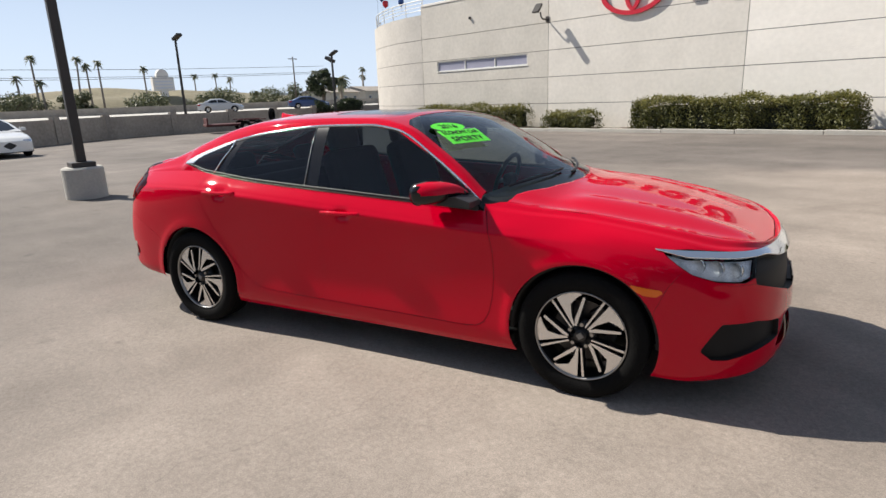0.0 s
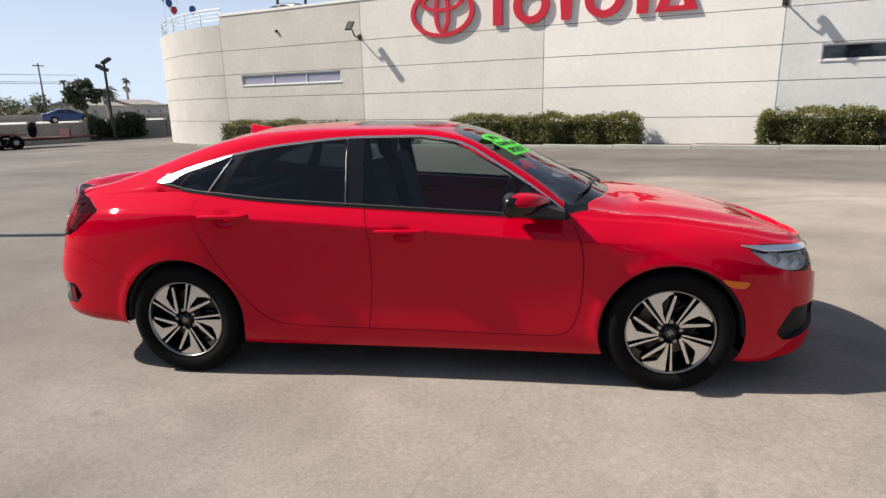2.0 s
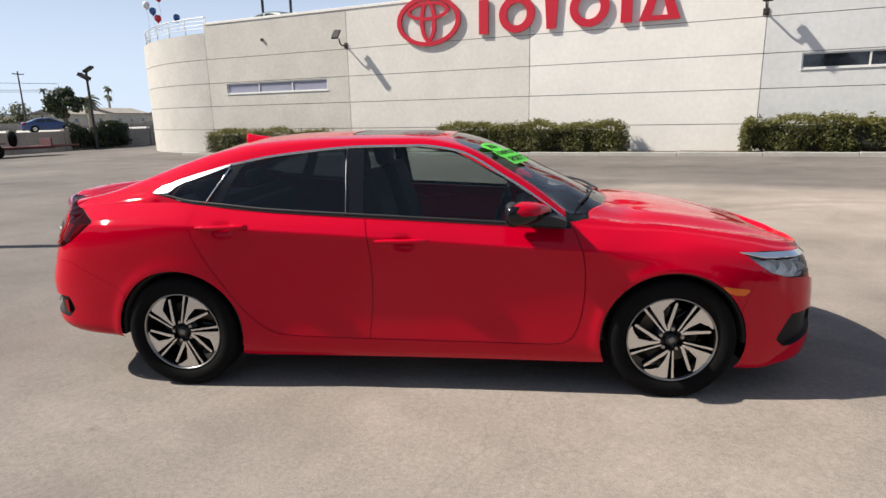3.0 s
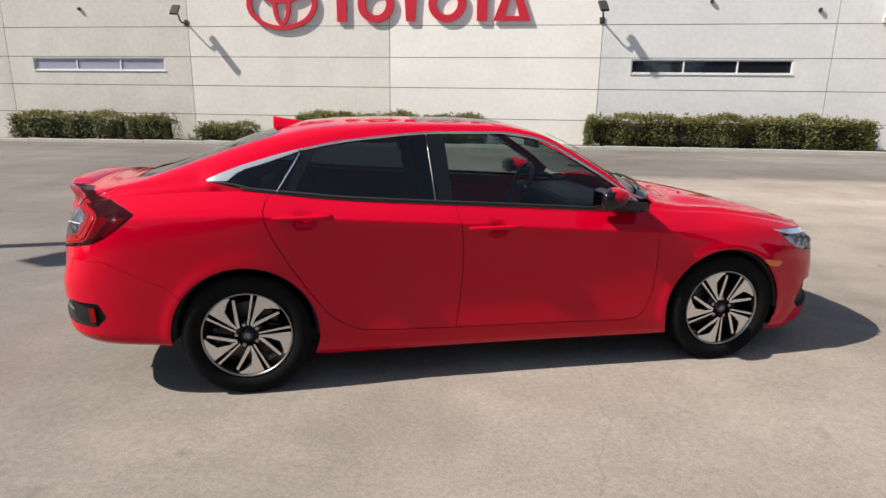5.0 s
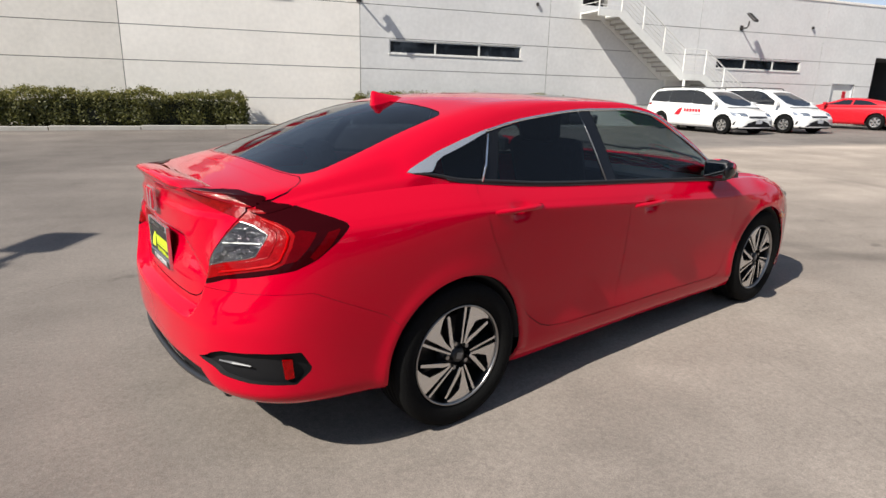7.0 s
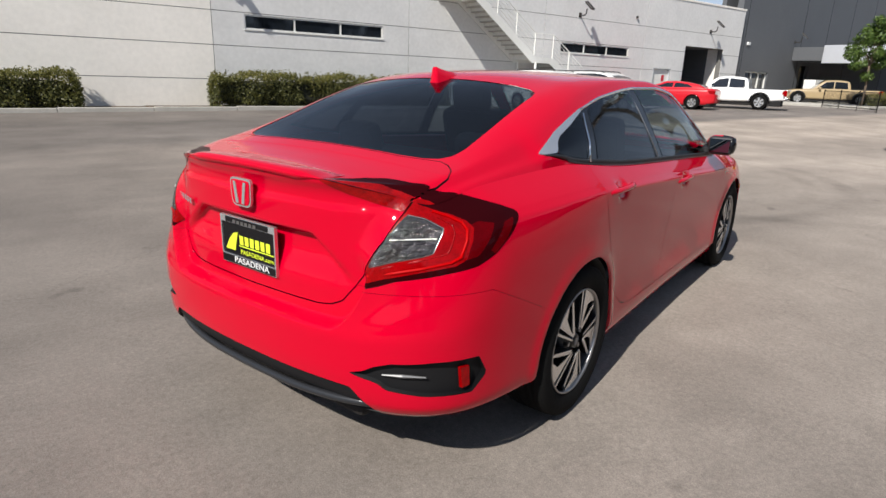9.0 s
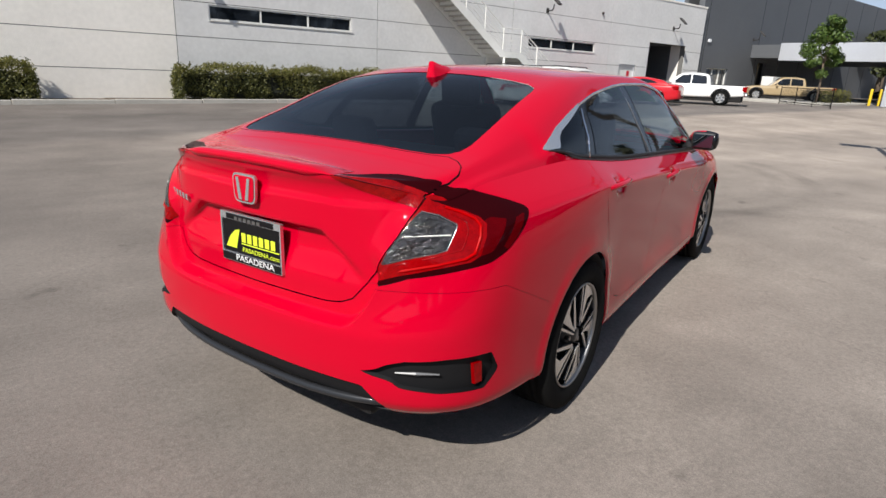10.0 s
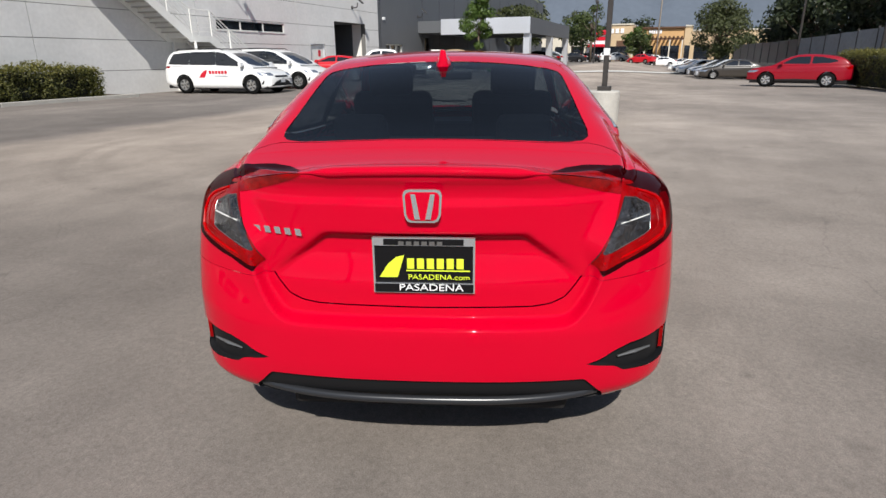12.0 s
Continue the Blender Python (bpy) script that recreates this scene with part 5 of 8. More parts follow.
bonnet = seen_from_above([(1.0, -.3), (.93, .755), (.99, .742), (1.4, .715), (1.75, .665), (2.0, .56), (2.10, .40), (2.14, .2), (2.15, -.3)], .6)
boot_top = seen_from_above([(-1.935, -.3), (-1.93, .38), (-1.915, .48), (-1.90, .545), (-1.912, .588), (-1.945, .626), (-1.99, .646), (-2.045, .644), (-2.105, .624), (-2.138, .613), (-2.6, .613), (-2.6, -.3)], .9)
blade_p = up.take(seen_from_side([(-1.525, 1.107), (-1.456, 1.137), (-1.35, 1.177), (-1.21, 1.218), (-1.055, 1.259), (-1.055, 1.247), (-1.134, 1.221), (-1.225, 1.191), (-1.33, 1.160), (-1.373, 1.139), (-1.41, 1.105), (-1.50, 1.104)], .4))
q_p, g1 = cut(up, quarter, .0)
rg_p, fg_p = up.take(rglass), up.take(fglass)
pil_p = up.take(pillar)
rs_p = up.take(rscreen)
ws_p = up.take(wscreen)
bon_p, bon_g = cut(up, bonnet)
cowl_p = up.take(cowl)
usmoke_p = up.take(lambda x, y, z: np.maximum(smoke_top(x, y, z), -np.abs(boot_top(x, y, z)) + .0022))
ulens_p = up.take(lambda x, y, z: np.maximum(seen_from_above([(-2.16, .612), (-2.114, .622), (-2.065, .694), (-2.0, .779), (-2.05, .85), (-2.3, .8), (-2.3, .612)], .9)(x, y, z), .0022 - boot_top(x, y, z)))
uwing_p = up.take(lambda x, y, z: np.maximum(wing_up(x, y, z), boot_top(x, y, z) + .0022))
bt_p, bt_g = cut(up, boot_top)
sr_p, sr_g = cut(up, sunroof, .003)
panel("roof", up, up.polys, RED, joined=True, rim=0)
panel("window_pillar", up, pil_p, M["gloss_black"], "gloss black window pillars", sink=0.003, rim=0)
panel("trim_blade", up, blade_p, M["bright_metal"], "broad bright end of the window surround", rim=0.005, sink=-0.003)
panel("quarter_glass", up, q_p, M["glass_rear"], "dark tinted glass", rim=0.006)
panel("rear_door_glass", up, rg_p, M["glass_rear"], "dark tinted glass", rim=0.006)
panel("front_door_glass", up, fg_p, M["glass"], "tinted glass", rim=0.006)
panel("rear_window", up, rs_p, M["glass_rear"], "dark tinted rear window", joined=True, rim=0.006, sink=0.002)
windscreen = panel("windscreen", up, ws_p, M["glass_clear"], "windscreen with green price stickers", joined=True, rim=0.006, sink=0.002)[0]
panel("cowl", up, cowl_p, M["black_plastic"], "black plastic cowl", sink=0.03)
panel("bonnet", up, bon_p, RED, joined=True)
panel("boot_deck", up, bt_p, RED, joined=True, rim=0)
for nm, pl, mt, lb in (("boot_lamp", uwing_p, M["lens_wing"], "red lamp wing on the boot lid"), ("boot_lamp_top", usmoke_p, M["lens_smoke"], "smoked black lamp top")):
    for ob in panel(nm, up, pl, mt, lb, sink=-0.002, rim=0):
        ob.parent = boot
for lamp_, ob in zip(lamps, panel("lens_top", up, ulens_p, M["lens_red"], rim=0)):
    ob.parent = lamp_
# thin lip of the spoiler along the edge of the boot lid
bm = bmesh.new()
rows_ = []
ty_o = np.argsort(TY[:126])
for y in np.linspace(-.37, .37, 61):
    e = float(np.interp(abs(y), TY[:126][ty_o], TX[:126][ty_o]))
    h = float(np.interp(abs(y), TY[:126][ty_o], TZ[:126][ty_o]))
    q = 1 - smooth01(np.array(abs(y)), .27, .37)
    rows_.append([bm.verts.new((e + dx_, y, h + dz_)) for dx_, dz_ in ((.012, -.022 * q - .003), (-.002 - .006 * q, -.012 * q - .001), (-.004 - .010 * q, -.001), (-.002 - .006 * q, .007 * q + .001), (.010, .011 * q + .001), (.060, .010 * q), (.105, .004 * q - .002), (.125, -.016))])
for A, B in zip(rows_, rows_[1:]):
    for k in range(7):
        bm.faces.new((A[k], B[k], B[k + 1], A[k + 1]))
bmesh.ops.recalc_face_normals(bm, faces=bm.faces)
part("spoiler_lip", bm, RED, boot, smooth=True)
panel("sunroof", up, sr_p, M["gloss_black"], "black glass sunroof", joined=True, sink=0.002)
for g_ in (bon_g, bt_g, sr_g):
    panel("shut_line", up, g_, M["dark_gap"], joined=True, rim=0, sink=0.006)


def upper_y(x, z):
    """The half width of the upper skin at a length and height."""
    i = int(np.argmin(np.abs(TX - x)))
    k = int(np.argmin(np.abs(UP[i, :45, 2] - z)))
    return float(UP[i, k, 1])


def strip(name, line, r, material, flat=0.45, label="", off=0.002):
    """A bright strip or seal lying on the side of the upper body, on both sides."""
    xs_ = np.linspace(line[0][0], line[-1][0], 90)
    zs_ = pchip([p[0] for p in line], [p[1] for p in line], xs_)
    ys_ = np.array([upper_y(x, z) for x, z in zip(xs_, zs_)])
    for _ in range(4):
        ys_[2:-2] = (ys_[:-4] + ys_[1:-3] + ys_[2:-2] + ys_[3:-1] + ys_[4:]) / 5
    for s in (1, -1):
        bm = bmesh.new()
        add_tube(bm, [(x, s * (y + off), z) for x, y, z in zip(xs_, ys_, zs_)], r if not callable(r) else [r(x) for x in xs_], n=6, flat=flat, up=(0, 1, 0))
        part(name, bm, material, car, label, smooth=True)


dl = [(-1.056, 1.252), (-.84, 1.292), (-.632, 1.315), (-.463, 1.330), (-.30, 1.337), (0, 1.337), (.22, 1.309), (.50, 1.163), (.70, 1.031), (.80, .955)]
strip("window_trim", dl, 0.0072, M["chrome"], label="bright chrome window surround", off=0.003, flat=0.3)
bl = [(-1.505, 1.103), (-1.398, 1.091)] + [(x, belt_z(x) + 0.012) for x in np.linspace(-1.3, .8, 10)]
strip("belt_seal", bl, lambda x: 0.0095 * min(1.0, 0.15 + (x + 1.505) / 0.20), M["black_plastic"], label="black belt seal", off=0.004)
strip("belt_trim", [(-1.35, 1.071)] + [(x, belt_z(x) + 0.001) for x in np.linspace(-1.27, .8, 10)], 0.0036, M["satin_plastic"], label="thin satin belt strip", off=0.006)
for pts_, r_, nm_, mt_ in (([(-1.172, 1.050), (-1.126, 1.122), (-1.080, 1.195), (-1.055, 1.238)], .0050, "quarter_bar", M["chrome"]), ([(-.362, .998), (-.370, 1.12), (-.380, 1.23), (-.386, 1.334)], .0032, "pillar_edge", M["steel"])):
    for s in (1, -1):
        bm = bmesh.new()
        add_tube(bm, [(x, s * (upper_y(x, z) + .003), z) for x, z in pts_], r_, n=5)
        part(nm_, bm, mt_, car, smooth=True)

# wheels
def tyre_profile():
    pr = [(.227, -.085), (.240, -.098), (.263, -.1070), (.290, -.107), (.310, -.100), (.321, -.088), (.324, -.07)]
    for y in (-.05, -.02, .02, .05):
        pr += [(.3245, y - .009), (.317, y - .006), (.317, y + .006), (.3245, y + .009)]
    pr += [(.324, .07), (.321, .088), (.310, .100), (.290, .107), (.263, .1070), (.240, .098), (.227, .085)]
    return pr


def wheel_thing():
    """A wheel whose outer face looks to -y."""
    bm = bmesh.new()
    add_lathe(bm, [(.228, -.088), (.221, -.082), (.217, -.05), (.208, .0), (.207, .08), (.227, .085)], 64, "Y")
    bmesh.ops.recalc_face_normals(bm, faces=bm.faces)
    wh = part("wheel", bm, M["rim_black"], car, "two-tone ten-spoke alloy wheel", smooth=True)
    bm = bmesh.new()
    add_lathe(bm, tyre_profile(), 72, "Y")
    bmesh.ops.recalc_face_normals(bm, faces=bm.faces)
    part("tyre", bm, M["rubber"], wh, "black rubber tyre", smooth=True)
    bm = bmesh.new()
    add_lathe(bm, [(.2285, -.090), (.2270, -.0945), (.2225, -.0945), (.2190, -.088), (.2180, -.078)], 72, "Y")
    bmesh.ops.recalc_face_normals(bm, faces=bm.faces)
    part("rim_lip", bm, M["steel"], wh, "machined bright rim lip", smooth=True)
    bm = bmesh.new()
    add_lathe(bm, [(0, .0), (.155, .0), (.155, .022), (.07, .022), (.07, .05), (0, .05)], 40, "Y")
    part("brake_disc", bm, M["brake"], wh, smooth=False)
    bm = bmesh.new()
    add_box(bm, .075, .165, -.03, .06, -.07, .07, .012)
    part("brake_caliper", bm, M["rim_black"], wh)

    def arm(pts, a, mat_, nm, y0, y1):
        bm = bmesh.new()
        c, s = math.cos(a), math.sin(a)
        pts = [(u * 1.03, v * 1.03) for u, v in pts]
        add_prism(bm, pts, lambda u, v, w: Vector((u * c - v * s, 0, u * s + v * c)) + Vector((0, y0 + (y1 - y0) * (w / 1.0) - (.016 * (1 - min(1.0, math.hypot(u, v) / .2))), 0)), 1.0)
        return part(nm, bm, mat_, wh)
    # each of five groups: a thin spoke, a slot, a broad spoke that flares along the rim, and a short raking one

    def at(r, deg):
        return (r * math.cos(math.radians(deg)), r * math.sin(math.radians(deg)))
    for k in range(5):
        a = math.radians(90 + 72 * k)
        arms = ([(.056, .0040), (.056, .0120), (.2095, .0230), (.2110, .0110), (.10, .0065)],
                [(.056, -.0035), (.10, -.0060), (.2110, -.0100)] + [at(.2125, d) for d in (-9, -17, -25, -33)] + [at(.207, -38), at(.191, -31), at(.161, -19), (.10, -.0240), (.060, -.0135)],
                [(.058, -.0105), (.050, -.0190), at(.188, -42.8), at(.1935, -42.3), at(.1945, -40.3), at(.193, -39), (.080, -.0285), (.066, -.0180)])
        for pts in arms:
            arm(pts, a, M["satin_metal"], "spoke", -.084, -.079)
            arm(pts, a, M["rim_black"], "spoke_web", -.0788, -.035)
        n = math.radians(90 + 72 * k + 30)
        bm = bmesh.new()
        add_rod(bm, (.057 * math.cos(n), -.056, .057 * math.sin(n)), (.057 * math.cos(n), -.082, .057 * math.sin(n)), .0105, n=6)
        part("wheel_nut", bm, M["steel"], wh)
    bm = bmesh.new()
    add_lathe(bm, [(0, -.089), (.026, -.089), (.031, -.085), (.034, -.07), (.045, -.064), (.075, -.058), (.078, -.03)], 32, "Y")
    bmesh.ops.recalc_face_normals(bm, faces=bm.faces)
    hub = part("hub_cap", bm, M["rim_black"], wh, smooth=True)
    part("emblem", box(-.015, .015, -.0915, -.0893, -.014, .014, .002), M["rim_grey"], hub, "plain grey badge")
    return wh


wheel = wheel_thing()


def copy_part(ob, m):
    c = copy_thing(ob, m)
    c.parent = car
    return c


HUBY = .778
wheel.matrix_basis = pose(1.35, -HUBY, WZ, 0, -36, 0)
copy_part(wheel, pose(-1.35, -HUBY - .006, WZ, 0, 14, 0))
copy_part(wheel, pose(1.35, HUBY, WZ, 0, 20, 180))
copy_part(wheel, pose(-1.35, HUBY + .006, WZ, 0, 50, 180))
for ax in (-1.35, 1.35):
    for s in (1, -1):
        bm = bmesh.new()
        prof = []
        n = 30
        for ring_y, r in ((.862, arch_r - .002), (.86, arch_r - .016), (.52, arch_r + .004), (.50, 0.02)):
            prof.append([bm.verts.new((ax + r * math.cos(math.pi * (k / n) * 1.02 - .01 * math.pi), s * ring_y, WZ + r * math.sin(math.pi * (k / n) * 1.02 - .01 * math.pi))) for k in range(n + 1)])
        for A, B in zip(prof, prof[1:]):
            for k in range(n):
                bm.faces.new((A[k], A[k + 1], B[k + 1], B[k]))
        part("wheel_liner", bm, M["dark_gap"], car, smooth=True)
# floor pan, sills
bm = bmesh.new()
add_box(bm, -.98, .98, -.80, .80, .17, .26, .02)
add_box(bm, -2.22, -.98, -.48, .48, .22, .34, .02)
add_box(bm, .98, 2.1, -.48, .48, .18, .30, .02)
# added fillers behind the rear wheels, to stop sun leaking under the tail
for s_ in (1, -1):
    add_box(bm, -2.05, -1.735, min(s_ * .46, s_ * .70), max(s_ * .46, s_ * .70), .345, .40, .02)
part("floor_pan", bm, M["dark_gap"], car)
uv, uf = [], []
for i in range(0, NC, 4):
    x, y, z = LOW[i, 0]
    ymax = min(y - .01, .50) if min(abs(x - 1.35), abs(x + 1.35)) < .37 else y - .01
    uv += [(x, max(ymax, 0), z + .012), (x, -max(ymax, 0), z + .012)]
uf = [(2 * k, 2 * k + 2, 2 * k + 3, 2 * k + 1) for k in range(len(uv) // 2 - 1)]
mesh_ob("underbody", uv, uf, M["dark_gap"], car)

# rear details
BX = -2.304
badge = bmesh.new()
out_b = [(.058 * a, .970 + .050 * b) for a, b in ((-.72, 1), (.72, 1), (.92, .92), (1, .68), (.94, -.55), (.80, -.90), (.60, -1), (-.60, -1), (-.80, -.90), (-.94, -.55), (-1, .68), (-.92, .92))]
add_prism(badge, out_b, lambda u, v, w: Vector((BX - .004 - w, u, v)), .010)
ob = part("badge", badge, M["bright_metal"], car, "plain chrome badge with red middle")
inn = [(.88 * u, .970 + (v - .970) * .86) for u, v in out_b]
bm = bmesh.new()
add_prism(bm, inn, lambda u, v, w: Vector((BX - .0145 - w, u, v)), .002)
part("badge_field", bm, RED, ob)
for y in (-.020, .020):
    bm = bmesh.new()
    add_prism(bm, [(y * .8 - .009, .932), (y * .8 + .007, .932), (y * 1.45 + .005, 1.008), (y * 1.45 - .009, 1.008)], lambda u, v, w: Vector((BX - .017 - w, u, v)), .004)
    part("badge_bar", bm, M["bright_metal"], ob)
# small chrome bars
for k in range(5):
    y = .392 + .036 * k
    bm = bmesh.new()
    add_prism(bm, [(y - .013, .865), (y + .007, .865), (y + .011, .886), (y - .009, .886)], lambda u, v, w: Vector((tail_x(.46, .874) + (u - .46) * .30 - .004 - w, u, v)), .004)
    part("name_bar", bm, M["bright_metal"], boot, "small chrome trim bars")
# number plate and its holder
plate = part("number_plate", box(-2.306, -2.300, -.155, .155, .683, .838, .002), M["gloss_black"], car, "black dealer plate in a chrome holder")
bm = bmesh.new()
for a, b, c, d in ((-.157, .157, .826, .851), (-.157, .157, .672, .704), (-.157, -.151, .704, .826), (.151, .157, .704, .826)):
    add_box(bm, -2.312, -2.299, a, b, c, d)
part("plate_holder", bm, M["bright_metal"], plate, "chrome plate holder")
part("holder_strip", box(-2.3145, -2.3122, -.122, .122, .829, .848), M["gloss_black"], plate)
part("holder_strip", box(-2.3145, -2.3122, -.153, .153, .675, .702), M["gloss_black"], plate)
words("plate_word", "PASADENA", .031, Matrix.Translation((-2.3152, -.022, .6905)) @ Matrix(((0, 0, -1, 0), (-1, 0, 0, 0), (0, 1, 0, 0), (0, 0, 0, 1))) @ Matrix.Diagonal((1.30, 1, 1, 1)), M["plate_white"], plate)
bm = bmesh.new()
add_prism(bm, [(.138, .722), (.082, .722), (.072, .755), (.060, .794), (.085, .788), (.112, .765)], lambda u, v, w: Vector((-2.3065 - w, u, v)), .0015)
part("plate_mark", bm, M["plate_yellow"], plate, "yellow-green wedge")
for k in range(6):
    part("plate_bar", box(-2.308, -2.3062, .030 - .0305 * k, .052 - .0305 * k, .750, .784, .001), M["plate_yellow"], plate, "yellow-green bar")
part("plate_bar", box(-2.308, -2.3062, -.142, .055, .7425, .746), M["plate_yellow"], plate)
words("plate_word", "PASADENA.com", .024, Matrix.Translation((-2.3072, -.046, .7225)) @ Matrix(((0, 0, -1, 0), (-1, 0, 0, 0), (0, 1, 0, 0), (0, 0, 0, 1))) @ Matrix.Diagonal((1.15, 1, 1, 1)), M["plate_yellow"], plate)
for k in range(6):
    part("plate_bar", box(-2.3155, -2.3147, .060 - .0235 * k, .076 - .0235 * k, .829, .841), M["steel"], plate)
plate.location = (.006, 0, .0175)
# front plate
fp = part("front_plate", box(2.236, 2.243, -.155, .155, .365, .525, .003), M["gloss_black"], car, "black dealer plate in a holder")
part("plate_holder", box(2.19, 2.2355, -.14, .14, .385, .505), M["black_plastic"], fp)
# fin on the roof
bm = bmesh.new()
rows_ = []
for x, zt in ((-1.258, 1.404), (-1.25, 1.412), (-1.21, 1.404), (-1.16, 1.396), (-1.11, 1.390), (-1.06, float(np.interp(-1.06, TX, cz)) - .004)):
    zb = float(np.interp(x, TX, cz)) - .02
    wd = .044 * math.sqrt(max(.02, 1 - ((x + 1.16) / .125) ** 2))
    rows_.append([bm.verts.new((x + .012 * (1 if x < -1.24 else 0), y, z)) for y, z in ((-wd, zb), (-wd * .62, zb + (zt - zb) * .5), (-.010, zt), (.010, zt), (wd * .62, zb + (zt - zb) * .5), (wd, zb))])
for A, B in zip(rows_, rows_[1:]):
    for k in range(5):
        bm.faces.new((A[k], A[k + 1], B[k + 1], B[k]))
bm.faces.new(rows_[0])
bm.faces.new(rows_[-1][::-1])
bmesh.ops.recalc_face_normals(bm, faces=bm.faces)
part("aerial_fin", bm, RED, car, "red shark-fin aerial", smooth=True)

# mirrors
def door_mirror(s):
    bm = bmesh.new()
    rings = []
    n = 18
    for q, sx, sz, x0, z0 in ((0.80, .04, .035, .70, .982), (.828, .072, .050, .655, .996), (.86, .088, .056, .62, 1.003), (.92, .096, .060, .590, 1.005), (.968, .09, .056, .57, 1.005), (.994, .072, .049, .548, 1.004), (1.004, .03, .022, .542, 1.002)):
        ring = []
        for k in range(n):
            a = 2 * math.pi * k / n
            c, sn = math.cos(a), math.sin(a)
            px = abs(c) ** .75 * (1 if c > 0 else -1)
            pz = abs(sn) ** .75 * (1 if sn > 0 else -1)
            xx = x0 + sx * px * (1 if px > 0 else .72)
            ring.append(bm.verts.new((xx, s * q, z0 + sz * pz * (1 - .25 * max(0, px)))))
        rings.append(ring)
    for A, B in zip(rings, rings[1:]):
        for k in range(n):
            bm.faces.new((A[k], A[(k + 1) % n], B[(k + 1) % n], B[k]))
    bm.faces.new(rings[0])
    bm.faces.new(rings[-1])
    bmesh.ops.recalc_face_normals(bm, faces=bm.faces)
    lower = bm.copy()
    bmesh.ops.delete(bm, geom=[f for f in bm.faces if f.calc_center_median().z < 1.0 or f.calc_center_median().x < .556], context="FACES")
    bmesh.ops.delete(lower, geom=[f for f in lower.faces if not (f.calc_center_median().z < 1.0 or f.calc_center_median().x < .556)], context="FACES")
    mr = part("door_mirror", bm, RED, car, "red door mirror cap on a black base", smooth=True)
    part("mirror_underside", lower, M["gloss_black"], mr, "gloss black underside", smooth=True)
    part("mirror_glass", box(.4955, .5015, min(s * .862, s * .978), max(s * .862, s * .978), .962, 1.044, .002), M["mirror_dark"], mr)
    bm = bmesh.new()
    add_box(bm, .500, .560, min(s * .846, s * .992), max(s * .846, s * .992), .944, 1.058, .024)
    part("mirror_shell", bm, M["black_plastic"], mr)
    bm = bmesh.new()
    add_prism(bm, [(.60, .945), (.80, .935), (.80, .965), (.72, .99), (.60, .975)], lambda u, v, w: Vector((u, s * (.79 + w), v)), .13)
    part("mirror_arm", bm, M["black_plastic"], mr)


door_mirror(1)
door_mirror(-1)


def low_y(x, z):
    sel = (LOW[..., 1] > .4)
    d = (LOW[..., 0] - x) ** 2 + (LOW[..., 2] - z) ** 2 + (~sel) * 9
    return float(LOW[..., 1].ravel()[np.argmin(d)])


# door handles in their hollows
for x, z in ((-.050, .856), (-1.045, .934)):
    for s in (1, -1):
        y = low_y(x, z)
        bm = bmesh.new()
        add_tube(bm, [(x + u, s * (y + d), z + .004 * u) for u, d in ((-.148, .002), (-.132, .011), (-.07, .020), (0, .022), (.07, .020), (.12, .014), (.145, .002))], .0125, n=8, flat=1.25, up=(0, 1, 0))
        part("door_handle", bm, RED, car, "body-coloured pull handle", smooth=True)
# vent insides: a chrome blade, a red reflector
for s, v in zip((1, -1), vents):
    bm = bmesh.new()
    add_tube(bm, [(tail_x(y, z) + .012, s * y, z) for y, z in ((.62, .466), (.68, .470), (.74, .468))], [.003, .006, .003], n=6)
    part("vent_blade", bm, M["rim_grey"], v, "slim grey blade")
    bm = bmesh.new()
    add_prism(bm, [(-2.108, .490), (-2.078, .490), (-2.074, .42), (-2.100, .415)], lambda x, z, w: Vector((x, s * (low_y(x, z) - .02 + w), z)), .012)
    part("reflector", bm, M["lens_red"], v, "upright red reflector")
for s, v in zip((1, -1), heads):
    for k in range(3):
        bm = bmesh.new()
        add_lathe(bm, [(.0, .022), (.026, .016), (.034, .0), (.036, -.008)], 20, "Y")
        ob = part("lamp_unit", bm, M["lens_clear"], v, "chrome projector")
        x, z = 1.85 + .075 * k, .702 - .012 * k
        y = float(np.interp(x, OX[OX > 1.2], OY[OX > 1.2])) - .066
        ob.matrix_basis = pose(x, s * y, z, 0, 0, (-40 if s < 0 else 220))
# wipers
for y0 in (-.05, -.62):
    bm = bmesh.new()
    pts_ = []
    for q in np.linspace(0, 1, 10):
        y = y0 + q * .55
        x = 1.06 - .22 * (abs(y) / .7) ** 2 - .05 * q
        i = int(np.argmin(np.abs(TX - x)))
        z = float(np.interp(abs(y), UP[i, ::-1, 1], UP[i, ::-1, 2]))
        pts_.append((x, y, z + .018))
    add_tube(bm, pts_, .008, n=5)
    part("wiper", bm, M["black_plastic"], car, "black wiper blade")

# cabin
bm = bmesh.new()
add_box(bm, -1.5, 1.0, -.74, .74, .30, .36)
part("cabin_floor", bm, M["seat"], car)
bm = bmesh.new()
add_box(bm, .55, 1.0, -.70, .70, .50, .90, .05)
part("dashboard", bm, M["black_plastic"], car)
part("rear_shelf", box(-1.85, -1.15, -.60, .60, .90, .98, .02), M["seat"], car)
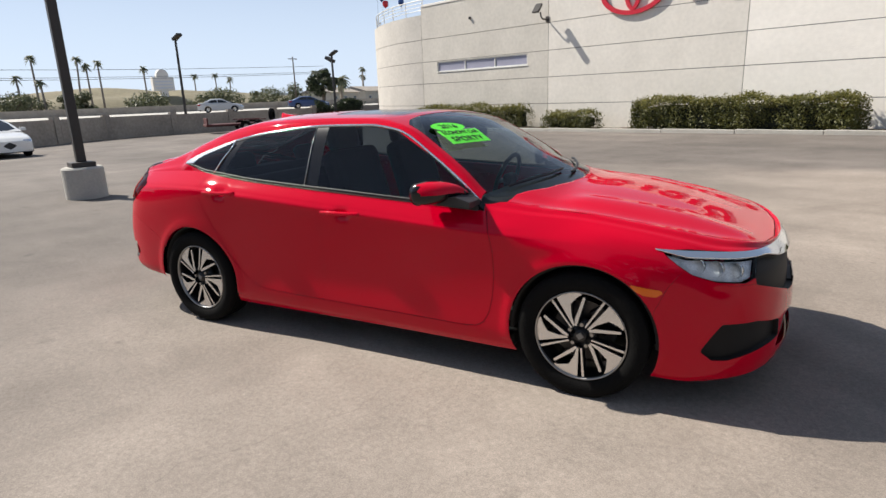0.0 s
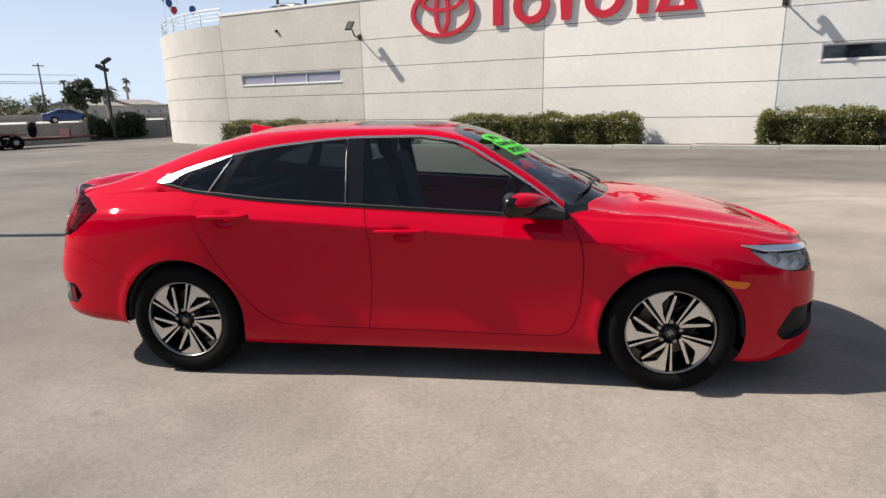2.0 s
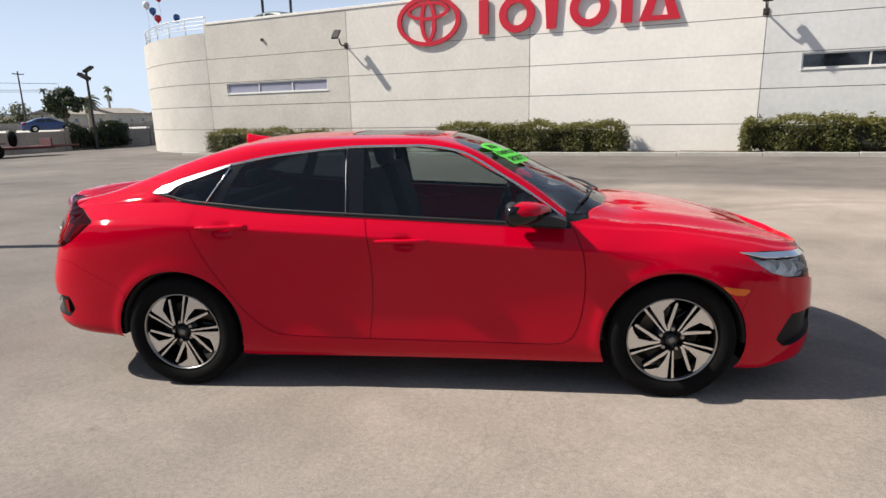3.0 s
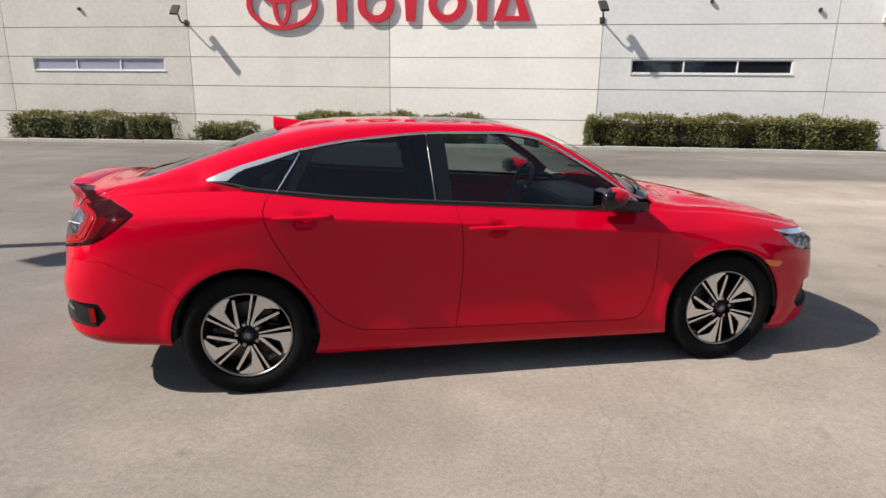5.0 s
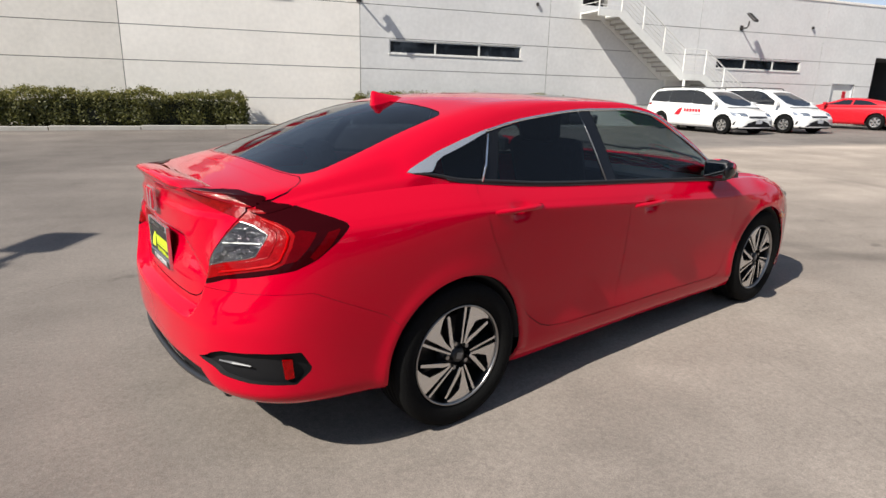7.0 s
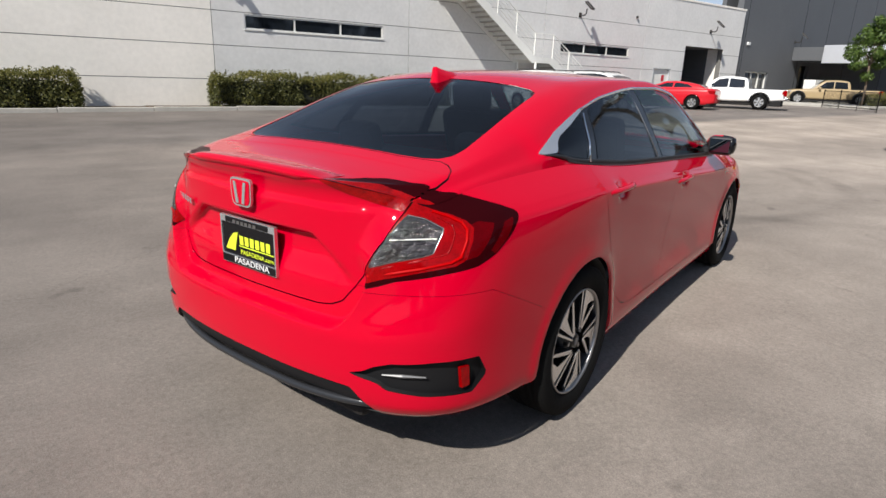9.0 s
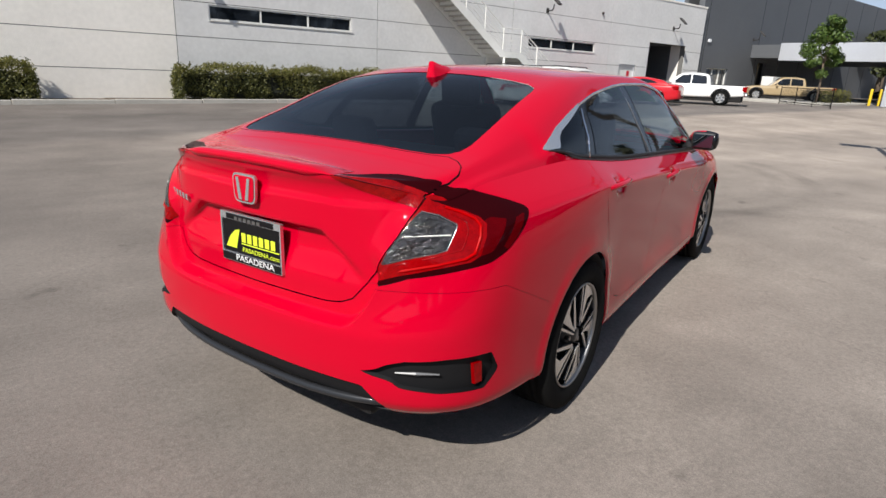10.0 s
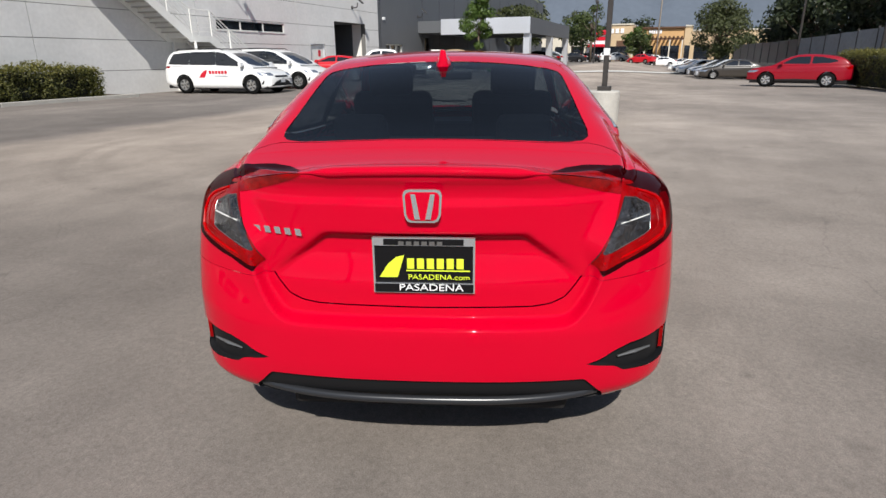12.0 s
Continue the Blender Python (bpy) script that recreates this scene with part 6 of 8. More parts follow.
for x0, y0 in ((.05, -.36), (.05, .36)):
    m = pose(x0, y0, .36)
    st = part("front_seat", box(-.26, .26, -.25, .25, .12, .26, .05, m), M["seat"], car, "black cloth front seat")
    part("seat_back", box(-.06, .08, -.24, .24, 0, .62, .05, m @ pose(-.24, 0, .22, 0, -16, 0)), M["seat"], st)
    part("headrest", box(-.05, .05, -.13, .13, 0, .18, .04, m @ pose(-.43, 0, .80, 0, -10, 0)), M["seat"], st)
bench = part("rear_bench", box(-1.05, -.55, -.62, .62, .42, .56, .05), M["seat"], car, "black cloth rear bench")
part("seat_back", box(-.08, .06, -.62, .62, 0, .58, .05, pose(-1.08, 0, .5, 0, -24, 0)), M["seat"], bench)
for y in (-.36, .36):
    part("headrest", box(-.05, .05, -.12, .12, 0, .15, .04, pose(-1.34, y, 1.0, 0, -20, 0)), M["seat"], bench)
bm = bmesh.new()
n = 28
add_tube(bm, [(.47 + .06 * math.sin(2 * math.pi * k / n), .36 + .18 * math.cos(2 * math.pi * k / n), .90 + .17 * math.sin(2 * math.pi * k / n)) for k in range(n)], .016, n=6, closed=True)
wh2 = part("steering_wheel", bm, M["black_plastic"], car, "black steering wheel", smooth=True)
part("steering_boss", box(.46, .52, .29, .43, .85, .94, .02), M["black_plastic"], wh2)
part("spoke", box(.468, .485, .19, .53, .885, .915, .005), M["satin_metal"], wh2)
part("inner_mirror", box(.40, .44, -.11, .11, 1.215, 1.275, .012), M["black_plastic"], car)


# green stickers on the windscreen
def on_screen(x, y):
    i = int(np.argmin(np.abs(TX - x)))
    return Vector((x, y, float(np.interp(abs(y), UP[i, ::-1, 1], UP[i, ::-1, 2]))))


def sticker(name, x, y, w, h, oval_=False, text="", turn=0, lift=.012):
    """A flat sticker on the glass, read from in front of the car: its top towards the roof."""
    c = on_screen(x, y)
    down = (on_screen(x + .06, y) - on_screen(x - .06, y)).normalized()
    right = (on_screen(x, y - .06) - on_screen(x, y + .06)).normalized() * -1      # towards +y
    nrm = right.cross(down * -1).normalized()
    m = Matrix.Identity(4)
    m.col[0][:3], m.col[1][:3], m.col[2][:3] = right, -down, nrm
    m.translation = c + nrm * lift
    m = m @ pose(0, 0, 0, 0, 0, -turn)
    bm = bmesh.new()
    outl = oval(w / 2, h / 2, 36) if oval_ else [(-w / 2, -h / 2), (w / 2, -h / 2), (w / 2, h / 2), (-w / 2, h / 2)]
    add_prism(bm, outl, lambda u, v, d: m @ Vector((u, v, d)), .0008)
    st = part(name, bm, M["sticker"], windscreen, "fluorescent green sticker with black words")
    words("sticker_word", text, h * .84 if not oval_ else h * .62, m @ pose(0, 0, .003) @ Matrix.Diagonal((w * .86 / (len(text) * h * .84 * .66) if not oval_ else 1.1, 1, 1, 1)), M["ink"], st)


sticker("sticker_oval", .405, -.385, .275, .105, True, "2016", 17)
sticker("sticker_strip", .483, -.385, .34, .066, False, "ECONOMY CAR", 17, .016)
sticker("sticker_strip", .545, -.412, .33, .080, False, "SPORTY", 17, .021)

# ---- planting ----


def leaf_cloud(centres, normals, size, jitter, rng_):
    """Small four-cornered leaves at the given places."""
    n = len(centres)
    a = rng_.normal(size=(n, 3)) * jitter + normals
    a /= np.linalg.norm(a, axis=1, keepdims=True)
    b = np.cross(a, rng_.normal(size=(n, 3)))
    b /= np.linalg.norm(b, axis=1, keepdims=True)
    c = np.cross(a, b)
    s = size * rng_.uniform(.6, 1.35, size=(n, 1))
    quad = np.stack([centres - b * s * .5, centres + c * s * .27, centres + b * s * .5, centres - c * s * .27], 1).reshape(-1, 3)
    faces = np.arange(4 * n).reshape(-1, 4)
    return quad, faces


def mesh_np(name, V, F, material, parent=None, label=""):
    return mesh_ob(name, V.tolist(), F.tolist(), material, parent, label)


def hedge(x0, x1, y0, y1, top, label, seed, leaves=9000, uneven=.15, sprigs=10, turn=0.0):
    r = np.random.default_rng(seed)
    thing = tagged(empty("hedge", pose((x0 + x1) / 2, (y0 + y1) / 2, gz((x0 + x1) / 2, (y0 + y1) / 2) + .06, 0, 0, turn), label, "hedge", "hedges along the wall"))
    L, Wd = (x1 - x0) / 2, (y1 - y0) / 2
    # an uneven rounded box
    n = leaves
    u, v, w = r.uniform(-1, 1, n), r.uniform(-1, 1, n), r.uniform(0, 1, n)
    face = r.choice(4, n, p=[.44, .36, .1, .1])
    lump = lambda x, k: uneven * (np.sin(x * 2.3 + seed + k) * .5 + np.sin(x * 5.1 + seed * 2 + k) * .3 + np.sin(x * 11 + k) * .2)
    X, Y, Z = L * u, Wd * v, top * w
    N = np.zeros((n, 3))
    m = face == 0                                        # front
    Y[m] = -Wd + lump(X[m], 0) * .9 - .05 * np.sin(Z[m] * 7) + .22 * (1 - Z[m] / top) ** 2 + .14 * np.abs(np.cos(X[m] * 1.9 + seed)) + .07 * np.sin(X[m] * 3.7 + Z[m] * 5.0 + seed)
    N[m] = (0, -1, .3)
    m = face == 1                                        # top
    Z[m] = top - .05 + lump(X[m], 3) + .05 * np.sin(Y[m] * 9) + .12 * np.abs(np.sin(X[m] * 1.9 + seed)) ** .6 - .05 - .5 * np.clip(np.abs(X[m]) - L + .55, 0, 1) ** 2
    N[m] = (0, -.2, 1)
    m = face == 2
    X[m] = -L + lump(Y[m], 1)
    N[m] = (-1, 0, .3)
    m = face == 3
    X[m] = L + lump(Y[m], 2)
    N[m] = (1, 0, .3)
    C = np.stack([X, Y, Z], 1)
    # round the upper edges and keep gaps
    over = np.maximum(0, Z / top - .72)
    C[:, 1] *= 1 - over * .45
    C[:, 0] *= 1 - over * .35 / max(1, L)
    C += r.normal(size=C.shape) * .055
    V, F = leaf_cloud(C, N, .075, .8, r)
    sp = []
    for _ in range(sprigs * 2):
        x, y, h = r.uniform(-L, L), r.uniform(-Wd * .7, Wd * .7), r.uniform(.05, .24)
        k = int(10 + h * 60)
        q = r.uniform(0, 1, k)
        sp.append(np.stack([x + r.normal(size=k) * .035, y + r.normal(size=k) * .035, top - .02 + q * h], 1))
    if sp:
        S = np.concatenate(sp)
        V2, F2 = leaf_cloud(S, np.tile((0, 0, 1.0), (len(S), 1)), .07, 1.0, r)
        V, F = np.concatenate([V, V2]), np.concatenate([F, F2 + len(V)])
    # leaves near the top take the paler, yellower green
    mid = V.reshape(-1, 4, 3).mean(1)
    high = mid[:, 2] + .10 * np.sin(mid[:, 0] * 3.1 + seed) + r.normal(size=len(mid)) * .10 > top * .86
    for nm, sel in (("foliage", ~high), ("top_foliage", high)):
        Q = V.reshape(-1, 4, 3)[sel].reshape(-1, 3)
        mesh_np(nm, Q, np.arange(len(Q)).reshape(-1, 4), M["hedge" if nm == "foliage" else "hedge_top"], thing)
    # a near-black solid core that backs the leaves
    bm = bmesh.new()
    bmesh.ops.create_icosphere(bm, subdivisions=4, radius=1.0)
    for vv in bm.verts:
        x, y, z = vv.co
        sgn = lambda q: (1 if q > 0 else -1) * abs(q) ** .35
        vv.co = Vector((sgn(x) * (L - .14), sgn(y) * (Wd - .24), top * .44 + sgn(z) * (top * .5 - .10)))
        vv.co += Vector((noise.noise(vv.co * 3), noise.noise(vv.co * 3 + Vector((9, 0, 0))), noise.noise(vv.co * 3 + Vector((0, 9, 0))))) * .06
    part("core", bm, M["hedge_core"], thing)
    for _ in range(int(3 + L * 2)):
        x = r.uniform(-L * .9, L * .9)
        bm = bmesh.new()
        add_rod(bm, (x, r.uniform(-.2, .2), -.12), (x + r.uniform(-.1, .1), r.uniform(-.2, .2), top * .5), .02, .012, n=5)
        part("stem", bm, M["bark"], thing)
    return thing


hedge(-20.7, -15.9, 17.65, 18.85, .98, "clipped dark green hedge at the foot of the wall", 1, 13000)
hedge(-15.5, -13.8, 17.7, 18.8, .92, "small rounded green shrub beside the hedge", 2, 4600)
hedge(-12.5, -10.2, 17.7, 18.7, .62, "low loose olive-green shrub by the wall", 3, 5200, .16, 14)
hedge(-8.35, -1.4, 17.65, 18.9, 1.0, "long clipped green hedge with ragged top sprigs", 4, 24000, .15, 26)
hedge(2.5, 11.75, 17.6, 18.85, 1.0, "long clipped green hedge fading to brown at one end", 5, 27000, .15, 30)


def tree(x, y, h, crown_r, crown_h, trunk_r, label, material, seed, leaves=5000, leaf=.16, group="", base=None, clumps=26, lean=0.0):
    r = np.random.default_rng(seed)
    base = gz(x, y) if base is None else base
    thing = tagged(empty("tree", pose(x, y, base), label, "tree", group))
    bm = bmesh.new()
    trunk_top = h - crown_h * .75
    pts = [(0, 0, -.2), (r.normal() * .04, r.normal() * .04, trunk_top * .5), (lean + r.normal() * .06, r.normal() * .06, trunk_top)]
    add_tube(bm, pts, [trunk_r * 1.25, trunk_r, trunk_r * .8], n=8)
    cs = []
    for k in range(clumps):
        a, q, w = r.uniform(0, 2 * math.pi), math.sqrt(r.uniform(0, 1)), r.uniform(-1, 1)
        rad = crown_r * q * math.sqrt(max(.05, 1 - w * w)) * .86
        cs.append((lean + rad * math.cos(a), rad * math.sin(a), h - crown_h / 2 + w * crown_h * .42))
    for c in cs[:9]:
        m = [(a + b) / 2 for a, b in zip(pts[-1], c)]
        add_tube(bm, [pts[-1], (m[0] * .9 + pts[-1][0] * .1, m[1], m[2] - .05 * h * .2), c], [trunk_r * .55, trunk_r * .3, trunk_r * .1], n=5)
    part("trunk", bm, M["bark"], thing, smooth=True)
    per = leaves // clumps
    C, N = [], []
    for c in cs:
        d = r.normal(size=(per, 3))
        d /= np.linalg.norm(d, axis=1, keepdims=True)
        s = crown_r * r.uniform(.22, .40) * np.array([1, 1, .8])
        C.append(np.array(c) + d * s * r.uniform(.55, 1.08, size=(per, 1)))
        N.append(d + np.array([0, 0, .4]))
    V, F = leaf_cloud(np.concatenate(C), np.concatenate(N), leaf, .6, r)
    mesh_np("crown", V, F, material, thing)
    return thing


def palm(x, y, h, label, seed, fronds=22, length=1.6, base=0.0, r0=.16, group="palms"):
    r = np.random.default_rng(seed)
    thing = tagged(empty("palm_tree", pose(x, y, base), label, "palm tree", group))
    bm = bmesh.new()
    bx, by = r.normal() * .02 * h, r.normal() * .02 * h
    add_tube(bm, [(0, 0, -.3), (bx * .4, by * .4, h * .5), (bx, by, h)], [r0 * 1.3, r0, r0 * .85], n=7)
    part("trunk", bm, M["palm_bark"], thing, smooth=True)
    V, F = [], []
    for k in range(fronds):
        a, e = 2 * math.pi * k / fronds + r.uniform(-.2, .2), r.uniform(-.75, 1.1)
        d = np.array([math.cos(a), math.sin(a), 0])
        side = np.array([-math.sin(a), math.cos(a), 0])
        prev = None
        for j in range(7):
            q = j / 6
            p = np.array([bx, by, h]) + d * length * q * math.cos(e * .8) + np.array([0, 0, length * (math.sin(e) * q - .75 * q * q)])
            w = length * .17 * math.sin(math.pi * min(1, q * .92 + .08)) + .01
            for sg in (-1, 1):
                if prev is not None:
                    i0 = len(V)
                    V += [prev, p, p + side * sg * w - np.array([0, 0, w * .6]), prev + side * sg * w * .9 - np.array([0, 0, w * .6])]
                    F.append((i0, i0 + 1, i0 + 2, i0 + 3))
            prev = p
    mesh_ob("crown", V, F, M["palm"], thing)
    return thing

# ---- parked vehicles: x ahead, y to the left ----
def flat_mat(name, color):
    return mat(name, color, 0.35, coat=0.8, spec=0.3)


PAINT = dict(white=M["white_paint"], red=flat_mat("bright_red_paint", (0.55, 0.01, 0.02)), maroon=flat_mat("deep_red_paint", (0.27, 0.002, 0.012)), tan=flat_mat("sand_paint", (0.36, 0.27, 0.15)),
             bronze=flat_mat("bronze_paint", (0.045, 0.038, 0.032)), silver=flat_mat("silver_paint", (0.45, 0.46, 0.48)), black=flat_mat("black_paint", (0.015, 0.015, 0.017)), blue=flat_mat("blue_paint", (0.03, 0.06, 0.16)),
             green=flat_mat("grey_green_paint", (0.16, 0.20, 0.18)))


def small_wheel(parent, x, y, r, s):
    bm = bmesh.new()
    add_lathe(bm, [(r * .62, -.1), (r * .9, -.1), (r, -.07), (r, .07), (r * .9, .1), (r * .62, .1)], 24, "Y")
    bmesh.ops.recalc_face_normals(bm, faces=bm.faces)
    wh = part("wheel", bm, M["rubber"], parent, "black tyre on an alloy rim", smooth=True)
    bm = bmesh.new()
    add_lathe(bm, [(r * .63, -.092), (r * .56, -.085), (r * .55, -.03), (0, -.03)], 24, "Y")
    rim = part("rim", bm, M["rim_grey"], wh)
    for k in range(6):
        bm = bmesh.new()
        a = 2 * math.pi * k / 6
        add_prism(bm, [(r * .08, -r * .09), (r * .6, -r * .12), (r * .6, r * .12), (r * .08, r * .09)], lambda u, v, w: Vector((u * math.cos(a) - v * math.sin(a), -.088 + w, u * math.sin(a) + v * math.cos(a))), .02)
        part("spoke", bm, M["satin_metal"], rim)
    wh.matrix_basis = pose(x, y, r, 0, 20, 0 if s < 0 else 180)


def vehicle(name, label, category, paint, W, low_top, low_bot, axles, wheel_r, roof, belt_in, roof_in, side_glass, front_glass, rear_glass, group="", lamps=None, pillar_dark=True):
    """A parked car from its side outlines. low_top, low_bot, roof: (x, z) knots from the tail to the nose."""
    thing = tagged(empty(name), label, category, group)
    x0, x1 = low_top[0][0], low_top[-1][0]
    hw = W / 2
    n = 90
    q = np.linspace(0, 1, n)
    xs_ = x0 + (x1 - x0) * (.5 - .5 * np.cos(math.pi * q)) * .5 + (x1 - x0) * q * .5
    zt = pchip(*zip(*low_top), xs_)
    zb = pchip(*zip(*low_bot), xs_)
    Lh = (x1 - x0) / 2
    t = (xs_ - (x0 + x1) / 2) / Lh
    w = hw * (1 - .05 * t ** 2 - .16 * np.abs(t) ** 9)
    rows = [(.92, 0), (.985, .10), (1, .30), (1, .55), (.985, .80), (.945, .93), (.89, 1.0)]
    P = np.zeros((n, 30, 3))
    fr = np.linspace(0, 1, 22)
    for i in range(n):
        P[i, :22, 0] = xs_[i]
        P[i, :22, 1] = w[i] * pchip([r[1] for r in rows], [r[0] for r in rows], fr)
        P[i, :22, 2] = zb[i] + (zt[i] - zb[i]) * fr
        yy = P[i, 21, 1] * np.linspace(1, 0, 9)[1:]
        P[i, 22:, 0], P[i, 22:, 1] = xs_[i], yy
        P[i, 22:, 2] = zt[i] + .03 * (1 - (yy / P[i, 21, 1]) ** 2)
    # close tail and nose by drawing the end columns in
    first, last = P[0].copy(), P[-1].copy()
    for k, (src, dx) in enumerate(((first, -.03), (last, .03))):
        src[:, 1] *= .0
        src[:, 0] += dx
    P = np.concatenate([first[None], P, last[None]])
    sk = Skin(P)
    for ax in axles:
        sk.take(lambda x, y, z: np.maximum(np.hypot(x - ax, z - wheel_r) - wheel_r * 1.16, .3 * hw - y))
    got = {}
    for nm, phi, mt in (lamps or ()):
        got[nm] = (sk.take(phi), mt)
    panel("body", sk, sk.polys, PAINT[paint], joined=True, rim=0, parent=thing)
    for nm, (pp, mt) in got.items():
        panel(nm, sk, pp, M[mt], rim=0, parent=thing)
    # cabin
    cx = np.linspace(roof[0][0], roof[-1][0], 60)
    rz = pchip(*zip(*roof), cx)
    bz = np.interp(cx, xs_, zt) - .01
    top = max(rz) - min(bz)
    U = np.zeros((60, 26, 3))
    for i in range(60):
        h = max(rz[i] - bz[i], .01)
        yb = float(np.interp(cx[i], xs_, w)) * belt_in
        yr = yb - (yb - hw * roof_in) * min(1, h / top)
        ks = [(yb, bz[i]), ((yb + yr) / 2 + .01, bz[i] + h * .48), (yr, bz[i] + h * .90), (yr * .86, bz[i] + h * .975), (yr * .5, bz[i] + h), (0, bz[i] + h + .01)]
        sl = arc_len(ks)
        ww = np.linspace(0, sl[-1], 26)
        U[i, :, 0], U[i, :, 1], U[i, :, 2] = cx[i], pchip(sl, [k[0] for k in ks], ww), pchip(sl, [k[1] for k in ks], ww)
    cb = Skin(U)
    sg = [cb.take(seen_from_side(g, .25 * hw)) for g in side_glass]
    fg = cb.take(seen_from_above(front_glass)) if front_glass else []
    rg = cb.take(seen_from_above(rear_glass)) if rear_glass else []
    panel("roof", cb, cb.polys, PAINT[paint], joined=True, rim=0, parent=thing)
    for g in sg:
        panel("side_window", cb, g, M["window_glass"], "dark tinted glass", rim=0, parent=thing)
    if fg:
        panel("windscreen", cb, fg, M["window_glass"], "dark glass", joined=True, rim=0, parent=thing)
    if rg:
        panel("rear_window", cb, rg, M["window_glass"], "dark glass", joined=True, rim=0, parent=thing)
    for ax in axles:
        for s in (1, -1):
            small_wheel(thing, ax, s * (hw - .115), wheel_r, s)
    part("underside", box(x0 + .15, x1 - .15, -hw * .86, hw * .86, .2, max(.3, min(z for _, z in low_bot) + .1)), M["dark_gap"], thing)
    for s in (1, -1):
        bx = roof[-1][0] - .42
        part("door_mirror", box(bx - .06, bx + .06, min(s * hw * .96, s * (hw + .17)), max(s * hw * .96, s * (hw + .17)), zt.max() - .02, zt.max() + .12, .02), PAINT[paint] if paint != "black" else M["gloss_black"], thing)
    return thing


def sedan(paint, label, L=4.75, H=1.44, category="car", group="", suv=False):
    k = L / 4.75
    b = .0 if not suv else .14
    low_top = [(-2.4 * k, .92 + b), (-2.2 * k, .99 + b), (-1.4 * k, .99 + b), (0, .96 + b), (.9 * k, .95 + b), (1.6 * k, .86 + b), (2.15 * k, .74 + b), (2.35 * k, .62 + b)]
    low_bot = [(-2.4 * k, .34 + b * .6), (-1.9 * k, .24 + b * .6), (0, .2 + b * .6), (1.8 * k, .2 + b * .6), (2.35 * k, .24 + b * .6)]
    if suv:
        roof = [(-2.30 * k, 1.12), (-2.10 * k, 1.34), (-1.80 * k, H - .14), (-1.3 * k, H - .05), (-.5 * k, H), (.05 * k, H - .02), (.38 * k, H - .11), (1.16 * k, 1.09)]
        sg = [[(-1.78 * k, 1.28), (-1.60 * k, H - .26), (-1.0 * k, H - .13), (-.62 * k, H - .11), (-.60 * k, 1.16), (-1.4 * k, 1.19)], [(-.53 * k, 1.15), (-.53 * k, H - .11), (.0, H - .12), (.26 * k, H - .18), (.75 * k, 1.16)]]
        rgl = [(-1.8 * k, -.1), (-1.8 * k, .5), (-2.1 * k, .55), (-2.16 * k, -.1)]
    else:
        roof = [(-1.95 * k, .99), (-1.5 * k, 1.20), (-1.0 * k, H - .05), (-.4 * k, H), (.1 * k, H - .02), (.4 * k, H - .13), (1.15 * k, .96)]
        sg = [[(-1.35 * k, 1.04), (-1.0 * k, H - .14), (-.6 * k, H - .09), (-.38 * k, H - .085), (-.36 * k, 1.02)], [(-.30 * k, 1.02), (-.30 * k, H - .085), (.05 * k, H - .10), (.32 * k, H - .20), (.80 * k, 1.0)]]
        rgl = [(-1.05 * k, -.1), (-1.05 * k, .48), (-1.75 * k, .56), (-1.8 * k, -.1)]
    fgl = [(.2 * k, -.1), (.22 * k, .45), (.5 * k, .56), (.95 * k, .66), (1.06 * k, .4), (1.1 * k, -.1)]
    lamps = [("headlamp", seen_from_side([(1.75 * k, .72 + b), (2.6, .66 + b), (2.6, .56 + b), (1.95 * k, .60 + b)], .45), "lens_clear"),
             ("tail_lamp", seen_from_side([(-2.6, .74 + b), (-2.6, .92 + b), (-2.02 * k, .93 + b), (-2.18 * k, .76 + b)], .4), "lens_red"),
             ("grille", lambda x, y, z: np.maximum(np.maximum(2.18 * k - x, y - .42), np.maximum(.34 + b - z, z - .60 - b)), "black_plastic")]
    if suv:
        lamps.append(("lower_cladding", lambda x, y, z: z - .43 + .03 * np.abs(x) / k, "black_plastic"))
    return vehicle("suv" if suv else "sedan", label, category, paint, 1.82 if not suv else 1.85, low_top, low_bot, (-1.38 * k, 1.40 * k), .335 if not suv else .365, roof, .92, .62, sg, fgl, rgl, group, lamps)


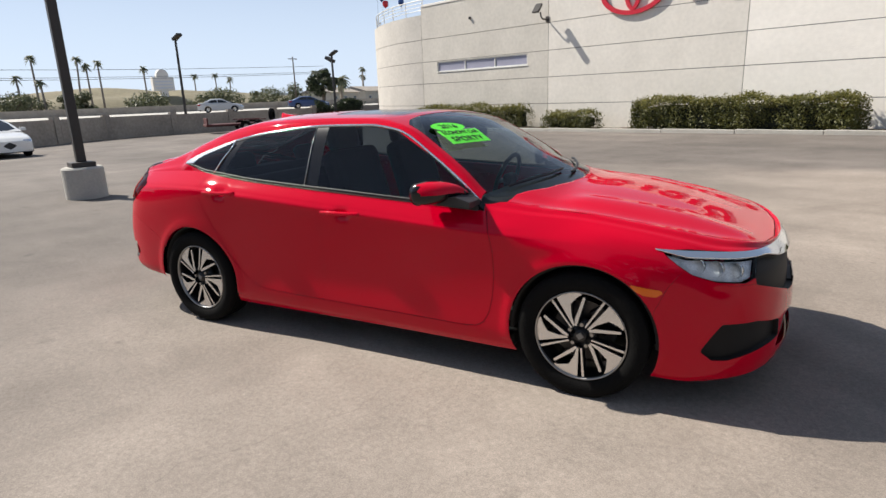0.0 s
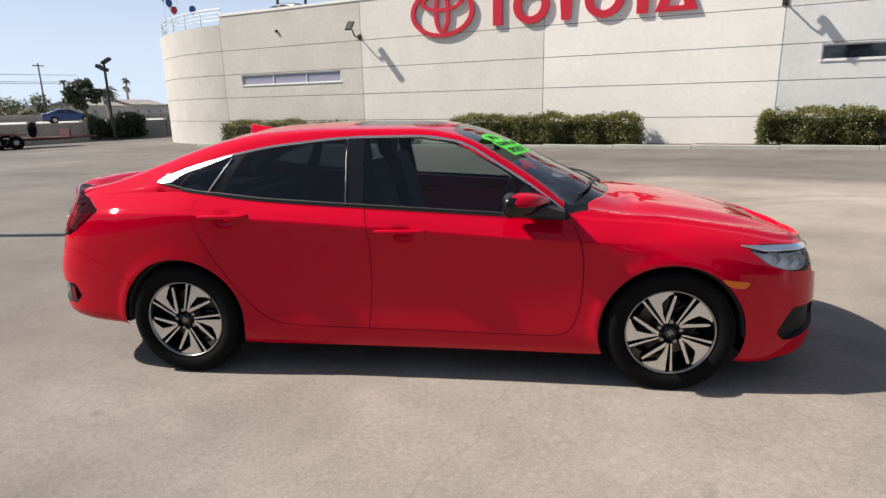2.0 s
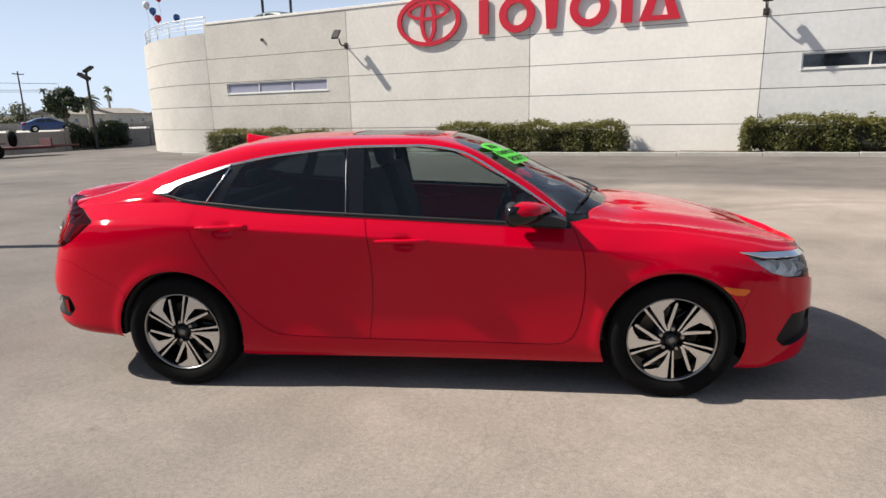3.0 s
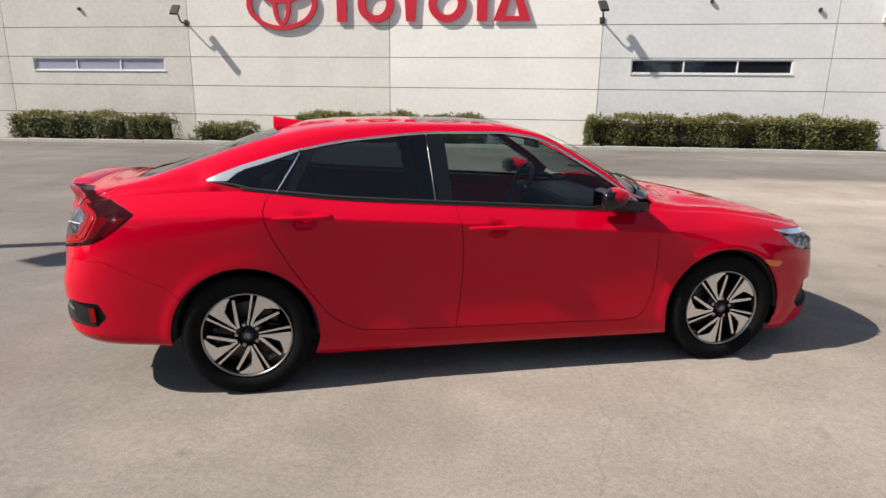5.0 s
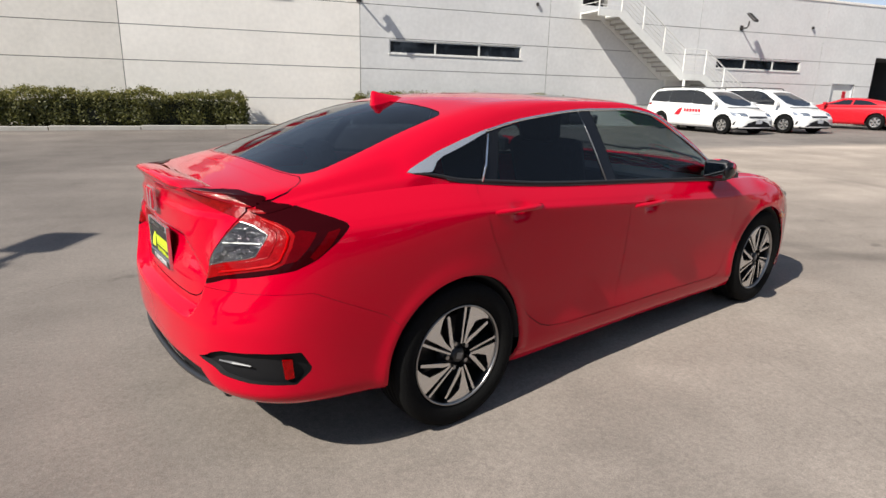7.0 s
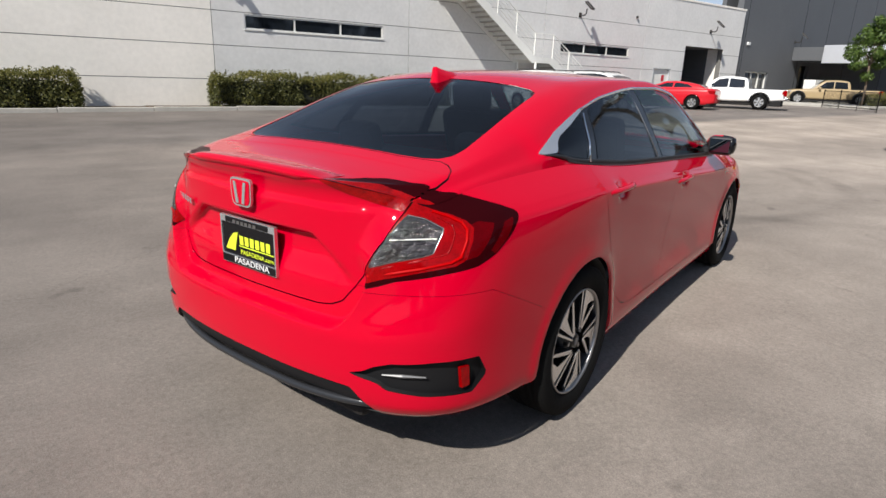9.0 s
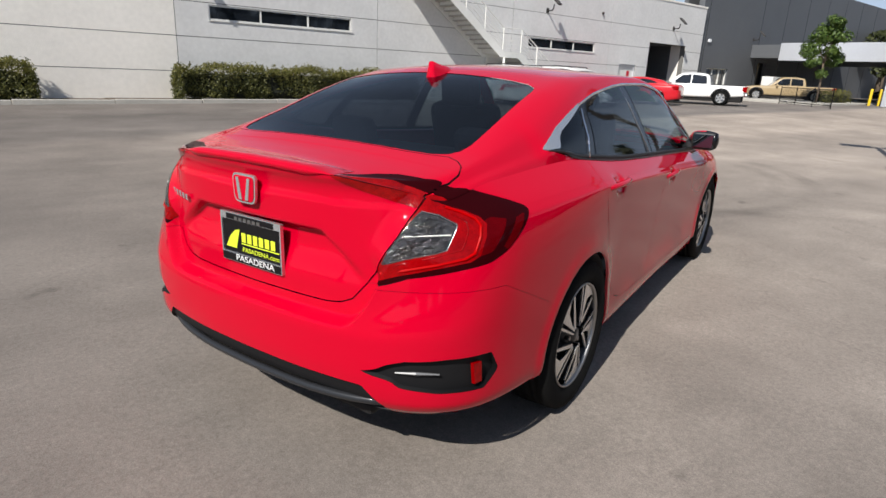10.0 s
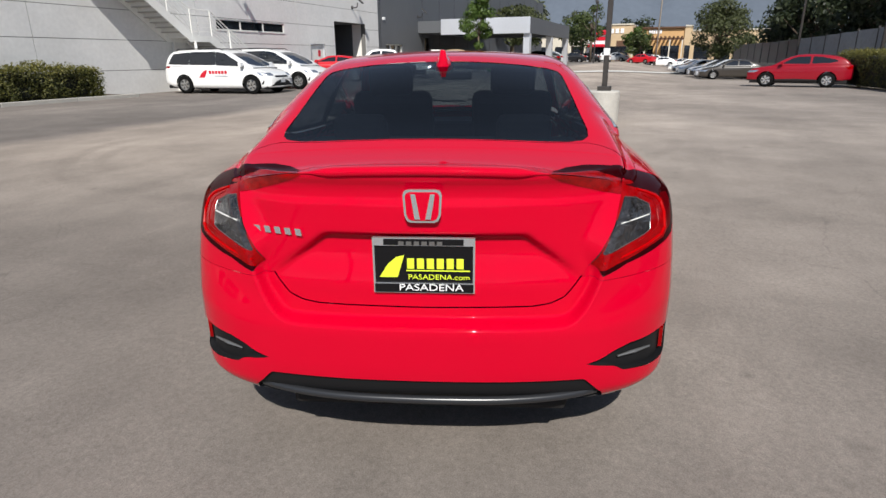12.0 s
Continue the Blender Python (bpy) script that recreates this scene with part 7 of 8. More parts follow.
def minivan(label, group):
    """A white van with a sloping nose, 4.8 m long."""
    low_top = [(-2.5, .98), (-2.42, 1.06), (-1.0, 1.04), (.8, 1.02), (1.40, .98), (1.9, .87), (2.2, .74), (2.32, .6)]
    low_bot = [(-2.5, .36), (-2.0, .25), (0, .22), (1.9, .22), (2.32, .26)]
    roof = [(-2.46, 1.06), (-2.30, 1.40), (-2.06, 1.61), (-1.6, 1.665), (-.4, 1.68), (.15, 1.645), (.58, 1.51), (1.62, .99)]
    sg = [[(-2.28, 1.12), (-2.02, 1.51), (-1.25, 1.575), (-1.23, 1.09)], [(-1.228, 1.09), (-1.248, 1.575), (-.06, 1.595), (-.02, 1.08)], [(-.018, 1.07), (-.058, 1.595), (.36, 1.52), (1.30, 1.03)]]
    fgl = [(.52, -.1), (.54, .55), (.9, .66), (1.35, .74), (1.5, .5), (1.58, -.1)]
    lamps = [("headlamp", seen_from_side([(1.72, .83), (2.5, .77), (2.5, .67), (1.92, .70)], .5), "lens_clear"),
             ("tail_lamp", seen_from_side([(-2.7, .95), (-2.7, 1.10), (-2.15, 1.05), (-2.2, .98)], .4), "lens_red"),
             ("grille", lambda x, y, z: np.maximum(np.maximum(1.95 - x, y - .50), np.maximum(.605 - z, z - .69)), "black_plastic"),
             ("lower_intake", lambda x, y, z: np.maximum(np.maximum(1.95 - x, y - .80 + .5 * (z - .30)), np.maximum(.30 - z, z - .555)), "deep_black"),
             ("fog_trim", lambda x, y, z: poly_sdf([(1.93, .36), (2.03, .36), (2.08, .50), (2.05, .53)])(x, z) + 9 * np.maximum(0, .7 - y), "black_plastic")]
    v = vehicle("minivan", label, "minivan", "white", 1.98, low_top, low_bot, (-1.50, 1.53), .345, roof, .94, .70, sg, fgl, None, group, lamps)
    for s_ in (1, -1):
        bm = bmesh.new()
        add_tube(bm, [(-1.95, s_ * .64, 1.625), (-1.85, s_ * .64, 1.685), (-.6, s_ * .64, 1.71), (.1, s_ * .64, 1.69), (.2, s_ * .64, 1.635)], .022, n=6)
        part("roof_rail", bm, M["black_plastic"], v, "black roof rail")
    part("plate", box(2.352, 2.362, -.16, .16, .42, .54), M["silver"], v, "plain pale number plate")
    # plain red mark and grey-red bars on its right flank
    bm = bmesh.new()
    add_prism(bm, [(-.78, .62), (-.52, .62), (-.44, .74), (-.38, .92), (-.55, .86), (-.68, .74)], lambda u, z, w: Vector((u, -.994 - w, z)), .003)
    part("side_mark", bm, M["sign_red"], v, "red road-shaped mark")
    for k in range(6):
        part("side_bar", box(-.30 + .14 * k, -.20 + .14 * k, -.998, -.993, .76, .88), M["sign_red"], v, "red bar")
    part("side_bar", box(-.05, .54, -.998, -.993, .65, .70), M["silver"], v, "grey bar")
    return v


def pickup(paint, label):
    low_top = [(-2.78, .98), (-2.7, 1.01), (-1.0, 1.01), (-.85, 1.01), (.4, .99), (1.0, .99), (2.0, .95), (2.6, .85), (2.78, .74)]
    low_bot = [(-2.78, .50), (-1.9, .43), (0, .37), (1.9, .38), (2.78, .38)]
    roof = [(-1.08, 1.01), (-1.0, 1.40), (-.90, 1.55), (-.3, 1.62), (.3, 1.60), (.5, 1.53), (1.12, .99)]
    sg = [[(-.90, 1.06), (-.84, 1.46), (-.14, 1.52), (-.14, 1.05)], [(-.08, 1.05), (-.08, 1.52), (.38, 1.46), (.86, 1.04)]]
    fgl = [(.46, -.1), (.48, .5), (.8, .62), (.98, .6), (1.04, -.1)]
    rgl = [(-.82, -.1), (-.82, .5), (-.95, .52), (-.96, -.1)]
    lamps = [("tail_lamp", seen_from_side([(-3.0, .78), (-3.0, .98), (-2.62, .98), (-2.64, .78)], .4), "lens_red"),
             ("headlamp", seen_from_side([(2.3, .87), (3.0, .81), (3.0, .70), (2.4, .74)], .5), "lens_clear"),
             ("grille", lambda x, y, z: np.maximum(np.maximum(2.6 - x, y - .5), np.maximum(.48 - z, z - .74)), "black_plastic")]
    v = vehicle("pickup_truck", label, "pickup truck", paint, 1.89, low_top, low_bot, (-1.66, 1.91), .385, roof, .90, .70, sg, fgl, rgl, "", lamps)
    gate = part("tailgate", box(-2.845, -2.775, -.74, .74, .62, 1.02, .02), PAINT[paint], v, "upright tailgate")
    part("gate_handle", box(-2.853, -2.8455, -.14, .14, .90, .96, .003), M["black_plastic"], gate)
    for s_ in (1, -1):
        part("tail_lamp", box(-2.85, -2.70, min(s_ * .745, s_ * .90), max(s_ * .745, s_ * .90), .72, 1.0, .015), M["lens_red"], v, "upright red tail lamp")
        for ax_ in (-1.66, 1.91):
            bm = bmesh.new()
            add_tube(bm, [(ax_ + .46 * math.cos(q), s_ * .945, .385 + .46 * math.sin(q)) for q in np.linspace(.15, math.pi - .15, 14)], .035, n=6, flat=.8, up=(0, 1, 0))
            part("arch_flare", bm, M["black_plastic"], v, "black wheel arch flare")
    part("bed_lining", box(-2.60, -1.12, -.70, .70, 1.015, 1.06, .01), M["black_plastic"], v, "black bed lining")
    part("rear_bumper", box(-2.92, -2.76, -.85, .85, .48, .64, .03), M["chrome"], v, "chrome step bumper")
    return v


def stand(ob, x, y, heading, z=None):
    """Sets a vehicle down, its nose turned by heading degrees from +x."""
    ob.matrix_basis = pose(x, y, gz(x, y) if z is None else z, 0, 0, heading)
    return ob


# beside the wall
vn = minivan("white courtesy minivan with red side markings, parked nose out", "white minivans by the stair")
stand(vn, 16.2, 15.75, -84)
copy_thing(vn, pose(19.1, 15.6, gz(19.1), 0, 0, -84))
stand(sedan("red", "bright red older two-door coupe parked by the workshop", 4.5, 1.32), 24.3, 15.9, 110)
stand(pickup("white", "white double-cab pickup truck with a chrome bumper"), 28.2, 15.1, 112)
stand(pickup("tan", "sand-coloured double-cab pickup truck on off-road wheels"), 42.1, 15.9, 120)
# by the fence
stand(sedan("maroon", "deep red compact sport utility vehicle", 4.64, 1.62, "car", "", True), 32.6, -6.95, 76)
stand(sedan("bronze", "dark bronze saloon parked in the row by the fence", 4.6, 1.44, group="cars along the fence"), 47.5, -4.75, 95)
sf_ = stand(sedan("silver", "silver saloon parked in the row by the fence", 4.6, 1.46, group="cars along the fence"), 50.4, -4.5, 95)
stand(sedan("black", "black saloon parked in the row by the fence", 4.7, 1.46, group="cars along the fence"), 53.3, -4.2, 95)
w1 = stand(sedan("white", "white saloon at the far end of the lot", 4.6, 1.46, group="cars at the far end"), 64.9, -3.1, 95)
for x in (56.2, 67.8, 73.6):
    y = -4.75 + .095 * (x - 47.5)
    copy_thing(sf_, pose(x, y, gz(x, y), 0, 0, 95))
blk = stand(sedan("black", "black saloon at the far end of the lot", 4.7, 1.45, group="cars at the far end"), 68, 14, 95)
slv = stand(sedan("silver", "silver saloon at the far end of the lot", 4.7, 1.45, group="cars at the far end"), 73, 15, 95)
stand(sedan("red", "small red car at the far end of the lot", 4.3, 1.45, group="cars at the far end"), 97, 5.0, 60)
for src, x, y, a in ((blk, 78, 15.5, 95), (blk, 83, 17, 92), (w1, 88, 18, 92), (slv, 64, 13, 95), (w1, 96, 10.5, 10), (w1, 99, 2.2, 100), (slv, 103, -.5, 100), (blk, 100, 14, 90), (w1, 104, 17, 90), (slv, 106, 10, 80),
                     (blk, 70.7, -2.5, 95), (w1, 79.4, -1.7, 95), (w1, 107, 4, 90), (blk, 92, 15, 90), (slv, 60, 12.6, 95), (blk, 55.5, 12.2, 95)):
    copy_thing(src, pose(x, y, gz(x, y), 0, 0, a))
# on the road beyond the barrier, and at the lot's west side
stand(sedan("white", "white saloon parked at the edge of the lot", 4.7, 1.45), -26.4, 0.35, 8)
stand(sedan("silver", "silver saloon on the road beyond the barrier", 4.7, 1.45), -62, 25, 68, .55)
stand(sedan("blue", "dark blue saloon on the road beyond the barrier", 4.8, 1.45), -62, 36, 68, .55)
# on the roof deck
stand(sedan("green", "grey-green sport utility vehicle on the roof deck", 4.5, 1.70, "car", "", True), -19.6, 21.6, 168, 4.95)
stand(sedan("white", "white sport utility vehicle on the roof deck by the stair", 4.6, 1.66, "car", "", True), 14.85, 20.95, 0, 4.95)

# ---- west side: block wall, trailer, road, hill, palms ----
def block_wall(name, pts, h, t, material, label, pier=0, z_at=None):
    thing = tagged(empty(name), label, "wall")
    for (xa, ya), (xb, yb) in zip(pts, pts[1:]):
        n = max(1, int(math.hypot(xb - xa, yb - ya) / 3.2))
        for k in range(n):
            p = [(xa + (xb - xa) * q, ya + (yb - ya) * q) for q in (k / n, (k + 1) / n)]
            d = Vector((p[1][0] - p[0][0], p[1][1] - p[0][1], 0))
            a = math.degrees(math.atan2(d.y, d.x))
            z = (gz(*p[0]) if z_at is None else z_at)
            m = pose(p[0][0], p[0][1], z, 0, 0, a)
            part("panel", box(.006, d.length - .006, -t / 2, t / 2, -.3, h + .012 * math.sin(k * 2.1 + xa), .012, m), material, thing)
            if pier:
                part("pier", box(-.18, .18, -t / 2 - .06, t / 2 + .06, -.3, h + pier, .015, m), material, thing)
    return thing


block_wall("boundary_wall", [(-27.5, -14), (-31.5, 1), (-36.2, 7), (-37.2, 15), (-38.0, 32), (-39, 60)], 1.25, .2, M["barrier"], "old brown-grey block wall at the edge of the lot", .16)
tagged(part("road_bank", box(-58, -39.5, -80, 160, -.6, .42, .05), M["dry_hill"]), "dry verge beyond the boundary wall", "verge", kind="structure")
tagged(part("road", box(-84, -58, -120, 220, -.6, .55, .03), M["concrete"]), "pale concrete road beyond the verge", "road", kind="structure")
block_wall("road_barrier", [(-84.3, -110), (-84.8, 60), (-86, 200)], .95, .4, M["barrier"], "long grey concrete road barrier", 0, .5)
# creeper on the wall
r = np.random.default_rng(31)
C = np.stack([r.normal(-37.4, .22, 5000), r.uniform(22.0, 26.2, 5000), r.uniform(-.2, 1.55, 5000)], 1)
C[:, 2] *= .55 + .45 * np.abs(np.sin(C[:, 1] * .9 + 1))
V, F = leaf_cloud(C, np.tile((1.0, 0, .4), (len(C), 1)), .2, .7, r)
tagged(mesh_np("creeper", V, F, M["leaf_dark"]), "dark green creeper over the block wall", "creeper", kind="stuff")
# low red flatbed trailer with a spare wheel
tr = tagged(empty("flatbed_trailer", pose(-33.2, 15.0, gz(-33.2), 0, 0, 74)), "low red flatbed trailer with worn paint by the wall", "trailer")
TR = mat("worn_red_paint", (0.07, 0.012, 0.012), 0.7, vary=.35, scale=6)
part("deck", box(-3.2, 2.6, -.95, .95, .42, .56, .02), TR, tr)
bm = bmesh.new()
add_tube(bm, [(2.6, -.8, .5), (4.1, 0, .52), (2.6, .8, .5)], .06, n=6)
part("drawbar", bm, TR, tr)
for x, y in ((-.9, -1.06), (-.1, -1.06), (-.9, 1.06), (-.1, 1.06)):
    bm = bmesh.new()
    add_lathe(bm, [(.15, -.1), (.33, -.1), (.36, -.06), (.36, .06), (.33, .1), (.15, .1)], 20, "Y")
    bmesh.ops.recalc_face_normals(bm, faces=bm.faces)
    wq = part("wheel", bm, M["rubber"], tr, smooth=True)
    wq.location = (x, y, .36)
    part("rim", box(-.15, .15, -.05, .05, -.15, .15, .04), M["steel"], wq)
for y in (-1.06, 1.06):
    part("mudguard", box(-1.35, .35, y - .16, y + .16, .74, .80, .02), TR, tr)
for x in (-3.1, 2.5):
    part("stake", box(x - .04, x + .04, -.95, .95, .56, .95, .01), TR, tr)
bm = bmesh.new()
add_lathe(bm, [(.2, -.11), (.38, -.11), (.42, -.06), (.42, .06), (.38, .11), (.2, .11)], 22, "Y")
bmesh.ops.recalc_face_normals(bm, faces=bm.faces)
sp_ = part("spare_wheel", bm, M["rubber"], tr, smooth=True)
sp_.matrix_basis = pose(1.0, .2, .98, 0, 0, 60)


def street_lamp(x, y, h, label, base=None, heads=((0, 20),)):
    s = tagged(empty("street_lamp", pose(x, y, gz(x, y) if base is None else base), label, "street lamp", "street lamps"))
    bm = bmesh.new()
    add_rod(bm, (0, 0, -.2), (0, 0, h), .10, .075, n=8)
    part("pole", bm, M["dark_pole"], s)
    for q, a in heads:
        part("head", box(-.12, .55, -.2, .2, -.06, .10, .03, pose(0, 0, h - q, 0, -28, a)), M["dark_pole"], s)
    return s


street_lamp(-38.2, 12.4, 6.0, "dark street lamp with a tilted flood head")
street_lamp(-36.7, 23.3, 5.1, "dark street lamp with twin flood heads", None, ((0, 20), (.45, 200)))
for x, y, h in ((-101, 56.6, 9.6), (-112, 70, 8.2)):
    s = tagged(empty("utility_pole", pose(x, y, 0), "tall thin grey utility pole", "utility pole", "utility poles"))
    bm = bmesh.new()
    add_rod(bm, (0, 0, 0), (0, 0, h), .16, .10, n=7)
    part("pole", bm, M["bark"], s)
    part("cross_arm", box(-.08, .08, -.9, .9, h - .5, h - .35), M["bark"], s)
bm = bmesh.new()
for k, z in enumerate((8.6, 7.4, 7.1)):
    add_tube(bm, [(-101 - 11 * q, -60 + 130 * q, z - 1.2 * math.sin(math.pi * q)) for q in np.linspace(0, 1, 14)], .035, n=4)
tagged(part("overhead_wire", bm, M["dark_pole"]), "thin sagging overhead wires", "wires", kind="stuff")


def mound(name, label, cx, cy, rx, ry, h, material, seed, kind="structure"):
    bm = bmesh.new()
    bmesh.ops.create_grid(bm, x_segments=36, y_segments=36, size=1.0)
    for v in bm.verts:
        x, y = v.co.x, v.co.y
        e = max(0, 1 - x * x) * max(0, 1 - y * y)
        v.co = Vector((cx + x * rx, cy + y * ry, -1 + (h + 1) * e ** .6 * (1 + .25 * noise.noise(Vector((x * 3 + seed, y * 3, 0))))))
    return tagged(part(name, bm, material, smooth=True), label, "hill", kind=kind)


mound("hill_west", "low dry grassy rise in the distance", -235, 62, 40, 75, 7.0, M["dry_hill"], 3)
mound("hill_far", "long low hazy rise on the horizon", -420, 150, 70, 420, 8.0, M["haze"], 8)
r = np.random.default_rng(12)
for k in range(15):
    x, y = -120 - r.uniform(0, 55), -6 + k * 6.0 + r.uniform(-2, 2)
    tree(x, y, r.uniform(3.2, 5.0), r.uniform(4.2, 6.0), r.uniform(3.6, 5), .15, "green bush beyond the road, paled by haze", M["leaf_haze"], 100 + k, 1500, .6, "bushes beyond the road", 0.0, 14)
tree(-70.5, 43.5, 4.9, 2.2, 3.4, .2, "broad dark green tree beyond the road", M["leaf_dark"], 41, 4200, .42, "", .4, 30)
palm(-72, 47.6, 4.0, "short broad palm with arching fronds", 51, 26, 1.9, .4, .22)
for k, (x, y, h) in enumerate(((-174, 27, 14.0), (-175, 23.5, 9.3), (-170, 27.5, 8.2), (-192, 40, 15.2), (-191, 42.6, 13.4), (-191, 45.6, 14.2), (-239, 91, 12.6), (-227, 94.4, 12.4), (-225, 98.8, 10.9), (-210, 127.6, 12.6), (-176, 127, 12.0), (-178, 128, 9.5), (-205, 62, 13.5))):
    palm(x, y, h, "tall slender fan palm on the skyline", 60 + k, 20, 1.15 + .0035 * abs(x), 0.0, .26, "palms on the skyline")
# pale sign tower on the skyline
tw = tagged(empty("sign_tower", pose(-205.5, 67.5, 0) @ Matrix.Scale(.72, 4), "pale faded sign tower on the skyline", "sign tower"))
part("shaft", box(-1.2, 1.2, -1.6, 1.6, 0, 9), M["stucco"], tw)
part("board", box(-1.5, 1.5, -4.6, 4.6, 8.6, 14.6, .1), M["stucco"], tw)
bm = bmesh.new()
add_lathe(bm, [(0, -1.2), (2.6, -1.2), (2.6, 1.2), (0, 1.2)], 20, "Y")
ob = part("roundel", bm, M["stucco"], tw)
ob.matrix_basis = pose(0, 0, 15.4, 0, 0, 90)
for z in (9.6, 11.0, 12.4):
    part("board_bar", box(1.52, 1.6, -3.8, 3.8, z, z + .5), M["silver"], tw)
for x, y, w_, h in ((-150, 96, 16, 3.4), (-165, 120, 20, 3.8), (-130, 112, 12, 3.0)):
    hs = tagged(empty("low_house", pose(x, y, 0, 0, 0, 25), "low pale house with a grey roof in the distance", "house", "low houses"))
    part("wall", box(-5, 5, -w_ / 2, w_ / 2, 0, h), M["shop2"], hs)
    bm = bmesh.new()
    add_prism(bm, [(-5.6, h), (5.6, h), (0, h + 1.6)], lambda u, v, q: Vector((u, -w_ / 2 - .4 + q, v)), w_ + .8)
    part("roof", bm, M["barrier"], hs)
    for k in range(3):
        part("window", box(5.0, 5.06, -w_ / 3 + k * w_ / 3 - .7, -w_ / 3 + k * w_ / 3 + .7, 1.1, 2.3), M["window_glass"], hs)

# balloons over the curved roof edge
for x, y, z, c in ((-25.6, 20.0, 6.72, "red"), (-24.85, 20.55, 6.76, "blue"), (-26.05, 19.75, 7.38, "white"), (-25.8, 19.9, 7.08, "blue"), (-25.5, 20.1, 7.75, "red")):
    b = tagged(empty("balloon", pose(x, y, z), "%s party balloon tied to the roof railing" % c, "balloon", "balloons on the roof railing"))
    bm = bmesh.new()
    add_lathe(bm, [(.0, .20), (.08, .188), (.15, .13), (.175, .04), (.16, -.06), (.10, -.15), (.03, -.205), (.012, -.225), (.025, -.24), (0, -.24)], 18)
    part("skin", bm, M["balloon_" + c], b, smooth=True)
    bm = bmesh.new()
    add_tube(bm, [(0, 0, -.24), (.03, .02, -.24 - (z - 6.6) * .5), (.0, .0, 6.1 - z)], .006, n=4)
    part("string", bm, M["dark_pole"], b)
for x, y, h in ((-20.6, 22.4, 9.5), (-19.4, 23.2, 9.0)):
    s = tagged(empty("roof_post", pose(x, y, 4.95), "dark lamp pole standing on the roof deck", "lamp pole", "poles on the roof deck"))
    bm = bmesh.new()
    add_rod(bm, (0, 0, 0), (0, 0, h - 4.95), .07, n=8)
    part("pole", bm, M["dark_pole"], s)

# ---- east end of the lot ----
# low black steel fence, kerb island, utility cabinet, bollards
fn = tagged(empty("steel_fence", pose(36.9, 14.0, gz(36.9, 14), 0, 0, 229.7)), "low black steel bar fence at the kerb", "fence")
for z in (.12, .95):
    part("rail", box(0, 5.4, -.02, .02, z, z + .04), M["gloss_black"], fn)
for k in range(37):
    part("bar", box(k * .15 - .005, k * .15 + .005, -.005, .005, .0, .95), M["gloss_black"], fn)
for k in range(4):
    part("post", box(k * 1.8 - .02, k * 1.8 + .02, -.02, .02, -.1, 1.05), M["gloss_black"], fn)
tagged(part("kerb_island", box(37.2, 60, 11.6, 18.5, .1, .50, .05), M["kerb"]), "raised concrete kerb island by the showroom", "kerb", kind="structure")
cab = tagged(part("utility_cabinet", box(-.6, .6, -.4, .4, 0, 1.5, .03), M["white_paint"]), "white steel utility cabinet by the showroom wall", "cabinet")
cab.location = (43.4, 17.6, .5)
part("cabinet_door", box(-.63, -.605, -.34, .34, .1, 1.4, .005), M["white_metal"], cab)
for k in range(5):
    b = tagged(empty("bollard", pose(43.6 + .55 * (k % 3) + 1.8 * (k // 3), 11.2 - .38 * k, gz(44, 11)), "yellow painted steel bollard", "bollard", "yellow bollards"))
    bm = bmesh.new()
    add_lathe(bm, [(.085, -.1), (.085, 1.0), (.07, 1.05), (0, 1.07)], 14)
    part("post", bm, M["yellow"], b, smooth=True)
tree(37.6, 12.2, 5.2, 1.30, 3.7, .07, "young bright green tree in front of the canopy", M["leaf_bright"], 5, 6500, .17, "", .35, 30)
hedge(39, 43, 12.0, 12.8, .7, "low clipped hedge under the canopy", 9, 2500)
# pale concrete gutter across the lot
GUT = [(40.5 + 31.5 * k / 40, 6.8 - 8.0 * k / 40) for k in range(41)]


def gz_mesh(x, y):
    """The paving's height as its mesh of four-metre cells gives it."""
    a, b = math.floor(x / 4) * 4, math.floor(y / 4) * 4
    u, v = (x - a) / 4, (y - b) / 4
    return (1 - u) * ((1 - v) * gz(a, b) + v * gz(a, b + 4)) + u * ((1 - v) * gz(a + 4, b) + v * gz(a + 4, b + 4))


V_ = [(x + dx, y + dy, gz_mesh(x + dx, y + dy) + .05) for x, y in GUT for dx, dy in ((-.18, -.55), (.18, .55))]
gut = mesh_np("gutter", np.array(V_), np.array([[2 * k, 2 * k + 2, 2 * k + 3, 2 * k + 1] for k in range(40)]), M["gutter"], None)
tagged(gut, "pale concrete gutter strip across the lot", "gutter", kind="structure")
# fence with trees along the south side
# western run lies unseen behind the camera, carried on to darken the car's reflections
FL = [(76, -6.6), (70, -7.6), (46, -10.3), (33, -11.2), (10, -14.6), (-14, -18.5), (-40, -23)]
block_wall("south_wall", FL, 1.15, .25, M["concrete"], "pale low concrete wall along the lot")
sf = tagged(empty("screen_fence"), "tall dark screened fence above the low wall", "fence")
for (xa, ya), (xb, yb) in zip(FL, FL[1:]):
    n = max(1, int(math.hypot(xb - xa, yb - ya) / 3.0))
    for k in range(n):
        x, y = xa + (xb - xa) * k / n, ya + (yb - ya) * k / n
        L_ = math.hypot(xb - xa, yb - ya) / n
        m = pose(x, y, gz(x, y), 0, 0, math.degrees(math.atan2(yb - ya, xb - xa)))
        part("screen", box(.04, L_ - .04, -.02, .02, 1.18, 3.0, 0, m), M["screen_pale" if 14 < x < 55 else "screen"], sf)
        part("post", box(-.04, .04, -.05, .05, 1.13, 3.1, 0, m), M["dark_pole"], sf)
r = np.random.default_rng(77)
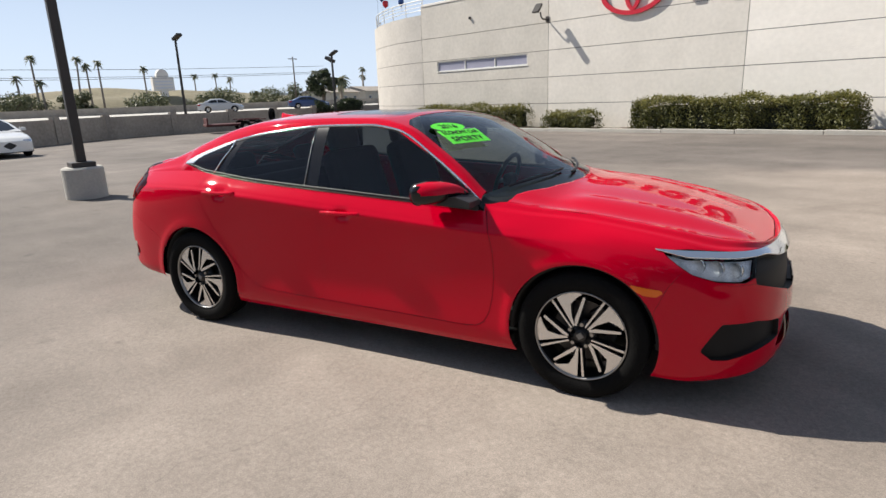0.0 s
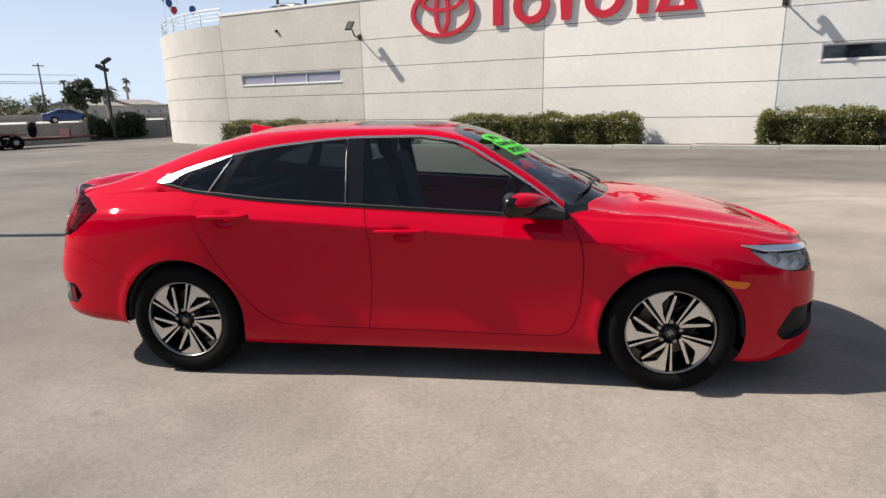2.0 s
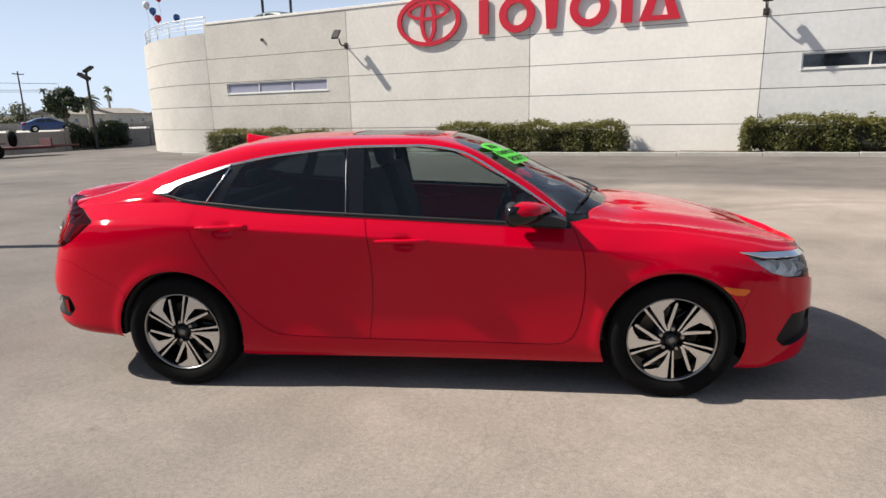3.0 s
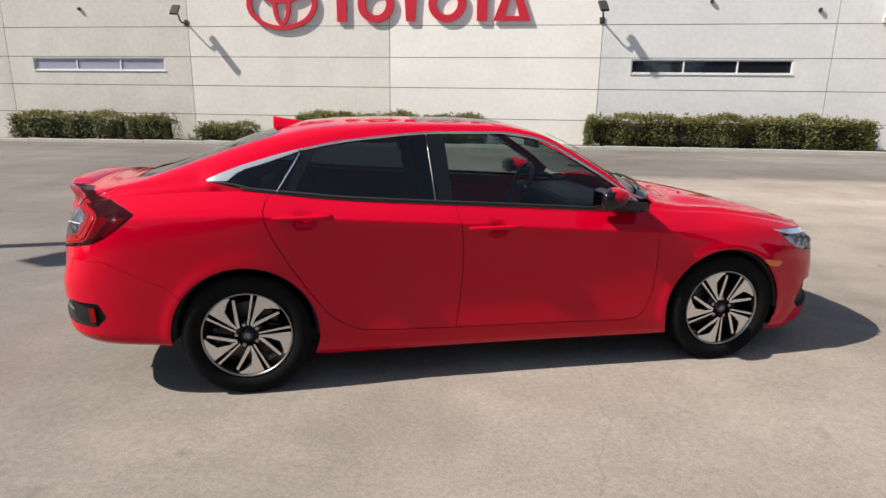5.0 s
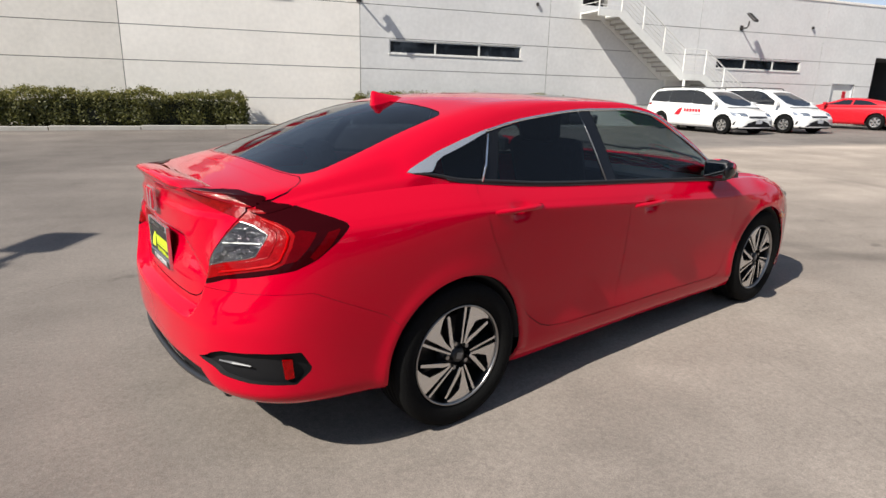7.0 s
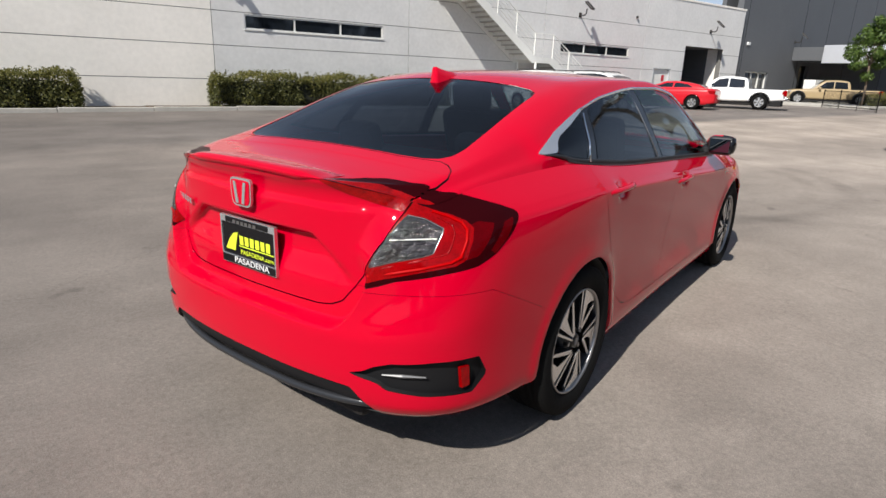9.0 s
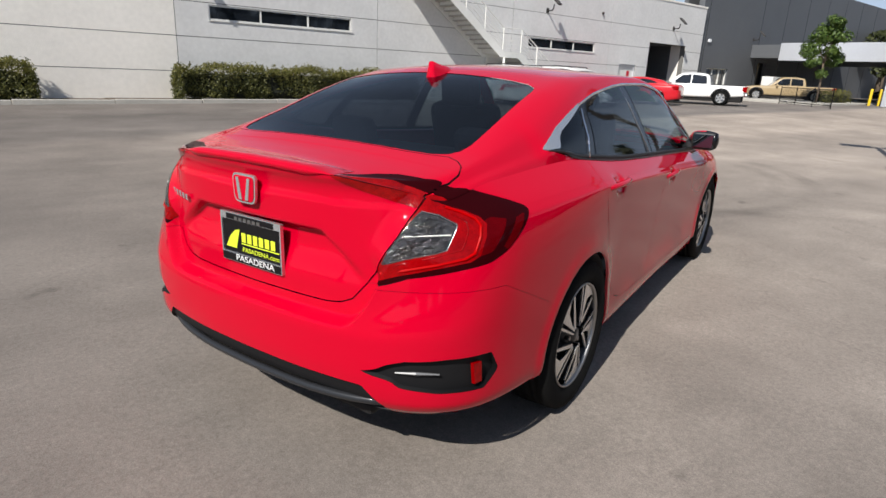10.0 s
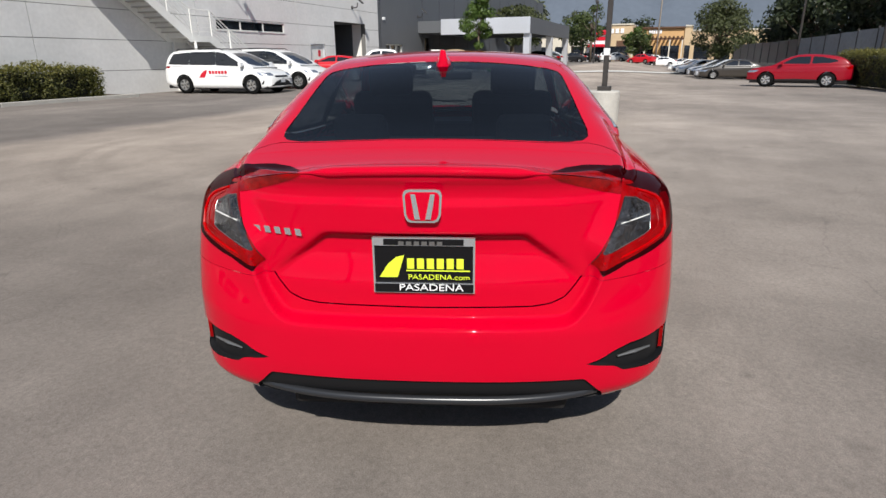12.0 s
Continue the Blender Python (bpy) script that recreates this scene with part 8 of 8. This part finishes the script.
for k in range(26):
    q = k / 25
    x = 72 - 112 * q
    y = float(np.interp(-x, [-p[0] for p in FL], [p[1] for p in FL])) - r.uniform(2.5, 5.5)
    tall = .72 if x < 3 else 1.25 if x < 18 else 1.0
    tree(x, y, r.uniform(6.5, 9.5) * tall, r.uniform(3.0, 4.2) * min(tall, 1.0), r.uniform(5.0, 7.0) * tall, .28, "tall dark green tree behind the screen fence", M["leaf_dark"], 200 + k, 3600 if x > 15 else 2200, .42, "trees behind the fence", None, 26)
hedge(24.2, 35.0, -10.7, -9.5, 1.6, "clipped green hedge below the screen fence", 14, 20000, .10, 4, 186.0)
tree(60.6, -4.3, 6.9, 2.9, 5.2, .22, "round grey-green tree beside the parked row", M["leaf_olive"], 19, 9000, .24, "", None, 40)
street_lamp(33.5, -10.6, 7.5, "pale lamp pole by the fence")
street_lamp(49.5, -9.2, 7.0, "dark lamp pole by the fence")
# shops
shop = tagged(empty("shop_row", pose(116, 6.5, gz(60, 5), 0, 0, 0)), "row of tan and orange single-storey shops", "shop building")
for y0, y1, h, mt in ((-26, -8.6, 5.3, "shop"), (-8.6, -7.3, 6.1, "shop"), (-7.3, 1.6, 5.9, "shop3"), (1.6, 6.1, 6.6, "shop"), (6.1, 9.8, 5.0, "plate_white"), (9.8, 26, 5.0, "shop2")):
    wq = part("wall", box(0 if mt != "shop" else -.3, 14, y0, y1 - .02, 0, h), M[mt], shop)
    part("cornice", box(-.5, 14, y0, y1 - .03, h, h + .22), M["sign_red" if mt == "plate_white" else "brown_wood" if mt == "shop3" else "shop2"], wq)
    n = max(1, int((y1 - y0) / 3))
    for k in range(n):
        a = y0 + (y1 - y0) * (k + .15) / n
        part("window", box(-.36, -.31, a, a + (y1 - y0) / n * .7, .4, 2.9), M["window_glass"], wq)
part("roof", box(-.6, 14, 6.1, 9.75, 5.23, 5.75, .1), M["sign_red"], shop, "red tiled parapet")
part("sign_panel", box(-.10, -.01, 6.5, 9.2, 4.0, 4.6, .02), M["sign_red"], shop, "pink-red shop sign")
part("awning", box(-1.4, -.02, 6.2, 9.6, 2.8, 3.3, .1), M["sign_red"], shop, "red awning")
# shade of the entrance opening, drawn as a flat dark brown panel
part("archway", box(-.34, -.31, 2.6, 4.4, 0, 3.9), M["brown_wood"], shop, "flat dark panel for the shaded entrance")
part("beam", box(-2.6, -2.35, -7.3, 1.5, 3.85, 4.2, .02), M["brown_wood"], shop, "brown pergola beam")
for k in range(13):
    part("pergola_slat", box(-2.8, -.02, -7.1 + k * .7, -6.8 + k * .7, 4.21, 4.45), M["brown_wood"], shop)
for k in range(5):
    part("pergola_post", box(-2.58, -2.37, -7.2 + k * 2.1, -6.98 + k * 2.1, 0, 3.84), M["shop2"], shop)
for k in range(6):
    part("sign_bar", box(-.12, -.01, -3.4 + k * .38, -3.12 + k * .38, 5.0, 5.65), M["plate_white"], shop)
for k in range(3):
    part("sign_bar", box(-.42, -.31, 3.2 + k * .9, 3.8 + k * .9, 5.2, 6.0), M["plate_white"], shop)
r = np.random.default_rng(5)
for k in range(24):
    x, y = 132 + r.uniform(0, 45), -30 + k * 3.6 + r.uniform(-2, 2)
    tree(x, y, .62 * (r.uniform(8, 12) + 4.5 * (y > 4)), r.uniform(3.4, 5.6), .62 * r.uniform(6, 9), .3, "dark tree behind the shops", M[("leaf_olive", "leaf_dark", "leaf")[k % 3]], 300 + k, 1300, .8, "trees behind the shops", 0.0, 16)
for k, (x, y, h) in enumerate(((66, 17.5, 6.5), (72, 19, 7.5), (78, 18.2, 7.0))):
    tree(x, y, h, 2.6, 4.5, .2, "green street tree by the showroom canopy", M["leaf_olive"], 330 + k, 2600, .4, "street trees by the canopy", None, 22)
for k, (x, y, h) in enumerate(((86, 21, 9.5), (92, 25, 8.6), (98, 22, 9.0))):
    palm(x, y, h, "leafy palm behind the canopy", 90 + k, 30, 2.6, 0.3, .3, "palms behind the canopy")
for x, y, h in ((98, 3.0, 17.0),):
    palm(x, y, h, "tall palm among the parked cars", 95 + int(y), 24, 1.8, 0.2, .11, "palms among the cars")
street_lamp(80, 10.0, 7.5, "pale lamp post among the cars")
for k, (x, y, h) in enumerate(((98, 14.5, 7.5), (104, 17, 8.5), (101, 5.6, 4.6), (106, -9.5, 5.2))):
    tree(x, y, h, 2.2 + .12 * h, h * .7, .18, "olive-green tree in front of the shops", M["leaf_olive" if k % 2 else "leaf"], 360 + k, 2000, .42, "trees before the shops", None, 20)
tree(103, 6.5, 5.5, 2.2, 3.6, .15, "small yellow-green tree in front of the shops", M["leaf_bright"], 340, 2200, .4, "", None, 18)
tree(92, 12.2, 8.5, 2.4, 5.5, .2, "sparse grey-brown tree among the cars", M["leaf"], 341, 1100, .35, "", None, 18)
# hazy mountains
bm = bmesh.new()
rows_m = []
for i in range(120):
    a = radians(-42 + 84 * i / 119)
    d = 2600
    h = 300 + 90 * noise.noise(Vector((i * .06, 1.7, 0))) + 55 * noise.noise(Vector((i * .19, 4.2, 0))) + 18 * noise.noise(Vector((i * .6, 9.2, 0)))
    h *= min(1, 3.2 * (1 - abs(2 * i / 119 - 1)))
    rows_m.append([bm.verts.new((math.cos(a) * (d + o), math.sin(a) * (d + o), z)) for o, z in ((0, -5), (130, h * .35 + 25 * noise.noise(Vector((i * .5, 2, 5)))), (300, h * .75 + 30 * noise.noise(Vector((i * .4, 7, 5)))), (480, h))])
for A, B in zip(rows_m, rows_m[1:]):
    for k in range(3):
        bm.faces.new((A[k], A[k + 1], B[k + 1], B[k]))
bmesh.ops.recalc_face_normals(bm, faces=bm.faces)
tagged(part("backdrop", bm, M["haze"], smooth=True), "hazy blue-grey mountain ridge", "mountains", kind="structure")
